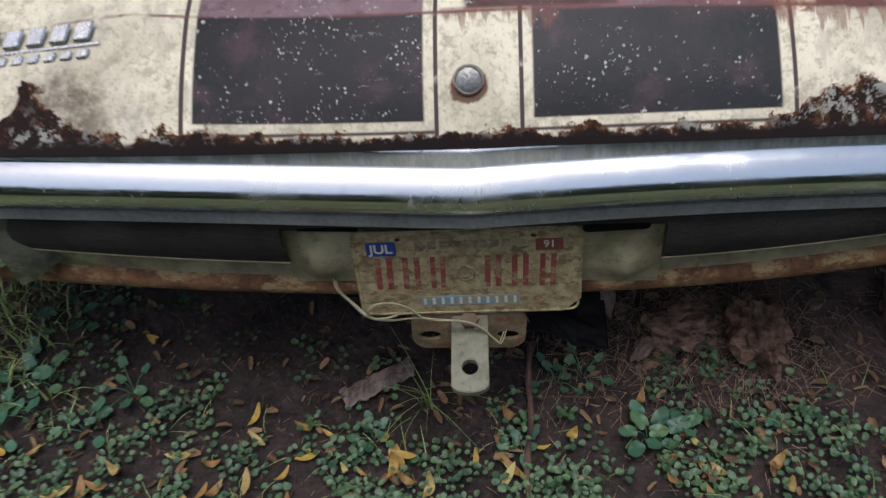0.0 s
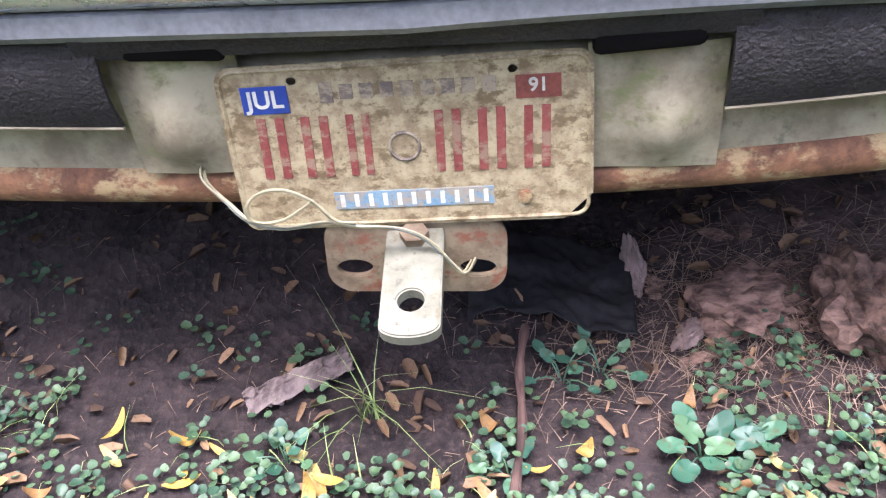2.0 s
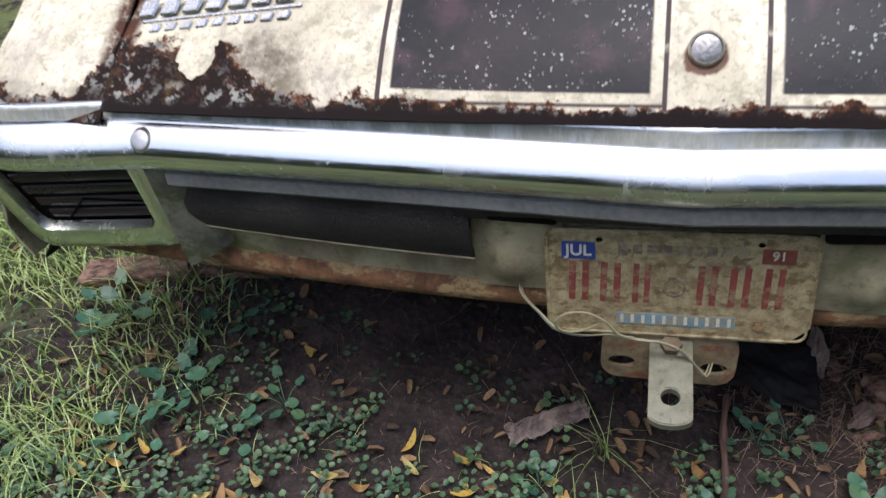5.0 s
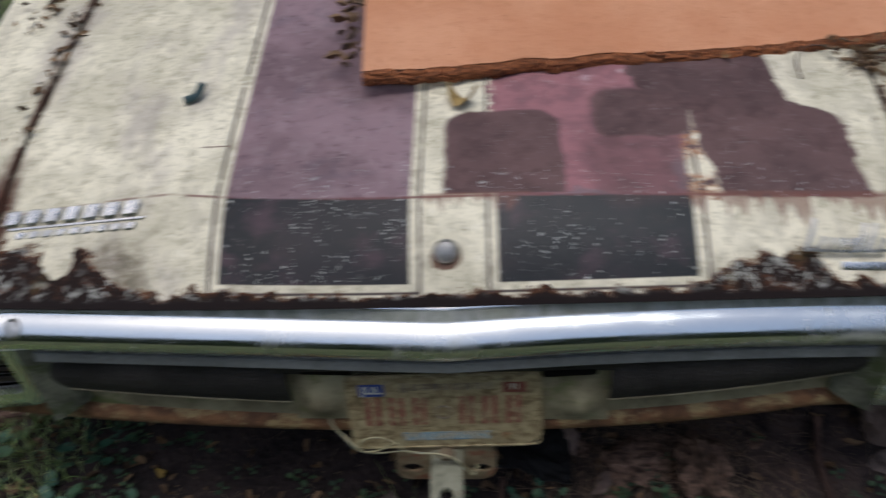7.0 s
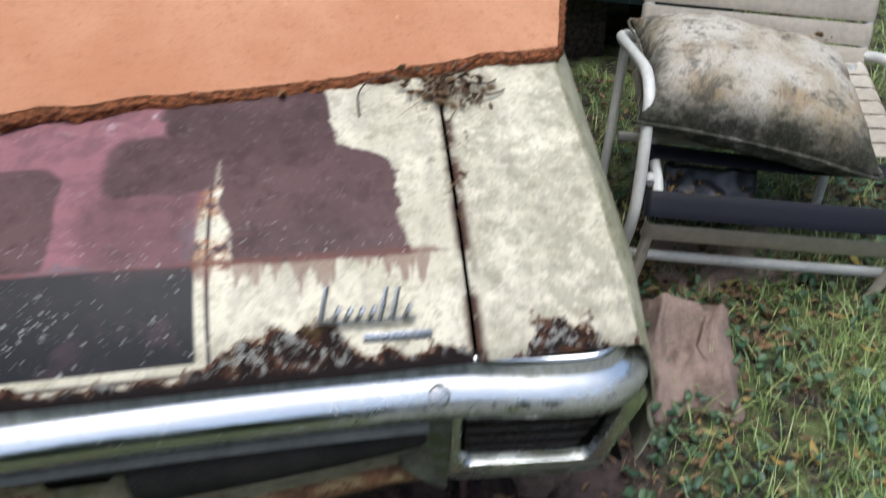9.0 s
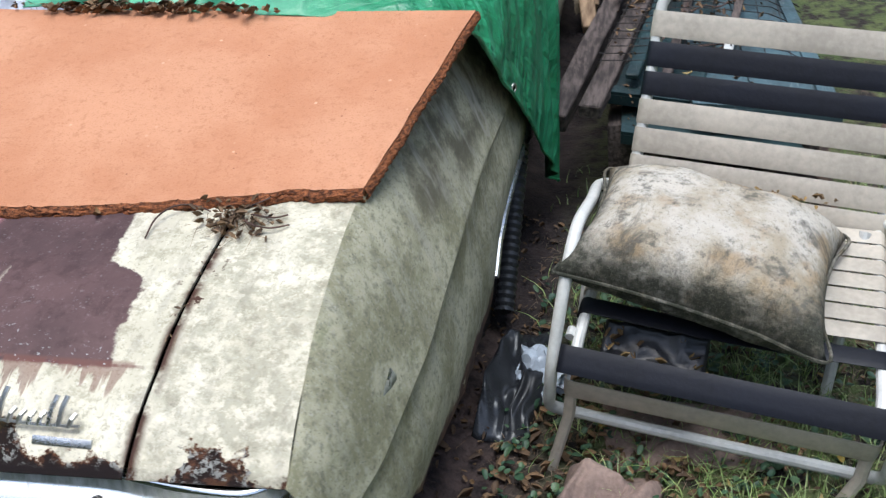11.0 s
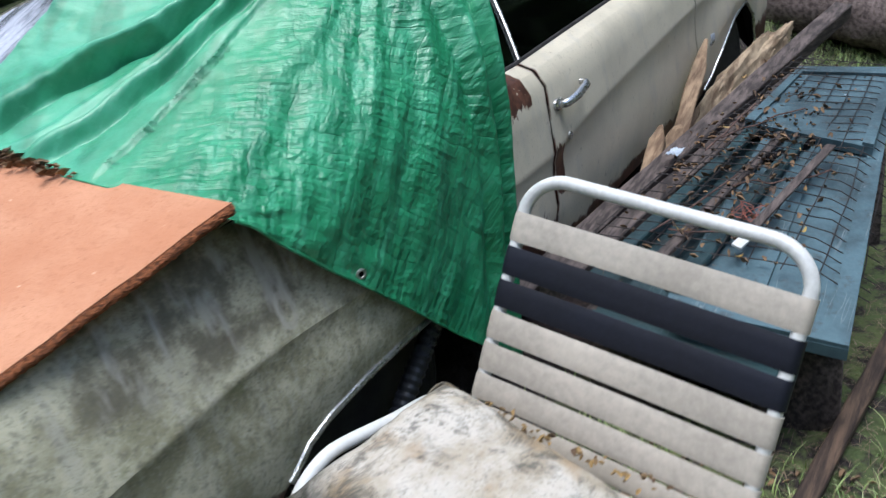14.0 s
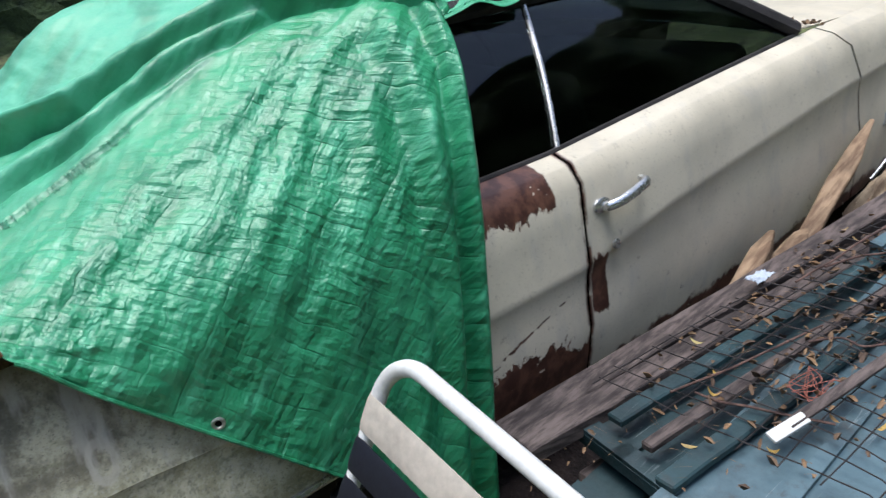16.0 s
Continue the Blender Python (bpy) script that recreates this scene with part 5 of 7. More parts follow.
part("embossed_rim", tube(rim + rim[:1], 0.0018, 6, ends=False), M_PLATE, plate_ob)


def lay(name, x, y, w, h, mat, z=0.0015, thick=0.0008, turn=0.0, label=""):
    """A thin plain bar on the plate."""
    return part(name, box(w, h, thick, 0.0003, PM @ pose(x, y, z, 0, 0, turn), 1), mat, plate_ob, label)


for x, w in ((-0.113, 0.026), (-0.076, 0.026), (-0.040, 0.022), (0.034, 0.024), (0.070, 0.025), (0.107, 0.024)):
    lay("mark", x - 0.3 * w, 0.003, w * 0.30, 0.056, M_RED, turn=-1.5)
    lay("mark", x + 0.3 * w, 0.003, w * 0.30, 0.056, M_RED, turn=-1.5)
for k in range(9):
    lay("worn_mark", -0.062 + 0.0165 * k, 0.051, 0.011, 0.013 if k else 0.018, M_GHOST)
lay("caption", 0.0, -0.049, 0.138, 0.017, M_PALEINK, label="faded pale blue printed strip")
for k in range(11):
    lay("worn_mark", -0.062 + 0.0124 * k, -0.049, 0.004, 0.012, M_WHITEINK, 0.0024, 0.0003)
lay("month_sticker", -0.113, 0.047, 0.039, 0.024, M_BLUE, label="blue month sticker")
lay("year_sticker", 0.109, 0.047, 0.036, 0.020, M_REDSTK, label="worn dark red year sticker")


def words(text, size, m, mat, parent):
    cu = bpy.data.curves.new("lettering", "FONT")
    cu.body, cu.size, cu.align_x, cu.align_y, cu.extrude, cu.offset = text, size, "CENTER", "CENTER", 0.0003, size * 0.02
    tmp = new("lettering_tmp", cu)
    me = bpy.data.meshes.new_from_object(tmp.evaluated_get(bpy.context.evaluated_depsgraph_get()))
    bpy.data.objects.remove(tmp)
    me.transform(m)
    me.materials.append(mat)
    ob = new("lettering", me)
    ob.parent = parent
    return ob


words("JUL", 0.021, PM @ pose(-0.113, 0.047, 0.0027), M_WHITEINK, plate_ob)
words("91", 0.016, PM @ pose(0.109, 0.048, 0.0027), M_WHITEINK, plate_ob)
ringpts = [PM @ Vector((-0.003 + 0.0125 * math.cos(a), 0.0 + 0.0125 * math.sin(a), 0.0016)) for a in span(0, 2 * math.pi, 25)]
part("emblem", tube(ringpts, 0.0016, 6, ends=False), M_GHOST, plate_ob, "faded round emblem")
for x, y in ((0.095, -0.052),):
    part("plate_bolt", lathe([(0.0, 0.0), (0.0065, 0.0), (0.006, 0.003), (0.0, 0.004)], 12, PM @ pose(x, y, 0.001)), M_RUSTBAR, plate_ob, "rusted bolt")

# tow hitch
TM = frame_of((-0.010, -0.076, 0.281), (1, 0.02, 0.0), (0, 1, 0.14))
tongue_pts = [(-0.0255, 0.10)] + [(-0.0255 + 0.0, -0.078)] + [(0.0255 * math.sin(radians(a)), -0.078 - 0.012 * math.cos(radians(a)) * 1.0) for a in span(-80, 80, 9)] + [(0.0255, -0.078), (0.0255, 0.10)]
hitch = part("tow_hitch", outline(tongue_pts, 0.013, TM, 0.0015, [(0.0, -0.052, 0.0115, 0.0115)]), M_ZINC, car, "zinc-plated tow tongue with a hole")
part("hitch_bolt", lathe([(0.0, 0.0), (0.013, 0.0), (0.013, 0.008), (0.0, 0.009)], 6, TM @ pose(0, 0.018, 0.013)), M_HITCH, hitch, "rusted hexagonal bolt")
BM = frame_of((-0.013, -0.046, 0.269), (1, 0.03, -0.06), (0, 0.1, 1))
brk = rounded(0.164, 0.082, 0.024, 6)
part("bracket", outline(brk, 0.007, BM, 0.001, [(-0.056, -0.014, 0.0165, 0.009), (0.056, -0.014, 0.0165, 0.009)]), M_HITCH, hitch, "rusted steel bracket with two oval holes")
part("drawbar", box(0.05, 0.5, 0.012, 0.002, pose(-0.01, 0.26, 0.28, 3)), M_HITCH, hitch)

# trailer cable
W1 = [(-0.190, -0.040, 0.352), (-0.168, -0.060, 0.346), (-0.146, -0.075, 0.333), (-0.117, -0.075, 0.324), (-0.079, -0.075, 0.331), (-0.054, -0.075, 0.326), (-0.019, -0.075, 0.320), (0.004, -0.075, 0.306), (0.022, -0.075, 0.281), (0.033, -0.072, 0.268)]
W2 = [(-0.055, -0.080, 0.330), (-0.072, -0.080, 0.333), (-0.089, -0.080, 0.354), (-0.111, -0.080, 0.366), (-0.133, -0.080, 0.363), (-0.146, -0.080, 0.349), (-0.142, -0.080, 0.334), (-0.118, -0.080, 0.335), (-0.094, -0.080, 0.350), (-0.088, -0.082, 0.356)]
for k, tint in ((0, M_WIRE), (1, M_WIRE), (2, M_WIRE2), (3, M_WIRE)):
    pts = [(x + 0.002 * math.sin(k * 2 + i), y - 0.002 * k, z + 0.0035 * (k - 1.5) * (0.6 + 0.4 * math.sin(i * 1.7 + k))) for i, (x, y, z) in enumerate(W1)]
    part("cable", tube(smooth_line([(pts[0][0] - 0.006, -0.028, pts[0][2] + 0.004)] + pts + [(pts[-1][0] + 0.010, -0.03, pts[-1][2] - 0.010)], 60), 0.0010, 6), tint, hitch, "thin trailer cable")
for k in range(2):
    pts = [(x * (1 - 0.02 * k), y - 0.003 * k, z + 0.003 * k) for x, y, z in W2]
    part("cable", tube(smooth_line(pts, 50), 0.0012, 6), M_WIRE, hitch, "looped trailer cable")

# lock and badges on the lid
LM = frame_of((0.008, 0.012, 0.659), (1, 0, 0), (0, 0.58, 0.81))
lock = part("trunk_lock", lathe([(0.0, 0.0), (0.0185, 0.0), (0.018, 0.006), (0.0155, 0.010), (0.0145, 0.008), (0.013, 0.0085), (0.0, 0.0095)], 24, LM), M_DULL, car, "round dull chrome trunk lock")
SM = frame_of((0.572, 0.030, 0.640), (1, 0.05, -0.09), (0, 0.58, 0.81))
script = bmesh.new()
for k in range(8):
    h = (0.046, 0.020, 0.018, 0.018, 0.018, 0.040, 0.040, 0.018)[k]
    x = -0.055 + 0.0145 * k
    tube([SM @ Vector((x - 0.004, -0.012, 0.006)), SM @ Vector((x + 0.002, -0.012 + h * 0.6, 0.010)), SM @ Vector((x + 0.006, -0.012 + h, 0.006))], 0.0036, 6, script)
tube([SM @ Vector((-0.058, -0.010, 0.006)), SM @ Vector((0.0, -0.012, 0.007)), SM @ Vector((0.058, -0.010, 0.006))], 0.0022, 6, script)
part("script_badge", script, M_TRIM, car, "chrome script badge drawn as slanted strokes")
part("name_bar", box(0.085, 0.012, 0.004, 0.001, SM @ pose(0.035, -0.032, 0.002)), M_TRIM, car, "small chrome bar")
DM = frame_of((-0.572, 0.100, 0.664), (1, -0.03, 0.10), (0, 0.866, 0.5))
SLANT = Matrix(((1, 0.25, 0, 0), (0, 1, 0, 0), (0, 0, 1, 0), (0, 0, 0, 1)))
dealer = bmesh.new()
for k in range(7):
    box(0.024, 0.026, 0.005, 0.0025, DM @ SLANT @ pose(-0.098 + 0.0325 * k, 0.014, 0.004), 1, dealer)
for k in range(9):
    box(0.016, 0.013, 0.004, 0.002, DM @ SLANT @ pose(-0.075 + 0.0225 * k, -0.016, 0.004), 1, dealer)
box(0.225, 0.005, 0.003, 0.001, DM @ pose(0.01, -0.003, 0.002), 1, dealer)
part("dealer_badge", dealer, M_TRIM, car, "chrome dealer badge of plain blocks in two rows")

# ---------------------------------------------------------------- board on the deck
BL, BR, TR, TL = (Vector(p) for p in ((-0.129, 0.320, 0.789), (0.899, 0.492, 0.743), (1.011, 0.975, 0.893), (-0.145, 0.930, 0.985)))


def board_at(u, v):
    p = BL.lerp(BR, u).lerp(TL.lerp(TR, u), v)
    jag = 0.012 * noise.noise((u * 14, v * 9, 3)) + 0.006 * noise.noise((u * 45, v * 30, 1))
    if v < 0.02:
        p.y += jag + 0.018 * math.sin(u * 7) * u * (1 - u) * 2
    if u > 0.98:
        p.x += jag * 0.2
    p.z += 0.006 * noise.noise((u * 3, v * 3, 7)) - 0.018 * u * (1 - u)
    return p


board = thing("fibre_board", sheet(board_at, span(0, 1, 80), span(0, 1, 40), 0.020), M_BOARD, "warped orange-brown fibre board lying on the trunk lid", "board", angle=50)


def torn(side_of):
    def at(u, v):
        p = side_of(u)
        out = Vector((0, -1, 0)) if side_of is near_edge else Vector((1, -0.2, 0))
        r = 0.006 * noise.noise((u * 60, v * 5, 2)) + 0.004 * noise.noise((u * 160, v * 12, 5))
        bulge = 0.007 * math.sin(math.pi * v)
        return p + out * (0.003 + bulge + r) + Vector((0, 0, -0.001 - 0.021 * v))
    return at


def near_edge(u):
    return board_at(u, 0.0)


def right_edge(u):
    return board_at(1.0, u)


part("torn_edge", sheet(torn(near_edge), span(0, 1, 220), span(0, 1, 8), 0.004), M_BOARDEDGE, board, "ragged dark torn edge")
part("torn_edge", sheet(torn(right_edge), span(0, 1, 90), span(0, 1, 6), -0.004), M_BOARDEDGE, board, "ragged dark torn edge")

# ---------------------------------------------------------------- tarp
TARP = [
    [(0.02, 0.955, 0.962), (0.35, 0.950, 0.930), (0.66, 0.945, 0.905), (0.86, 0.955, 0.880), (0.955, 0.975, 0.862), (0.985, 0.990, 0.842)],
    [(0.09, 1.15, 1.085), (0.39, 1.16, 1.030), (0.66, 1.20, 1.010), (0.85, 1.19, 0.950), (0.980, 1.18, 0.82), (1.006, 1.18, 0.680)],
    [(0.14, 1.28, 1.190), (0.42, 1.33, 1.135), (0.665, 1.40, 1.115), (0.86, 1.42, 1.03), (1.000, 1.40, 0.82), (1.020, 1.39, 0.500)],
    [(0.17, 1.43, 1.300), (0.42, 1.52, 1.250), (0.67, 1.62, 1.230), (0.86, 1.66, 1.12), (1.025, 1.66, 0.82), (1.030, 1.65, 0.275)],
    [(0.17, 1.75, 1.360), (0.42, 1.86, 1.345), (0.67, 1.95, 1.330), (0.93, 1.95, 1.23), (1.045, 1.90, 0.86), (1.012, 1.895, 0.085)],
]
TARP_ROWS = [smooth_line(r, 61) for r in TARP]
TARP_COLS = [smooth_line([r[j] for r in TARP_ROWS], 61) for j in range(61)]


ROLLS = [
    ([(-0.1, 0.06), (0.23, 0.14), (0.38, 0.20), (0.47, 0.262), (0.60, 0.300), (0.80, 0.360), (0.97, 0.53), (1.1, 0.62)], 0.055, 0.012, 0.070),
    ([(-0.1, 0.22), (0.18, 0.290), (0.35, 0.318), (0.48, 0.335), (0.65, 0.362), (0.85, 0.395), (1.1, 0.44)], 0.024, 0.012, 0.042),
    ([(-0.1, 0.10), (0.10, 0.215), (0.35, 0.275), (0.5, 0.31), (1.1, 0.42)], 0.014, 0.014, 0.014),
]


def tarp_base(a, w):
    j, i = w * 60, a * 60
    j0, i0 = min(int(j), 59), min(int(i), 59)
    return TARP_COLS[j0][i0].lerp(TARP_COLS[j0 + 1][i0], j - j0).lerp(TARP_COLS[j0][i0 + 1].lerp(TARP_COLS[j0 + 1][i0 + 1], j - j0), i - i0)


def tarp_at(a, w):
    p = tarp_base(a, w)
    e = 0.01
    n = (tarp_base(min(a + e, 1), w) - tarp_base(max(a - e, 0), w)).cross(tarp_base(a, min(w + e, 1)) - tarp_base(a, max(w - e, 0)))
    n = n.normalized() if n.length > 0 else Vector((0, 0, 1))
    if n.x + n.z < 0:
        n = -n
    h = 0.0
    # two thick rolls and a frayed seam that run down from the roof's edge
    for rows, up, down, k in ROLLS:
        d = w - lerp(rows, a)[0] + 0.004 * noise.noise((a * 11, k * 90, 0))
        grow = k * (0.75 + 0.35 * noise.noise((a * 5, k * 50, 2)))
        h += grow * math.exp(-(d / (up if d < 0 else down)) ** 2) - 0.45 * grow * math.exp(-((d - 1.9 * down) / (0.8 * down)) ** 2)
    h += 0.010 * ease(0.40 - w, -0.004, 0.004) * (1 - ease(0.40 - w, 0.03, 0.09))
    # upright folds by the free front edge and a soft fan over the whole side
    for a0, s, k in ((0.985, 0.022, 0.016), (0.94, 0.018, -0.022), (0.895, 0.022, 0.020), (0.85, 0.016, -0.010), (0.80, 0.02, 0.006)):
        h += k * math.exp(-((a - a0 - 0.03 * (0.7 - w)) / s) ** 2) * ease(w, 0.45, 0.62)
    th = math.atan2(1.04 - a, max(0.02, w - 0.44))
    side = ease(w, 0.43, 0.55)
    h += side * (0.0045 * math.sin(th * 19 + 2 * noise.noise((a * 4, w * 4, 5))) + 0.0025 * math.sin(th * 43 + 3 * noise.noise((a * 6, w * 6, 8))))
    q = Vector((a * 9, w * 13, 0))
    h += 0.006 * noise.noise(q) + 0.003 * noise.noise(q * 2.6) + 0.0010 * noise.noise(Vector((a * 70, w * 40, 4)))
    # the doubled hem along the lower edge
    h += 0.003 * ease(w, 0.928, 0.934) + 0.002 * math.exp(-((w - 0.925) / 0.006) ** 2)
    h *= ease(a, -0.04, 0.10)
    return p + n * (h + 0.006)


def over_roof(u, v):
    p = tarp_at(1.0, 0.60 - 0.58 * u)
    x, y = p.x * (1 - 0.30 * ease(v, 0, 0.4)), p.y + 0.55 * v
    flat = roof_at(min(x, 0.66), y) + 0.020 + 0.010 * noise.noise((x * 9, y * 12, 0)) + 0.010 * math.sin(y * 24 + x * 5)
    return (x, y, p.z + (flat - p.z) * ease(v, 0.0, 0.45) + 0.02 * math.sin(math.pi * min(1, v * 3)))


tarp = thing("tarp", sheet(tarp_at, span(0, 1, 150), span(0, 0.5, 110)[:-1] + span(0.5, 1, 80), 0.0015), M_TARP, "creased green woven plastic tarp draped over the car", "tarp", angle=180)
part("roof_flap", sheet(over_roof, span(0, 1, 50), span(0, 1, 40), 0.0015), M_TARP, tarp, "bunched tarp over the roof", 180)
hem = [tarp_at(a, 1.0) for a in span(0, 1, 60)]
part("hem", tube([p + Vector((0.002, 0, 0.0)) for p in hem], 0.004, 6), M_TARP, tarp)
for k in range(70):
    a = 0.06 + 0.40 * random.random()
    p, q = tarp_at(a, 0.398), tarp_at(a + 0.004 * random.uniform(-1, 1), 0.412 + 0.008 * random.random())
    part("thread", tube([p + Vector((0, 0, 0.004)), p.lerp(q, 0.5) + Vector((0, 0, 0.010)), q + Vector((0, 0, 0.004))], 0.0007, 4), M_THREAD, tarp, "frayed green thread")
for a in (0.37,):
    p, q = tarp_at(a, 0.965), tarp_at(a + 0.02, 0.965)
    g = frame_of(p + Vector((0.004, 0, 0)), q - p, (0.1, 0, 1))
    pts = [g @ Vector((0.010 * math.cos(k), 0.010 * math.sin(k), 0.0)) for k in span(0, 2 * math.pi, 17)]
    eye = part("eyelet", tube(pts, 0.0035, 8, ends=False), M_GROMMET, tarp, "dull metal eyelet")
    part("eyelet_hole", lathe([(0.0, 0.0), (0.008, 0.0), (0.0, 0.001)], 12, g), M_HOLLOWSHADE, eye)

# ---------------------------------------------------------------- garden chair
CHAIR_M = Matrix.Translation((1.175, 0.729, 0.258)) @ Matrix(((0.98517, 0.13631, 0.10423), (-0.11233, 0.97150, -0.20874), (-0.12971, 0.19393, 0.97240))).to_4x4()
chair = empty("garden_chair", "white tubular garden chair with white and navy vinyl straps", "chair", m=CHAIR_M)
BACK0, BACKD = Vector((0, 0.627, 0.138)), Vector((0, 0.554, 0.833))


def on_back(x, s, off=0.0):
    p = BACK0 + BACKD * s + Vector((0, -0.833, 0.554)) * off
    return Vector((x, p.y, p.z))


XL, XR = 0.045, 0.607
loop = [on_back(XL, -0.17), on_back(XL, 0.0), on_back(XL, 0.20), on_back(XL, 0.27)]
loop += [on_back(XL + 0.085 * (1 - math.cos(radians(a))), 0.27 + 0.075 * math.sin(radians(a))) for a in span(15, 90, 6)]
loop += [on_back(x, 0.345) for x in span(XL + 0.12, XR - 0.12, 5)]
loop += [on_back(XR - 0.085 * (1 - math.cos(radians(a))), 0.27 + 0.075 * math.sin(radians(a))) for a in span(90, 15, 6)]
loop += [on_back(XR, 0.27), on_back(XR, 0.20), on_back(XR, 0.0), on_back(XR, -0.17)]
part("back_frame", tube(smooth_line(loop, 90), 0.0135, 12), M_CHAIRWHITE, chair)


def strap(p0, p1, width_dir, wide, sag, face):
    """A flat strap from p0 to p1, curled round the tube at each end; face points to the sitter."""
    p0, p1, wd, f = Vector(p0), Vector(p1), Vector(width_dir).normalized(), Vector(face).normalized()
    along = (p1 - p0).normalized()
    line = []
    for a in span(200, 90, 7):
        line.append(p0 + (along * math.cos(radians(a)) + f * math.sin(radians(a))) * 0.0165)
    for k in span(0.04, 0.96, 13):
        line.append(p0.lerp(p1, k) + f * (0.0165 - sag * math.sin(math.pi * k)))
    for a in span(90, -20, 7):
        line.append(p1 + (along * math.cos(radians(a)) + f * math.sin(radians(a))) * 0.0165)

    def at(i, v):
        return line[int(i)] + wd * (v * wide) - f * (0.0025 * (2 * v) ** 4)
    return sheet(at, range(len(line)), span(-0.5, 0.5, 7), 0.003)


FACE_BACK = Vector((0, -0.833, 0.554))
for s, w, mat, tag in ((0.238, 0.060, M_STRAP, "white"), (0.168, 0.058, M_STRAPDARK, "navy"), (0.100, 0.056, M_STRAPDARK, "navy"), (0.034, 0.058, M_STRAP, "white"), (-0.033, 0.058, M_STRAP, "white"), (-0.096, 0.054, M_STRAP, "white"), (-0.150, 0.045, M_STRAP, "white")):
    part("back_strap", strap(on_back(XL, s), on_back(XR, s), BACKD, w, 0.006, FACE_BACK), mat, chair, tag + " vinyl back strap")
for k in range(7):
    y = 0.195 + 0.050 * k
    part("seat_strap", strap((0.02, y, 0.0), (0.60, y, 0.0), (0, 1, 0), 0.044, 0.012, (0, 0, 1)), M_STRAP, chair, "white vinyl seat strap")
part("seat_strap", strap((0.02, 0.128, -0.003), (0.60, 0.128, -0.003), (0, 1, 0), 0.046, 0.010, (0, 0, 1)), M_STRAPDARK, chair, "navy vinyl seat strap")
part("seat_strap", strap((0.005, -0.004, -0.022), (0.615, -0.004, -0.022), (0, 0.75, 0.66), 0.058, 0.002, (0, -0.66, 0.75)), M_STRAPDARK, chair, "navy vinyl strap at the seat's front")
part("front_strap", strap((0.02, -0.006, -0.095), (0.60, -0.006, -0.095), (0, 0, 1), 0.050, 0.0, (0, -1, 0)), M_STRAP, chair, "dirty white strap below the seat")
for x in (0.02, 0.60):
    part("seat_rail", tube([(x, -0.01, -0.03), (x, 0.05, -0.004), (x, 0.30, 0.0), (x, 0.53, 0.0)], 0.012, 10), M_CHAIRWHITE, chair)
    part("strap_end", tube([(x - 0.018 if x < 0.3 else x + 0.018, 0.040, -0.003), (x - 0.018 if x < 0.3 else x + 0.018, 0.064, -0.003)], 0.010, 10), M_CHAIRWHITE, chair)
for x in (-0.025, 0.645):
    arm = smooth_line([(x + (0.06 if x < 0 else -0.03), 0.540, 0.020), (x, 0.50, 0.042), (x, 0.38, 0.090), (x, 0.26, 0.140), (x, 0.205, 0.152), (x, 0.15, 0.137), (x, 0.11, 0.100), (x, 0.05, 0.030), (x, 0.0, -0.05), (x, -0.01, -0.13), (x, 0.0, -0.185), (x + (0.03 if x < 0 else -0.03), 0.012, -0.208)], 60)
    part("arm_rest", tube(arm, 0.0135, 12), M_CHAIRWHITE, chair, "bent white tube arm")
part("cross_bar", tube([(0.0, 0.012, -0.208), (0.3, 0.012, -0.21), (0.62, 0.012, -0.208)], 0.0125, 10), M_CHAIRWHITE, chair)
part("cross_bar", tube([(0.0, 0.36, -0.16), (0.62, 0.36, -0.16)], 0.0115, 10), M_CHAIRWHITE, chair)
for x0, x1 in ((0.02, -0.01), (0.60, 0.53)):
    part("leg", tube([(x0, -0.004, -0.10), (x0, -0.02, -0.18), (x1, -0.09, -0.36)], 0.013, 10), M_STRAP, chair)
    part("leg", tube([(x0 - 0.03, 0.50, 0.02), (x0 - 0.04, 0.36, -0.16), (x0 - 0.04, 0.26, -0.42)], 0.0125, 10), M_CHAIRWHITE, chair)

# a sagging sheet of black plastic full of leaves below the front of the seat
def sag(u, v):
    x, y = 0.06 + 0.22 * u, 0.02 + 0.13 * v
    return CHAIR_M @ Vector((x, y, -0.045 - 0.045 * math.sin(math.pi * v) + 0.012 * noise.noise((u * 6, v * 5, 2)) + 0.006 * abs(noise.noise((u * 15, v * 12, 5)))))


thing("black_plastic", sheet(sag, span(0, 1, 26), span(0, 1, 18), 0.002), M_TRASH, "crumpled black plastic caught below the chair's seat", "plastic sheet", angle=180)

# ---------------------------------------------------------------- cushion
CUSHION_M = CHAIR_M @ pose(0.238, 0.280, 0.072, -5, 5, -6.4)


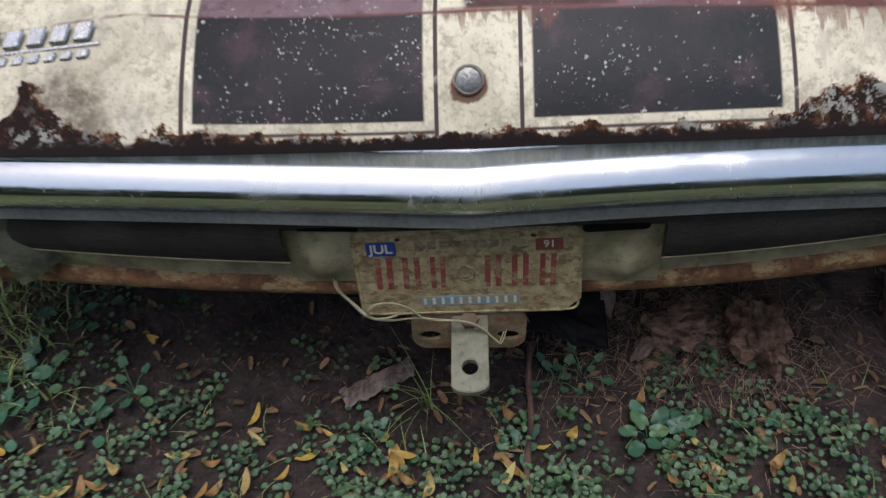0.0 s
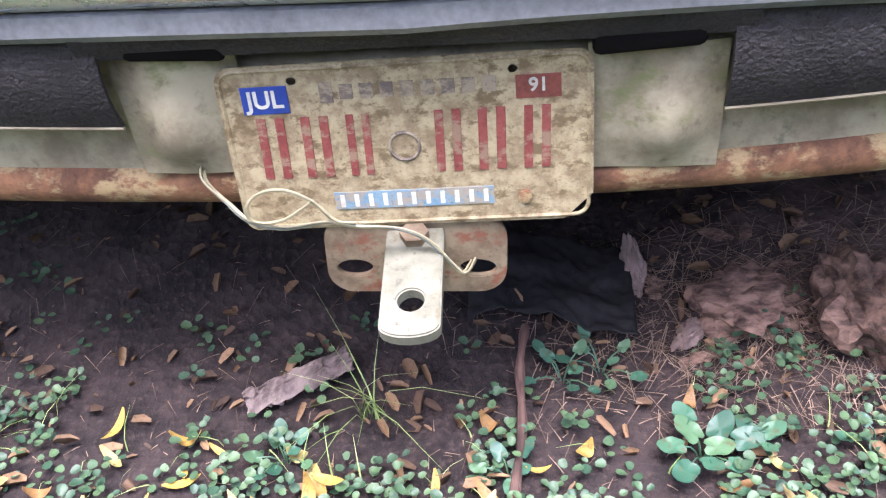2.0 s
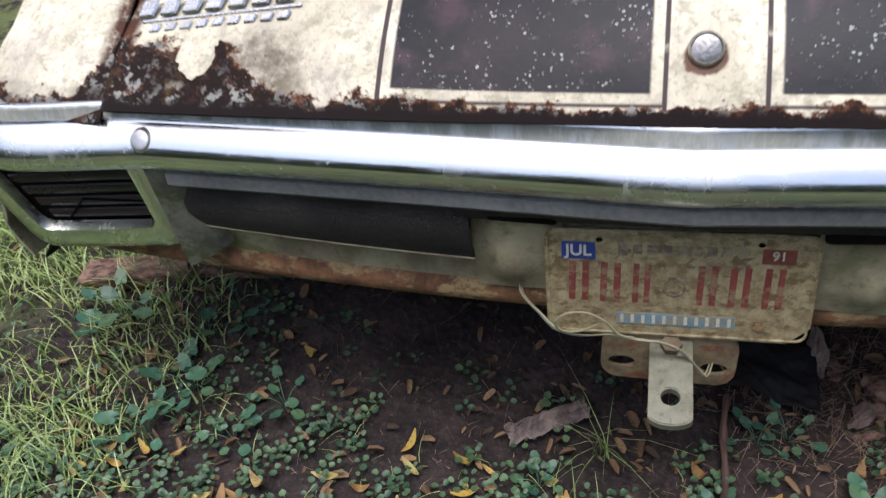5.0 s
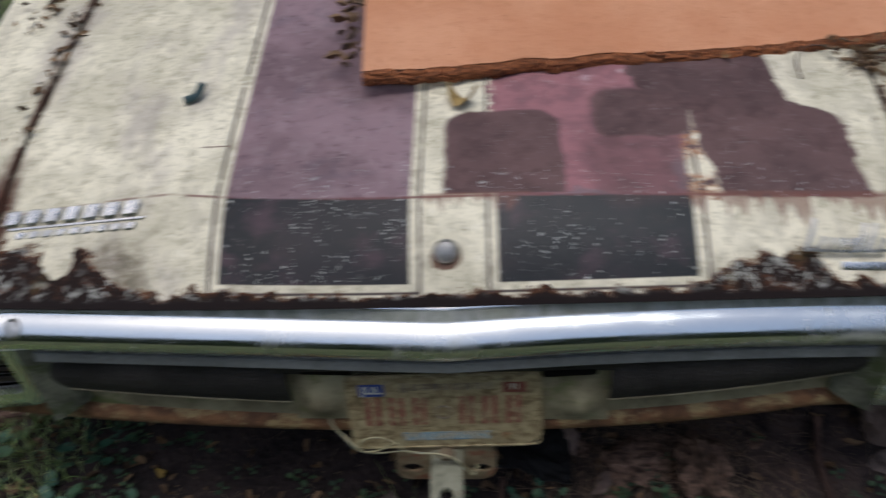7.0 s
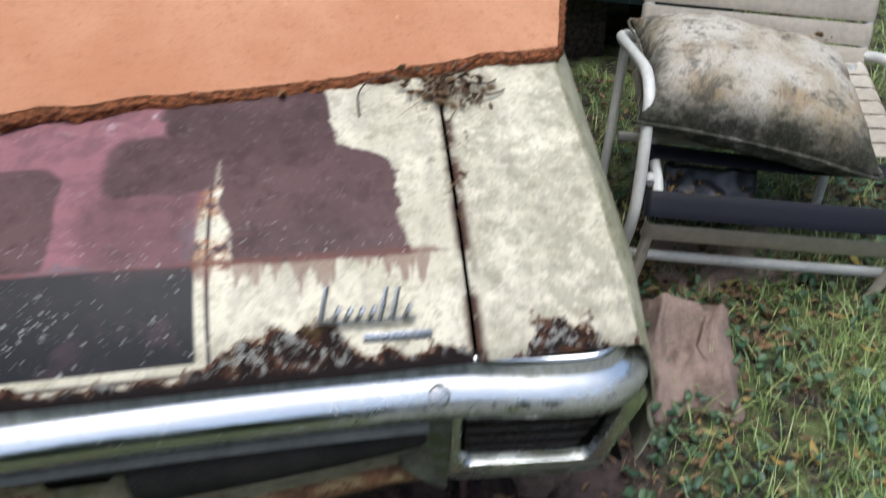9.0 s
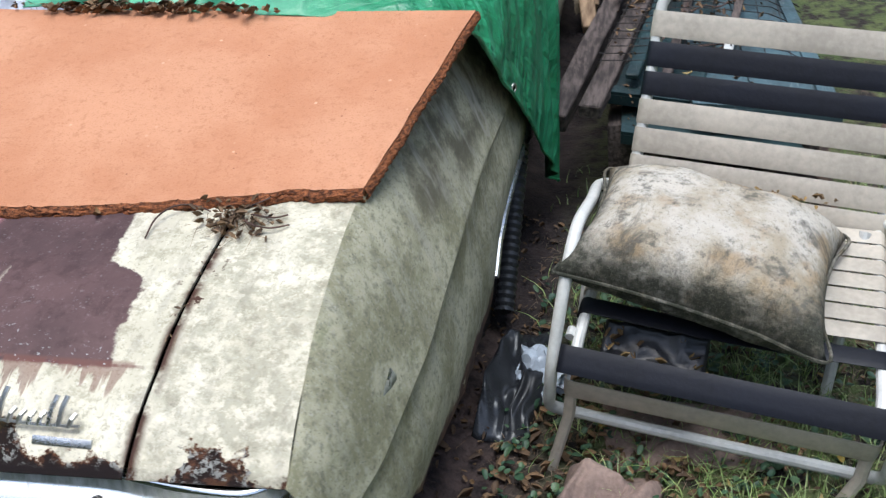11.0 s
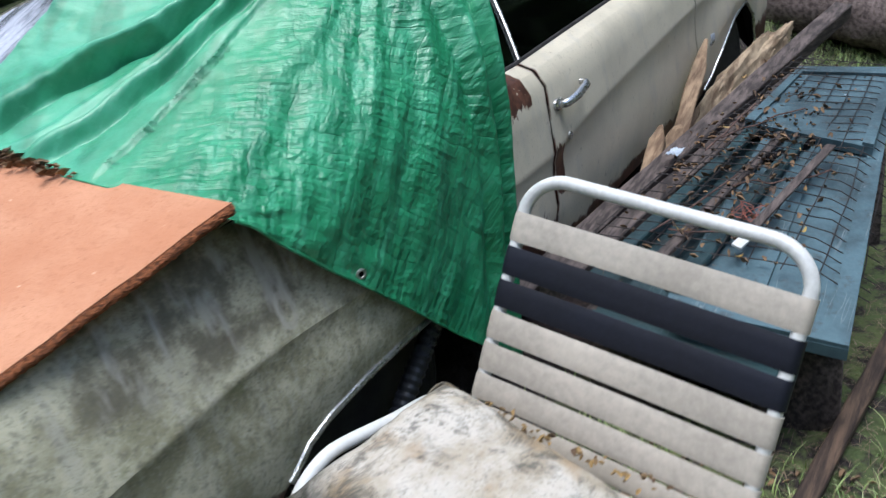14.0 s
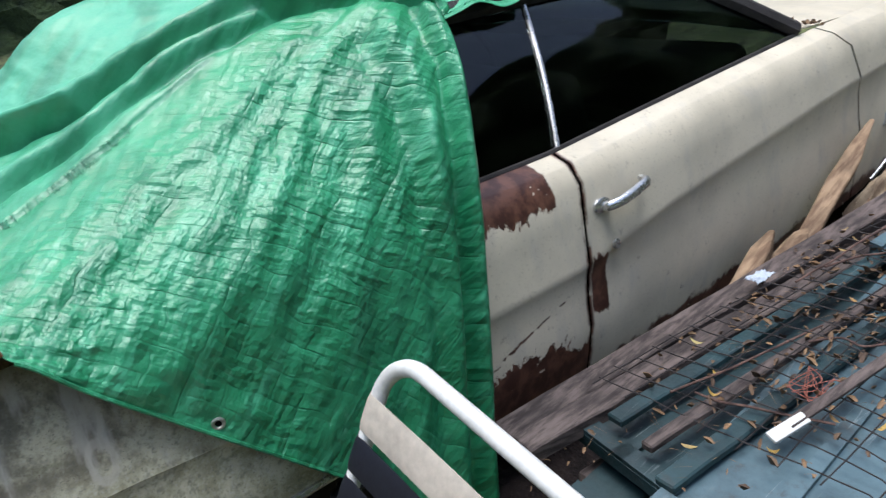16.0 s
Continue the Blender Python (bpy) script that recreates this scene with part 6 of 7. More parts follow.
def cushion():
    bm = bmesh.new()
    n = 44
    sides = []
    for sgn in (1, -1):
        grid = []
        for i in range(n + 1):
            row = []
            for j in range(n + 1):
                u, v = 2 * i / n - 1, 2 * j / n - 1
                pinch = 1 - 0.10 * (1 - abs(u) ** 2.2) * abs(v) ** 3
                pinv = 1 - 0.10 * (1 - abs(v) ** 2.2) * abs(u) ** 3
                x, y = 0.272 * u * pinv, 0.212 * v * pinch
                h = max(0.0, (1 - abs(u) ** 3.0) * (1 - abs(v) ** 3.0)) ** 0.50
                p = Vector((x * 9, y * 9, sgn))
                wr = 0.008 * noise.noise(p) + 0.004 * noise.noise(p * 2.7) + 0.010 * noise.noise(Vector((math.atan2(v, u) * 3.2, 1, sgn))) * (abs(u) + abs(v)) * 0.5
                z = sgn * h * (0.122 if sgn > 0 else 0.075) + wr * min(1, h * 2)
                row.append(bm.verts.new((x, y, z)))
            grid.append(row)
        for i in range(n):
            for j in range(n):
                f = (grid[i][j], grid[i + 1][j], grid[i + 1][j + 1], grid[i][j + 1])
                bm.faces.new(f if sgn > 0 else f[::-1])
    bmesh.ops.remove_doubles(bm, verts=bm.verts, dist=0.0008)
    return bm


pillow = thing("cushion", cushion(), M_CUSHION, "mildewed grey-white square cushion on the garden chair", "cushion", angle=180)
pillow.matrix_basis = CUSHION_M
seam = [Vector((0.272 * u, 0.212 * v, 0)) for u, v in ((-1, -1), (-0.5, -0.93), (0, -0.9), (0.5, -0.93), (1, -1), (0.93, -0.5), (0.9, 0), (0.93, 0.5), (1, 1), (0.5, 0.93), (0, 0.9), (-0.5, 0.93), (-1, 1), (-0.93, 0.5), (-0.9, 0), (-0.93, -0.5), (-1, -1))]
part("piping", tube(smooth_line(seam, 90), 0.004, 6, ends=False), M_CUSHION, pillow, "dirty piped seam")

# ---------------------------------------------------------------- pile of panels, mesh and timber
def pile_z(x, y):
    return 0.245 + 0.145 * (y - 1.97) + 0.12 * (1.885 - x)


def panel(name, corners, mat, label, frames=(), lift=0.0):
    """A flat door-like panel through four corners (x, y), lying on the pile, with raised frames in the units of its sides."""
    c = [Vector((x, y, pile_z(x, y) + lift)) for x, y in corners]

    def at(u, v):
        return c[0].lerp(c[1], u).lerp(c[3].lerp(c[2], u), v)
    ob = thing(name, sheet(at, span(0, 1, 6), span(0, 1, 10), 0.032), mat, label, "panel", "stacked panels")
    for u0, v0, u1, v1 in frames:
        def strip(u, v, u0=u0, v0=v0, u1=u1, v1=v1):
            p = at(u0 + (u1 - u0) * u, v0 + (v1 - v0) * v)
            return p + Vector((0, 0, 0.012))
        part("moulding", sheet(strip, span(0, 1, 3), span(0, 1, 6), 0.011), mat, ob)
    return ob


panel("painted_panel", [(1.455, 1.91), (1.89, 1.93), (1.76, 3.45), (1.43, 3.50)], M_PANEL, "grey-blue painted wooden panel with worn edges", ((0.0, 0.0, 1.0, 0.03), (0.88, 0.03, 1.0, 1.0), (0.0, 0.03, 0.07, 1.0), (0.42, 0.03, 0.50, 1.0)), 0.03)
panel("painted_panel", [(1.14, 2.02), (1.50, 1.98), (1.60, 3.42), (1.38, 3.45)], M_PANELDARK, "dark teal painted panel covered with leaves", ((0.0, 0.0, 0.14, 1.0), (0.80, 0.0, 1.0, 1.0), (0.42, 0.0, 0.52, 1.0), (0.14, 0.0, 0.8, 0.03)), -0.004)
panel("painted_panel", [(1.37, 2.95), (1.78, 2.90), (1.75, 3.56), (1.43, 3.46)], M_PANEL, "pale grey-blue painted panel at the back of the pile", ((0.0, 0.9, 1.0, 1.0), (0.0, 0.0, 0.08, 0.9), (0.92, 0.0, 1.0, 0.9)), 0.070)
panel("painted_panel", [(1.24, 1.90), (1.78, 1.84), (1.74, 2.9), (1.22, 2.95)], M_PANELDARK, "dark teal panel at the bottom of the pile", ((0.0, 0.0, 1.0, 0.05),), -0.075)
for k, (x, y, h) in enumerate(((1.30, 2.15, 0.20), (1.72, 2.2, 0.16), (1.25, 3.3, 0.3), (1.6, 3.3, 0.3), (1.42, 3.3, 0.35))):
    g = ground_height(x, y) - 0.03
    thing("support_block", box(0.22, 0.30, max(0.06, pile_z(x, y) - 0.11 - g), 0.01, pose(x, y, g, 0, 0, 12 * k)), M_OLDWOOD, "rough dark timber block under the panels", "timber", "blocks under the pile")


mesh_sheet = empty("wire_mesh", "rusted wire mesh sheet lying over the panels", "wire mesh")


def mesh_at(s, t):
    x = 1.17 + 0.69 * s + t * (0.24 - 0.32 * s)
    y = 2.12 + 1.42 * t + 0.06 * s
    bend = 0.05 * max(0, s - 0.85) / 0.15
    return Vector((x, y, pile_z(x, y) + 0.062 + 0.02 * noise.noise((x * 3, y * 3, 0)) + 0.018 * t - bend))


for k in range(27):
    t = k / 26
    part("wire", tube([mesh_at(s, t) + Vector((0, 0.012 * noise.noise((s * 5, k, 1)), 0)) for s in span(-0.03 * random.random(), 1.0 + 0.06 * random.random(), 12)], 0.0018, 5), M_MESH, mesh_sheet)
for k in range(9):
    s = k / 8
    part("wire", tube([mesh_at(s, t) + Vector((0.012 * noise.noise((t * 5, k, 7)), 0, 0)) for t in span(-0.02, 1.02, 16)], 0.0018, 5), M_MESH, mesh_sheet)


def timber(name, a, b, w, h, mat, label, roll=0.0, tip=False, group=""):
    """A sawn, weathered length of wood from a to b."""
    a, b = Vector(a), Vector(b)
    d = b - a
    bm = box(w, h, d.length, 0.004, None, 1, None, 0.0, 14)
    for v in bm.verts:
        k = v.co.z / d.length
        v.co += noise.noise_vector(v.co * 6 + a) * 0.006
        if tip and k > 0.72:
            f = (1 - k) / 0.28
            v.co.x, v.co.y = v.co.x * (0.25 + 0.75 * f), v.co.y * (0.3 + 0.7 * f)
    bm.transform(Matrix.Translation(a) @ d.to_track_quat("Z", "Y").to_matrix().to_4x4() @ pose(0, 0, 0, 0, 0, roll))
    return thing(name, bm, mat, label, "timber", group)


timber("beam", (1.03, 1.92, 0.275), (1.45, 4.15, 0.690), 0.075, 0.065, M_OLDWOOD, "long weathered dark beam propped on the pile beside the car", 8)
timber("beam", (1.145, 1.88, 0.322), (1.44, 3.55, 0.560), 0.070, 0.045, M_OLDWOOD, "grey weathered beam under the wire mesh", 4)
timber("stake", (1.065, 3.10, 0.33), (0.998, 3.71, 0.655), 0.060, 0.045, M_PALEWOOD, "pale split pine stake leaning on the door", 20, True, "broken stakes")
timber("stake", (1.09, 2.75, 0.33), (1.043, 3.036, 0.468), 0.060, 0.040, M_PALEWOOD, "short broken pale stake", 0, True, "broken stakes")
timber("stake", (1.06, 3.0, 0.36), (1.05, 3.22, 0.42), 0.05, 0.045, M_PALEWOOD, "splintered yellowish wood scrap", 40, True, "broken stakes")


def log(a, b, r, label, bumps=0.18):
    a, b = Vector(a), Vector(b)
    n = 34
    pts = [a.lerp(b, k / (n - 1)) + noise.noise_vector(Vector((k * 0.2, 3, 1))) * r * 0.25 for k in range(n)]
    bm = tube(pts, [r * (1 + 0.12 * noise.noise((k * 0.4, 0, 0))) for k in range(n)], 22)
    for v in bm.verts:
        v.co += noise.noise_vector(v.co * 22) * r * bumps * 0.5 + noise.noise_vector(v.co * 60) * r * bumps * 0.3
    return thing("log", bm, M_BARK, label, "log")


log((0.55, 6.15, 0.50), (2.5, 4.55, 0.46), 0.215, "grey-brown fallen log with flaking bark")
trunk = bmesh.new()
bmesh.ops.create_icosphere(trunk, subdivisions=5, radius=1.0)
for v in trunk.verts:
    p = v.co.copy()
    k = 1 + 0.22 * noise.noise(p * 1.7 + Vector((4, 0, 0))) + 0.12 * noise.noise(p * 5) + 0.05 * noise.noise(p * 14) - 0.22 * max(0.0, noise.noise(p * 3.1 + Vector((0, 9, 0))) - 0.2)
    v.co = Vector((p.x * 0.115 * (1 - 0.25 * p.z), p.y * 0.065, p.z * 0.42)) * k
trunk.transform(Matrix.Translation((1.075, 3.93, 0.40)) @ Vector((0.20, 0.70, 0.36)).to_track_quat("Z", "X").to_matrix().to_4x4())
thing("wood_slab", trunk, M_DECAY, "broken pale trunk of rotten wood leaning beside the car", "log")

for a, b, c in (((1.20, 2.64), (1.22, 2.68), 0.018), ((1.55, 3.27), (1.59, 3.33), 0.030)):
    bm = sheet(lambda u, v: (a[0] + (b[0] - a[0]) * 2 * u, a[1] + (b[1] - a[1]) * 2 * v, pile_z(a[0], a[1]) + 0.062 + c * (0.6 * noise.noise((u * 4, v * 4, a[1])) + 0.3 * noise.noise((u * 11, v * 11, 2)))), span(0, 1, 20), span(0, 1, 20), 0.0008)
    thing("plastic_scrap", bm, M_FILM, "crumpled pale blue plastic scrap on the pile", "plastic scrap", "plastic scraps", angle=180)
flat_bar = thing("metal_bar", box(0.028, 0.62, 0.008, 0.002, pose(1.62, 2.52, pile_z(1.62, 2.52) + 0.085, 8, 4, -9)), M_OLDWOOD, "flat dark bar with a bent pale end on the mesh", "bar")
part("bent_end", box(0.030, 0.10, 0.010, 0.004, pose(1.572, 2.215, pile_z(1.57, 2.22) + 0.078, 8, 20, -9)), M_CHAIRWHITE, flat_bar, "white bent end")
rs = random.Random(8)
for k in range(3):
    pts = [(1.55 + rs.uniform(-0.05, 0.05), 2.36 + rs.uniform(-0.06, 0.06), 0) for _ in range(9)]
    pts = [(x, y, pile_z(x, y) + 0.075 + 0.008 * rs.random()) for x, y, _ in pts]
    thing("orange_string", tube(smooth_line(pts, 60), 0.0010, 5), M_STRING, "tangled faded orange string on the mesh", "string", "orange strings")
for k in range(5):
    x0, y0 = rs.uniform(1.3, 1.5), rs.uniform(2.05, 2.9)
    pts = [(x0 + 0.09 * i * math.cos(k * 0.3 + 0.2) * 0.6, y0 + 0.09 * i * math.sin(k * 0.3 + 0.2) + 0.02 * rs.uniform(-1, 1)) for i in range(6)]
    thing("twig", tube(smooth_line([(x, y, pile_z(x, y) + 0.074 + 0.01 * rs.random()) for x, y in pts], 30), 0.0028, 6), M_STICK, "thin dark twig lying on the wire mesh", "twig", "twigs on the pile")
timber("plank", (1.83, 1.45, ground_height(1.83, 1.45) + 0.035), (1.93, 2.75, ground_height(1.93, 2.75) + 0.06), 0.050, 0.028, M_PLANK, "weathered brown plank lying on the grass beside the pile", 4)
timber("plank", (2.02, 1.25, ground_height(2.02, 1.25) + 0.025), (2.16, 2.55, ground_height(2.16, 2.55) + 0.03), 0.045, 0.022, M_PLANK, "dark weathered plank lying on the grass beside the pile", 2)

# loose slats on the panels, with dark gaps between
def slat(x0, y0, x1, y1, w, mat, label):
    timber("slat", (x0, y0, pile_z(x0, y0) + 0.045), (x1, y1, pile_z(x1, y1) + 0.055), w, 0.020, mat, label, 0, False, "loose slats")


slat(1.27, 2.04, 1.47, 3.42, 0.045, M_PANELDARK, "dark teal painted slat with peeling edges")
slat(1.37, 2.02, 1.56, 3.40, 0.032, M_OLDWOOD, "grey weathered slat with leaves on it")
slat(1.46, 1.96, 1.61, 3.42, 0.050, M_PANELDARK, "dark teal painted slat with peeling edges")
slat(1.33, 3.00, 1.72, 3.50, 0.040, M_OLDWOOD, "dark slat lying across the panels")
# this one only draws the shade of a gap, as a black strip
slat(1.50, 2.75, 1.76, 3.30, 0.036, M_HOLLOWSHADE, "near-black slat standing in for a dark gap across the panels")

# ---------------------------------------------------------------- unseen trees that shape the light
def unseen_tree_ring():
    """An added, unseen ring of dark foliage far off; cuts low sky and reflections."""
    verts, faces = [], []
    cols, rows = 150, 22
    for i in range(cols):
        a = 2 * math.pi * i / cols
        top = 7.6 + 2.5 * noise.noise((math.cos(a) * 3, math.sin(a) * 3, 2)) + 1.2 * noise.noise((math.cos(a) * 11, math.sin(a) * 11, 5))
        # higher past the car's nose, so the side windows mirror less sky
        top += 6.5 * max(0.0, math.sin(a)) - 0.6 * max(0.0, -math.sin(a))
        for j in range(rows):
            k = j / (rows - 1)
            r = 12.5 + 1.2 * noise.noise((math.cos(a) * 8, math.sin(a) * 8, k * 6)) + 1.2 * noise.noise((math.cos(a) * 22, math.sin(a) * 22, k * 14)) + 2.5 * k * k
            verts.append((r * math.cos(a), r * math.sin(a) + 1.5, -0.6 + (top + 0.6) * k))
    for i in range(cols):
        for j in range(rows - 1):
            p, q = i * rows + j, ((i + 1) % cols) * rows + j
            faces.append((p, q, q + 1, p + 1))
    me = bpy.data.meshes.new("backdrop")
    me.from_pydata(verts, [], faces)
    n = Nodes("far_foliage")
    clump = n.noise(1.4, 6, 0.7)
    me.materials.append(n.out(n.mix(n.step(clump, 0.35, 0.65), (0.012, 0.025, 0.008), (0.06, 0.095, 0.03)), 0.9, 0.0, clump, 0.3))
    tagged(new("backdrop", me), "unseen dark belt of trees, added to block low sky light", "trees", kind="structure")


unseen_tree_ring()


# ---------------------------------------------------------------- plants and litter
def in_ivy(x, y):
    """How thick the creeping plants stand at a place, 0 to 1."""
    k = 1 - ease(y, -0.22, 0.06)
    k = max(k, 0.6 * (1 - ease(abs(x + 0.62), 0.05, 0.3)) * (1 - ease(y, 0.05, 0.3)))
    k = max(k, 0.5 * (1 - ease(math.hypot(x - 0.33, y + 0.02), 0.05, 0.2)))
    k = max(k, 0.09 * (1 - ease(y, 0.02, 0.22)))
    patch = 0.42 + 1.3 * noise.noise((x * 7, y * 7, 0)) + 0.9 * noise.noise((x * 19, y * 19, 3))
    return k * max(0.0, patch)


class Heap:
    """Collects many small faces for one stuff mesh."""

    def __init__(self):
        self.v, self.f = [], []

    def leaf(self, p, size, yaw, tilt, wide=0.75, cup=0.15, lobes=8):
        m = Matrix.Translation(p) @ Euler((tilt, random.uniform(-0.4, 0.4), yaw)).to_matrix().to_4x4()
        b = len(self.v)
        self.v.append(m @ Vector((0, 0.5 * size, -cup * size * 0.4)))
        for k in range(lobes):
            a = 2 * math.pi * k / lobes + math.pi / lobes
            r = 0.5 * size * (1 + 0.08 * math.cos(3 * a))
            self.v.append(m @ Vector((r * math.sin(a) * wide, 0.5 * size - r * math.cos(a), cup * size * abs(math.sin(a)))))
        for k in range(lobes):
            self.f.append((b, b + 1 + k, b + 1 + (k + 1) % lobes))

    def blade(self, p, h, yaw, lean, w):
        d = Vector((math.cos(yaw), math.sin(yaw), 0))
        s = Vector((-d.y, d.x, 0)) * w
        b = len(self.v)
        for k in range(4):
            f = k / 3
            c = Vector(p) + d * (lean * h * f * f) + Vector((0, 0, h * (f - 0.35 * lean * f * f)))
            self.v += [c - s * (1 - 0.9 * f), c + s * (1 - 0.9 * f)]
        for k in range(3):
            self.f.append((b + 2 * k, b + 2 * k + 1, b + 2 * k + 3, b + 2 * k + 2))

    def put(self, name, mat, label, category):
        me = bpy.data.meshes.new(name)
        me.from_pydata([tuple(v) for v in self.v], [], self.f)
        me.polygons.foreach_set("use_smooth", [True] * len(self.f))
        me.materials.append(mat)
        return tagged(new(name, me), label, category, kind="stuff")


rng = random.Random(4)
ivy = Heap()
random.seed(11)
tries = 0
while tries < 11500:
    tries += 1
    x, y = rng.uniform(-1.25, 0.95), rng.uniform(-0.62, 0.32)
    if rng.random() > in_ivy(x, y):
        continue
    base = Vector((x, y, ground_height(x, y)))
    h = rng.uniform(0.006, 0.028)
    turn = rng.uniform(0, 6.3)
    for k in range(3):
        a = turn + k * 2.1 + rng.uniform(-0.3, 0.3)
        ivy.leaf(base + Vector((0.004 * math.sin(-a), 0.004 * math.cos(a), h + rng.uniform(-0.003, 0.004))), rng.uniform(0.007, 0.015), a, rng.uniform(-0.15, 0.45), 0.85)
for _ in range(2600):
    x, y = rng.uniform(1.0, 2.1), rng.uniform(-0.45, 1.5)
    if rng.random() > 0.5 + 0.9 * noise.noise((x * 5, y * 5, 9)):
        continue
    for k in range(2):
        ivy.leaf(Vector((x, y, ground_height(x, y) + rng.uniform(0.006, 0.04))), rng.uniform(0.010, 0.028), rng.uniform(0, 6.3), rng.uniform(-0.2, 0.6), rng.uniform(0.45, 0.9))
ivy.put("ground_ivy", M_LEAFGREEN, "small clover-like creeping plants with round green leaves", "ground plants")

grass = Heap()
for _ in range(110000):
    r = rng.random()
    if r < 0.62:
        x, y = rng.uniform(0.98, 2.9), rng.uniform(-0.9, 2.3)
        keep = ease(x, 0.98, 1.2) * (0.25 + 0.75 * ease(x - 0.25 * (y - 0.2), 1.15, 1.5)) * (1 - ease(x, 1.9, 2.9)) * ease(y, -0.9, -0.3)
        if x > 1.6 and y > 0.7:
            keep *= 0.35
        if 1.15 < x < 1.95 and y > 1.9:
            continue
    elif r < 0.82:
        x, y = rng.uniform(-2.0, -0.55), rng.uniform(-0.6, 1.3)
        keep = 1.3 * ease(-x + 0.15 * min(1, max(0, y)), 0.70, 0.98) * (1 - ease(-x, 1.2, 2.0)) * (1 - ease(y, 0.9, 1.6))
    else:
        x, y = rng.uniform(0.2, 2.6), rng.uniform(4.0, 7.5)
        keep = 1.0 if x > 1.15 or y > 4.6 else 0.3
    keep *= max(0.1, 0.62 + 0.9 * noise.noise((x * 4, y * 4, 1)))
    if rng.random() > keep:
        continue
    grass.blade((x, y, ground_height(x, y) - 0.004), rng.uniform(0.025, 0.085), rng.uniform(0, 6.3), rng.uniform(0.3, 1.1), rng.uniform(0.0013, 0.0032))
for _ in range(16):
    a = rng.uniform(0, 6.3)
    grass.blade((-0.10 + rng.uniform(-0.012, 0.012), -0.01 + rng.uniform(-0.012, 0.012), ground_height(-0.1, -0.01)), rng.uniform(0.06, 0.15), a, rng.uniform(0.6, 1.3), 0.0012)
for _ in range(260):
    x, y = rng.uniform(-0.9, 0.9), rng.uniform(-0.55, 0.02)
    grass.blade((x, y, ground_height(x, y)), rng.uniform(0.02, 0.06), rng.uniform(0, 6.3), rng.uniform(0.4, 1.2), 0.0012)
grass.put("grass", M_GRASS, "short patchy green lawn grass", "grass")

litter = Heap()
for _ in range(3800):
    r = rng.random()
    if r < 0.30:
        x, y = rng.uniform(-1.0, 0.9), rng.uniform(-0.6, 0.35)
    elif r < 0.85:
        x, y = rng.uniform(0.85, 2.0), rng.uniform(-0.4, 1.9)
    else:
        x, y = rng.uniform(-2.0, -0.8), rng.uniform(-0.5, 1.0)
    litter.leaf(Vector((x, y, ground_height(x, y) + rng.uniform(0.002, 0.012))), rng.uniform(0.008, 0.034), rng.uniform(0, 6.3), rng.uniform(-0.6, 0.6), rng.uniform(0.2, 0.55), rng.uniform(0.1, 0.4), 7)
litter.put("leaf_litter", M_BROWNLEAF, "dry brown leaf litter scattered on the soil", "leaf litter")

straw = Heap()
for _ in range(1900):
    x, y = rng.gauss(0.36, 0.15), rng.gauss(0.13, 0.09)
    p = Vector((x, y, ground_height(x, y) + rng.uniform(0.001, 0.016)))
    straw.blade(p, rng.uniform(0.002, 0.008), rng.uniform(0, 6.3), rng.uniform(6, 14), 0.0008)
for _ in range(800):
    x, y = rng.uniform(-0.6, 0.9), rng.uniform(-0.3, 0.3)
    straw.blade(Vector((x, y, ground_height(x, y) + 0.003)), 0.004, rng.uniform(0, 6.3), rng.uniform(6, 12), 0.0007)
for _ in range(2200):
    x, y = rng.uniform(1.72, 2.5), rng.uniform(0.9, 3.2)
    straw.blade(Vector((x, y, ground_height(x, y) + rng.uniform(0.0, 0.02))), rng.uniform(0.006, 0.03), rng.uniform(0, 6.3), rng.uniform(2, 7), 0.0011)
for _ in range(2600):
    x, y = rng.uniform(1.0, 2.1), rng.uniform(-0.4, 1.8)
    straw.blade(Vector((x, y, ground_height(x, y) + rng.uniform(0.0, 0.02))), rng.uniform(0.005, 0.02), rng.uniform(0, 6.3), rng.uniform(3, 8), 0.0010)
straw.put("dead_straw", leaf_stuff("dead_straw_tan", (0.10, 0.068, 0.048), (0.28, 0.20, 0.14), 0.9), "matted dead grass and rootlets", "straw")


# fallen leaves, each a thing of its own
def leaf_mesh(name, long, wide, curl, twist):
    bm = sheet(lambda u, v: ((v - 0.5) * wide * max(0.02, math.sin(math.pi * min(1, u * 0.93 + 0.05))) ** 0.8 * 2, (u - 0.5) * long, curl * (u - 0.5) ** 2 * long * 2 + 0.35 * abs(v - 0.5) * wide * math.cos(twist * u)), span(0, 1, 9), span(0, 1, 5), 0.0004)
    finish(bm, 60)
    me = bpy.data.meshes.new(name)
    bm.to_mesh(me)
    bm.free()
    return me


LEAVES = [leaf_mesh("fallen_leaf", *a) for a in ((0.060, 0.0085, 0.5, 1), (0.048, 0.010, 0.9, 3), (0.072, 0.0105, 0.3, 2), (0.040, 0.014, 1.2, 4))]
for me in LEAVES:
    me.materials.append(M_FALLEN)


def drop_leaf(x, y, z, turn, kind=None, size=1.0, tip=0.0, label="yellow fallen leaf lying on the ground", group="yellow fallen leaves"):
    ob = new("fallen_leaf", LEAVES[kind if kind is not None else rng.randrange(3)])
    ob.matrix_basis = pose(x, y, z, tip + rng.uniform(-12, 12), rng.uniform(-14, 14), turn) @ Matrix.Diagonal((size, size, size, 1))
    return tagged(ob, label, "leaf", group)


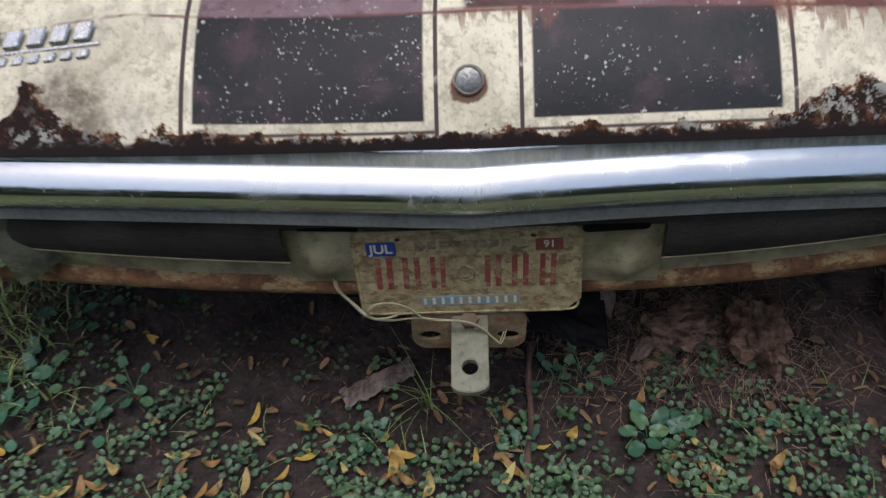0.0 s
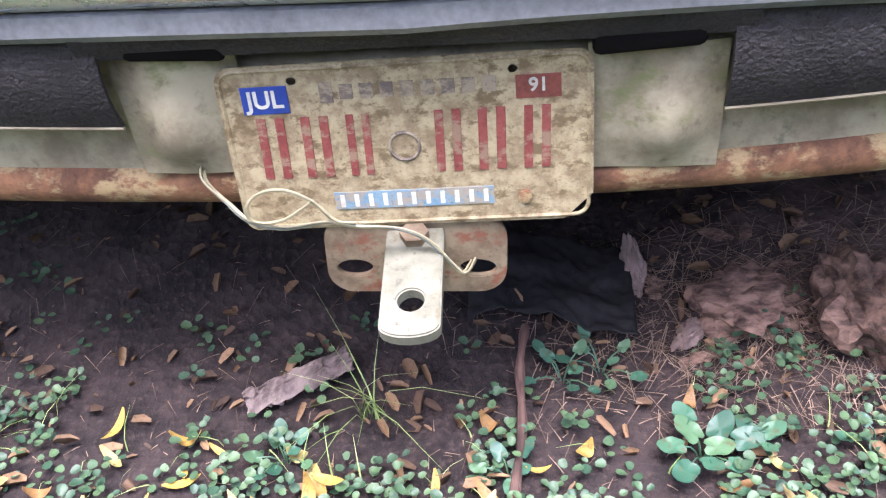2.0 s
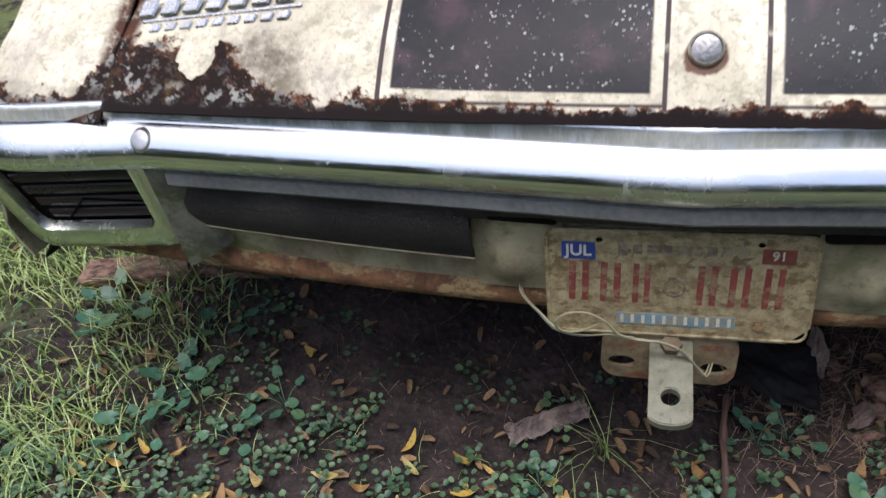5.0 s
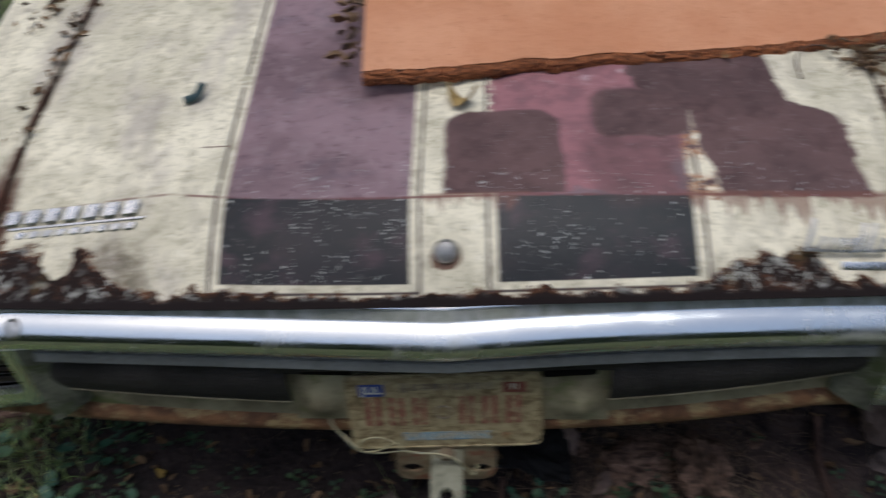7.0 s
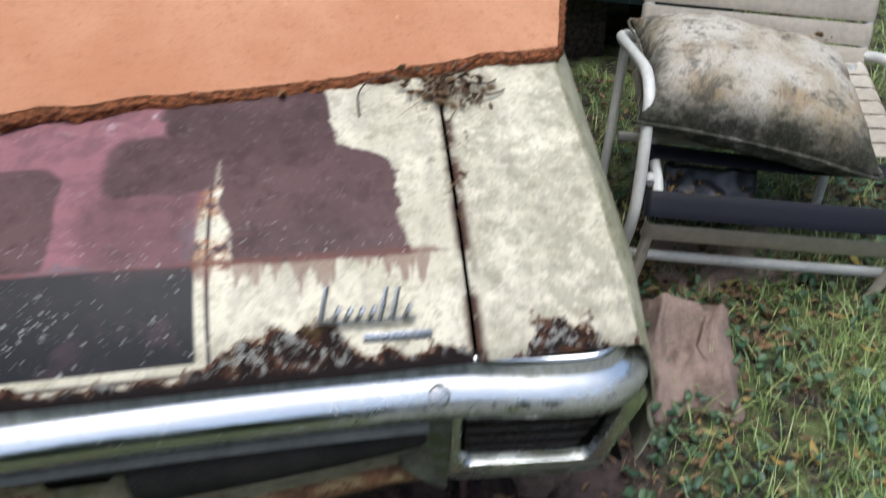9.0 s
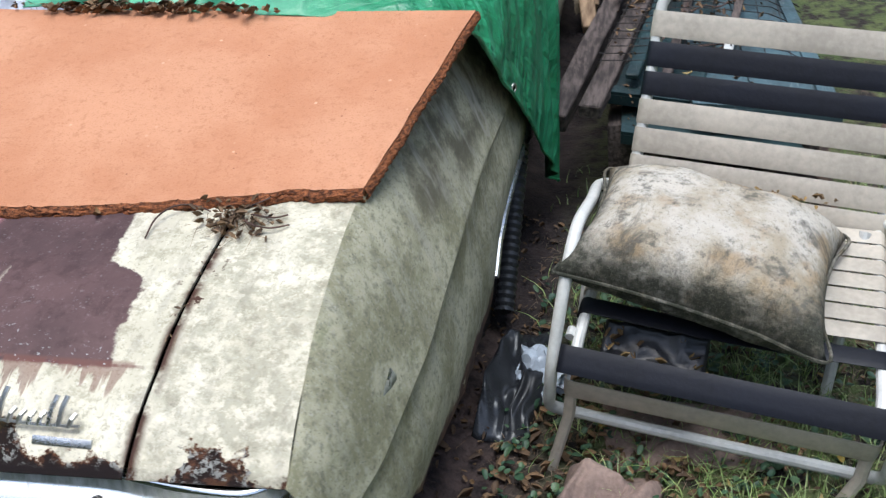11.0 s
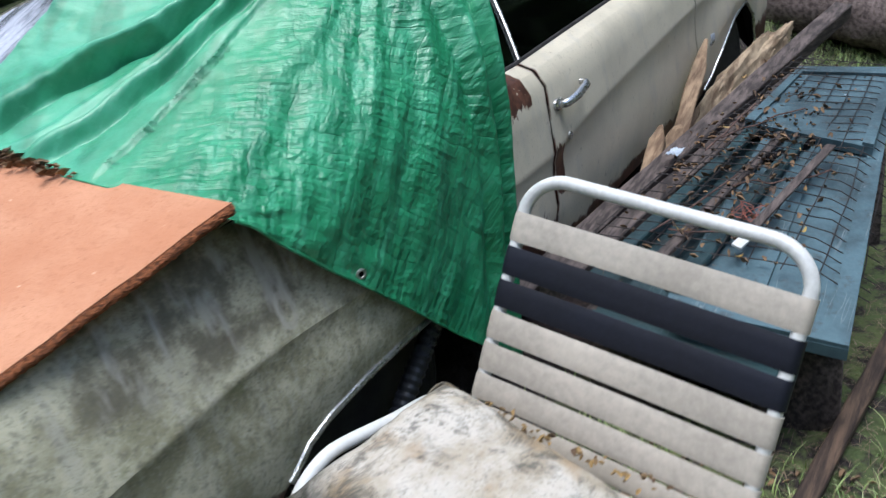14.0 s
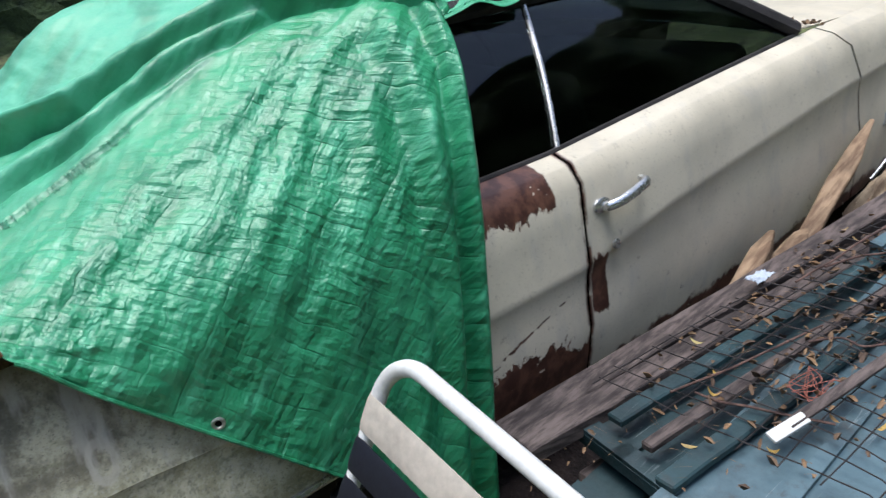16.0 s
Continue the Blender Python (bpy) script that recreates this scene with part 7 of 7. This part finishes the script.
for x, y, k in ((-0.595, 0.11, 3), (-0.378, -0.08, 0), (-0.39, -0.035, 0), (-0.298, -0.058, 1), (-0.506, -0.108, 2), (-0.449, -0.121, 1), (-0.287, -0.113, 2), (-0.258, -0.071, 0), (-0.17, -0.074, 3), (-0.153, -0.101, 1), (0.04, -0.039, 3), (0.091, -0.099, 0), (0.288, -0.115, 2), (0.361, -0.137, 1), (0.334, -0.087, 0), (0.14, -0.075, 3), (0.256, -0.007, 1), (0.42, -0.20, 2), (0.46, -0.17, 3)):
    drop_leaf(x, y, ground_height(x, y) + 0.010, rng.uniform(0, 360), k, rng.uniform(0.45, 0.75))
for _ in range(270):
    if rng.random() < 0.6:
        x, y = rng.uniform(-1.0, 0.85), rng.uniform(-0.50, -0.10)
    else:
        x, y = rng.uniform(1.05, 1.9), rng.uniform(-0.3, 1.1)
    drop_leaf(x, y, ground_height(x, y) + rng.uniform(0.010, 0.024), rng.uniform(0, 360), None, rng.uniform(0.35, 0.9), rng.uniform(-20, 20))
drop_leaf(0.030, 0.285, deck_z(0.03, 0.285) + 0.006, 62, 3, 1.3, label="yellow leaf lying on the trunk lid", group="leaves on the car")
drop_leaf(0.47, 0.395, deck_z(0.47, 0.395) + 0.005, 20, 3, 0.4, label="yellow leaf lying on the trunk lid", group="leaves on the car")


# heart-leaved plants
def heart(size):
    bm = bmesh.new()
    n = 20
    c = bm.verts.new((0, size * 0.12, -size * 0.06))
    ring = []
    for k in range(n):
        a = 2 * math.pi * k / n
        r = size * (0.5 + 0.10 * math.cos(2 * a)) * (1 - 0.42 * math.exp(-((a - math.pi) / 0.32) ** 2)) * (1 + 0.16 * math.exp(-(min(a, 2 * math.pi - a) / 0.4) ** 2))
        ring.append(bm.verts.new((r * math.sin(a), r * math.cos(a) + size * 0.12, size * (0.05 + 0.05 * math.cos(4 * a)))))
    for k in range(n):
        bm.faces.new((c, ring[k], ring[(k + 1) % n]))
    ex = bmesh.ops.extrude_face_region(bm, geom=bm.faces[:])
    bmesh.ops.translate(bm, verts=[g for g in ex["geom"] if isinstance(g, bmesh.types.BMVert)], vec=(0, 0, 0.0006))
    return bm


def heart_plant(x, y, leaves, spread, size, label):
    g = ground_height(x, y)
    top = empty("heart_leaf_plant", label, "plant", "heart-leaved plants", pose(x, y, g))
    for k in range(leaves):
        a = 2.4 * k + rng.uniform(-0.3, 0.3)
        r = spread * math.sqrt((k + 0.4) / leaves)
        tip = Vector((r * math.cos(a), r * math.sin(a), rng.uniform(0.03, 0.065) * size / 0.05))
        b = heart(size * rng.uniform(0.7, 1.1))
        b.transform(Matrix.Translation(tip) @ Euler((rng.uniform(0.05, 0.5), rng.uniform(-0.25, 0.25), a - math.pi / 2)).to_matrix().to_4x4())
        part("leaf", b, M_VIOLET, top, "", 60)
        part("stalk", tube(smooth_line([(0, 0, -0.01), (tip.x * 0.4, tip.y * 0.4, tip.z * 0.8), tip], 6), 0.0009, 5), M_VIOLET, top)


heart_plant(0.262, -0.072, 9, 0.042, 0.030, "clump of rounded blue-green heart-shaped leaves")
heart_plant(0.322, -0.062, 4, 0.022, 0.022, "small clump of heart-shaped green leaves")
heart_plant(0.12, 0.03, 7, 0.05, 0.017, "low plant with small dull green leaves")
heart_plant(0.165, 0.045, 7, 0.05, 0.017, "low plant with small dull green leaves")
heart_plant(0.06, -0.10, 5, 0.03, 0.020, "low plant with bright green leaves")
heart_plant(-0.80, 0.04, 8, 0.07, 0.034, "leafy green weed with pointed leaves")
heart_plant(-0.99, 0.17, 10, 0.08, 0.040, "leafy green weed with pointed leaves")
heart_plant(-0.84, -0.06, 9, 0.07, 0.030, "leafy green weed with pointed leaves")
heart_plant(-0.74, 0.16, 9, 0.07, 0.030, "leafy green weed with pointed leaves")
heart_plant(-0.62, 0.02, 8, 0.06, 0.024, "leafy green weed with pointed leaves")
heart_plant(-0.68, -0.06, 6, 0.05, 0.024, "leafy green weed with pointed leaves")
heart_plant(0.44, -0.06, 6, 0.04, 0.018, "low plant with dull green leaves")
heart_plant(-0.185, -0.075, 8, 0.04, 0.018, "low plant with small dull green leaves")

# bits of wood, cloth and rubble below the bumper
def lump(name, m, size, mat, label, category, rough=0.35, seed=0):
    bm = bmesh.new()
    bmesh.ops.create_icosphere(bm, subdivisions=4, radius=1.0)
    for v in bm.verts:
        p = v.co.normalized()
        k = 1 + rough * noise.noise(p * 1.6 + Vector((seed, 0, 0))) + rough * 0.5 * noise.noise(p * 4 + Vector((0, seed, 0))) + rough * 0.26 * noise.noise(p * 9) + rough * 0.16 * noise.noise(p * 23)
        v.co = Vector((p.x * size[0], p.y * size[1], p.z * size[2])) * k
    bm.transform(m)
    return thing(name, bm, mat, label, category)


gz = ground_height
def slab(u, v):
    x, y = (u - 0.5) * 0.128, (v - 0.5) * 0.040 * (1 + 0.25 * noise.noise((u * 3, 0, 1)))
    edge = 0.006 * noise.noise((u * 9, round(v), 4)) + 0.008 * noise.noise((v * 6, round(u), 7)) * (1 if u < 0.05 or u > 0.95 else 0)
    c, t = math.cos(radians(27)), math.sin(radians(27))
    x, y = x + edge, y + edge
    crack = 0.006 * math.exp(-((v - 0.42 - 0.06 * math.sin(u * 5)) / 0.035) ** 2)
    return (-0.185 + x * c - y * t, 0.022 + x * t + y * c, ground_height(-0.185, 0.022) + 0.020 + 0.012 * (u - 0.5) + 0.010 * (1 - (2 * v - 1) ** 2) - crack + 0.002 * noise.noise((u * 22, v * 40, 3)))


thing("bark_slab", sheet(slab, span(0, 1, 50), span(0, 1, 36), 0.006), M_BARK, "grey weathered slab of bark with a long crack on the soil", "bark")
stick = smooth_line([(0.079, 0.095, 0.030), (0.072, 0.03, 0.028), (0.074, -0.05, 0.020), (0.066, -0.14, 0.020), (0.070, -0.24, 0.014)], 16)
thing("stick", tube(stick, [0.0052 + 0.0014 * math.sin(k * 1.9) for k in range(16)], 9), M_STICK, "thin brown stick lying on the soil", "stick")
lump("rotten_wood", pose(0.455, 0.095, gz(0.455, 0.095) + 0.035, 20, 10, 20), (0.040, 0.062, 0.046), M_ROT, "dark crumbling lump of rotten wood", "wood", 0.6, 5)
lump("rotten_wood", pose(0.345, 0.130, gz(0.345, 0.130) + 0.008, 12, 0, 10), (0.056, 0.048, 0.024), M_ROT, "reddish crumpled lump of decayed matter", "wood", 0.6, 7)
lump("root", pose(0.272, 0.095, gz(0.272, 0.095) + 0.012, 0, 20, 60), (0.040, 0.012, 0.013), M_RAG, "pale brown root stub", "root", 0.45, 8)
lump("root", pose(0.215, 0.19, gz(0.215, 0.19) + 0.02, 0, -50, 100), (0.040, 0.012, 0.012), M_RAG, "pale brown root stub", "root", 0.5, 11)
for k in range(16):
    x, y = rng.gauss(0.35, 0.13), rng.gauss(0.16, 0.06)
    lump("wood_scrap", pose(x, y, gz(x, y) + 0.004, rng.uniform(0, 40), rng.uniform(0, 40), rng.uniform(0, 180)), (rng.uniform(0.008, 0.022), rng.uniform(0.006, 0.012), rng.uniform(0.003, 0.007)), M_ROT, "small scrap of rotten wood and bark", "wood scrap", 0.5, k)
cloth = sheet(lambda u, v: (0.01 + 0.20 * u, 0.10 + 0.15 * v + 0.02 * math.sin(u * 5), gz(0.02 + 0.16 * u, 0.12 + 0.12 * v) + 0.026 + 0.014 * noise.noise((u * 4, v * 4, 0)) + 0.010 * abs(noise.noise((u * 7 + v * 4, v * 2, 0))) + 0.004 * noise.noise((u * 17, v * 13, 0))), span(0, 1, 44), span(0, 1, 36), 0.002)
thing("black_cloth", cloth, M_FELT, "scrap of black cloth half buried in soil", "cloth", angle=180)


def rag(cx, cy, w, d, high, turn, seed):
    def at(u, v):
        x, y = (u - 0.5) * w, (v - 0.5) * d
        c, s = math.cos(turn), math.sin(turn)
        px, py = cx + x * c - y * s, cy + x * s + y * c
        edge = min(1, 6 * min(u, 1 - u), 6 * min(v, 1 - v))
        h = high * edge * (0.5 + 0.6 * noise.noise((u * 3, v * 3, seed)) + 0.35 * abs(noise.noise((u * 7, v * 5, seed + 2))))
        return (px + 0.03 * noise.noise((u * 3, v * 3, seed + 4)), py + 0.03 * noise.noise((u * 3, v * 3, seed + 6)), gz(px, py) + 0.006 + max(0, h))
    return sheet(at, span(0, 1, 40), span(0, 1, 40), 0.003)


thing("rag", rag(1.235, 0.54, 0.20, 0.34, 0.08, -0.22, 3), M_RAG, "crumpled dusty pink rag on the grass", "rag", angle=180)
thing("rag", rag(1.42, 0.85, 0.36, 0.22, 0.05, 0.1, 9), M_RAG, "flattened brown rag below the chair", "rag", angle=180)
lump("plastic_bag", pose(1.075, 1.02, gz(1.075, 1.02) + 0.03, 0, 0, 20), (0.06, 0.08, 0.05), M_FILM, "crumpled pale plastic bag beside the car", "plastic bag", 0.6, 4)
thing("corrugated_hose", tube([(0.955 + 0.0004 * k, 1.22 + 0.008 * k, 0.02 + 0.0075 * k) for k in range(50)], [0.024 if k % 2 else 0.029 for k in range(50)], 14), M_TRASH, "black corrugated hose beside the wheel", "hose")

# heap of dead leaves on the car
def debris(cx, cy, spread, count, z_of, label, long=(0.010, 0.035), lift=1.0):
    h = Heap()
    for _ in range(count):
        x, y = rng.gauss(cx, spread[0]), rng.gauss(cy, spread[1])
        if abs(x - cx) > 2 * spread[0] or abs(y - cy) > 2 * spread[1]:
            continue
        if rng.random() < 0.6:
            h.leaf(Vector((x, y, z_of(x, y) + rng.uniform(0.001, 0.014) * lift)), rng.uniform(*long), rng.uniform(0, 6.3), rng.uniform(-0.7, 0.7) * lift, rng.uniform(0.2, 0.5), 0.3, 6)
        else:
            h.blade(Vector((x, y, z_of(x, y) + rng.uniform(0.002, 0.012))), 0.006, rng.uniform(0, 6.3), rng.uniform(3, 9), 0.0009)
    return h.put("dead_leaf_heap", M_BROWNLEAF, label, "leaf litter")


debris(0.71, 0.400, (0.036, 0.022), 230, deck_z, "small heap of dead twigs and leaves on the lid", (0.006, 0.022))
debris(0.705, 0.30, (0.006, 0.10), 16, deck_z, "dead twigs along the gap of the lid", (0.005, 0.014))


def board_top(x, y):
    u = (x + 0.14) / 1.14
    return board_at(min(1, max(0, u)), 1.0).z + 0.004


debris(0.80, 3.53, (0.05, 0.03), 60, lambda x, y: 0.985, "dead leaves caught at the foot of the windscreen", (0.010, 0.03))
debris(-0.05, 1.10, (0.06, 0.03), 120, lambda x, y: 0.965 + 0.06 * (y - 1.1), "brown leaves heaped at the foot of the rear window", (0.010, 0.03))
debris(-0.712, 0.52, (0.012, 0.13), 70, deck_z, "yellow and brown leaves along the gap of the lid", (0.010, 0.03))
debris(-0.80, 0.66, (0.03, 0.03), 40, deck_z, "dead leaves lying on the fender", (0.010, 0.035))
debris(0.30, 0.945, (0.16, 0.012), 420, board_top, "dead leaves caught along the edge of the board", (0.012, 0.040), 0.35)
debris(-0.16, 0.60, (0.012, 0.16), 150, lambda x, y: deck_z(x, y) + 0.03, "dead leaves caught beside the board", (0.012, 0.04))
debris(1.50, 2.75, (0.12, 0.40), 640, lambda x, y: pile_z(x, y) + 0.066, "brown leaves lying on the panels and the mesh", (0.010, 0.036))
debris(1.28, 2.5, (0.04, 0.4), 130, lambda x, y: pile_z(x, y) + 0.03, "brown leaves between the beams", (0.007, 0.030))
for _ in range(30):
    x, y = rng.uniform(1.25, 1.7), rng.uniform(2.05, 3.6)
    drop_leaf(x, y, pile_z(x, y) + 0.058, rng.uniform(0, 360), None, rng.uniform(0.35, 0.65), label="yellow fallen leaf lying on the panels", group="leaves on the panels")

# twigs caught at the lid's gap
for k, (x, y, turn, long) in enumerate(((0.66, 0.42, 3.0, 0.11), (0.72, 0.41, -1.0, 0.08), (0.71, 0.43, 0.1, 0.07), (0.73, 0.42, -0.8, 0.06))):
    pts = [(x + long * f * math.cos(turn + 0.9 * f * f), y + long * f * math.sin(turn + 0.9 * f * f)) for f in span(0, 1, 6)]
    thing("twig", tube(smooth_line([(a, b, deck_z(a, b) + 0.004 + 0.010 * math.sin(math.pi * i / 5)) for i, (a, b) in enumerate(pts)], 20), 0.0014, 6), M_STICK, "thin curved twig lying on the trunk lid", "twig", "twigs on the lid")

# a small green scrap on the lid
thing("plastic_clip", tube(smooth_line([(-0.435, 0.330, deck_z(-0.43, 0.33) + 0.008), (-0.415, 0.336, deck_z(-0.41, 0.34) + 0.010), (-0.405, 0.352, deck_z(-0.40, 0.35) + 0.022)], 14), 0.007, 8), M_PANELDARK, "small dark green scrap lying on the trunk lid", "scrap")

debris(1.36, 0.72, (0.16, 0.14), 300, lambda x, y: gz(x, y) + 0.004, "dead leaves and rubbish below the chair", (0.012, 0.04))
thing("black_plastic", rag(1.02, 1.0, 0.14, 0.42, 0.10, -0.05, 17), M_TRASH, "crumpled black plastic sheet beside the wheel", "plastic sheet", angle=180)
timber("board", (-1.13, 0.27, gz(-1.13, 0.27) + 0.03), (-0.66, 0.25, gz(-0.66, 0.25) + 0.02), 0.060, 0.035, M_ROT, "reddish-brown rotten board lying in the grass", 6)
lump("stone", pose(0.835, 0.215, gz(0.835, 0.215) + 0.055, 0, 0, 20), (0.055, 0.045, 0.075), M_RAG, "dusty pink rounded stone standing below the bumper", "stone", 0.25, 21)
lump("stone", pose(0.825, 0.150, gz(0.825, 0.150) + 0.012, 0, 0, 10), (0.032, 0.022, 0.014), M_BARK, "small pale greyish stone on the soil", "stone", 0.35, 23)
thing("stick", tube(smooth_line([(0.70, 0.21, gz(0.70, 0.21) + 0.02), (0.685, 0.13, gz(0.685, 0.13) + 0.015), (0.70, 0.03, gz(0.70, 0.03) + 0.010)], 16), [0.007 + 0.0012 * math.sin(k * 1.7) for k in range(16)], 9), M_STICK, "thin brown stick lying on the soil", "stick")
debris(1.20, 0.75, (0.15, 0.22), 420, lambda x, y: gz(x, y) + 0.004, "dry brown leaves matted beside the car", (0.014, 0.05))

# leaves lying in the black plastic, and on the back of the cushion
caught = Heap()
for _ in range(26):
    p = sag(rng.random(), rng.uniform(0.1, 0.9))
    caught.leaf(p + Vector((0, 0, 0.006)), rng.uniform(0.012, 0.035), rng.uniform(0, 6.3), rng.uniform(-0.5, 0.5), rng.uniform(0.25, 0.5), 0.3, 6)
for _ in range(70):
    k = rng.random() ** 1.5
    p = CHAIR_M @ Vector((0.08 + 0.42 * k, 0.495 + rng.uniform(-0.012, 0.012), 0.085 + rng.uniform(-0.008, 0.012)))
    caught.leaf(p, rng.uniform(0.008, 0.022), rng.uniform(0, 6.3), rng.uniform(-0.6, 0.6), rng.uniform(0.3, 0.6), 0.3, 6)
caught.put("dead_leaf_heap", leaf_stuff("tan_leaf_litter", (0.09, 0.05, 0.025), (0.38, 0.25, 0.09), 0.75), "dry tan leaves caught on the garden chair", "leaf litter")
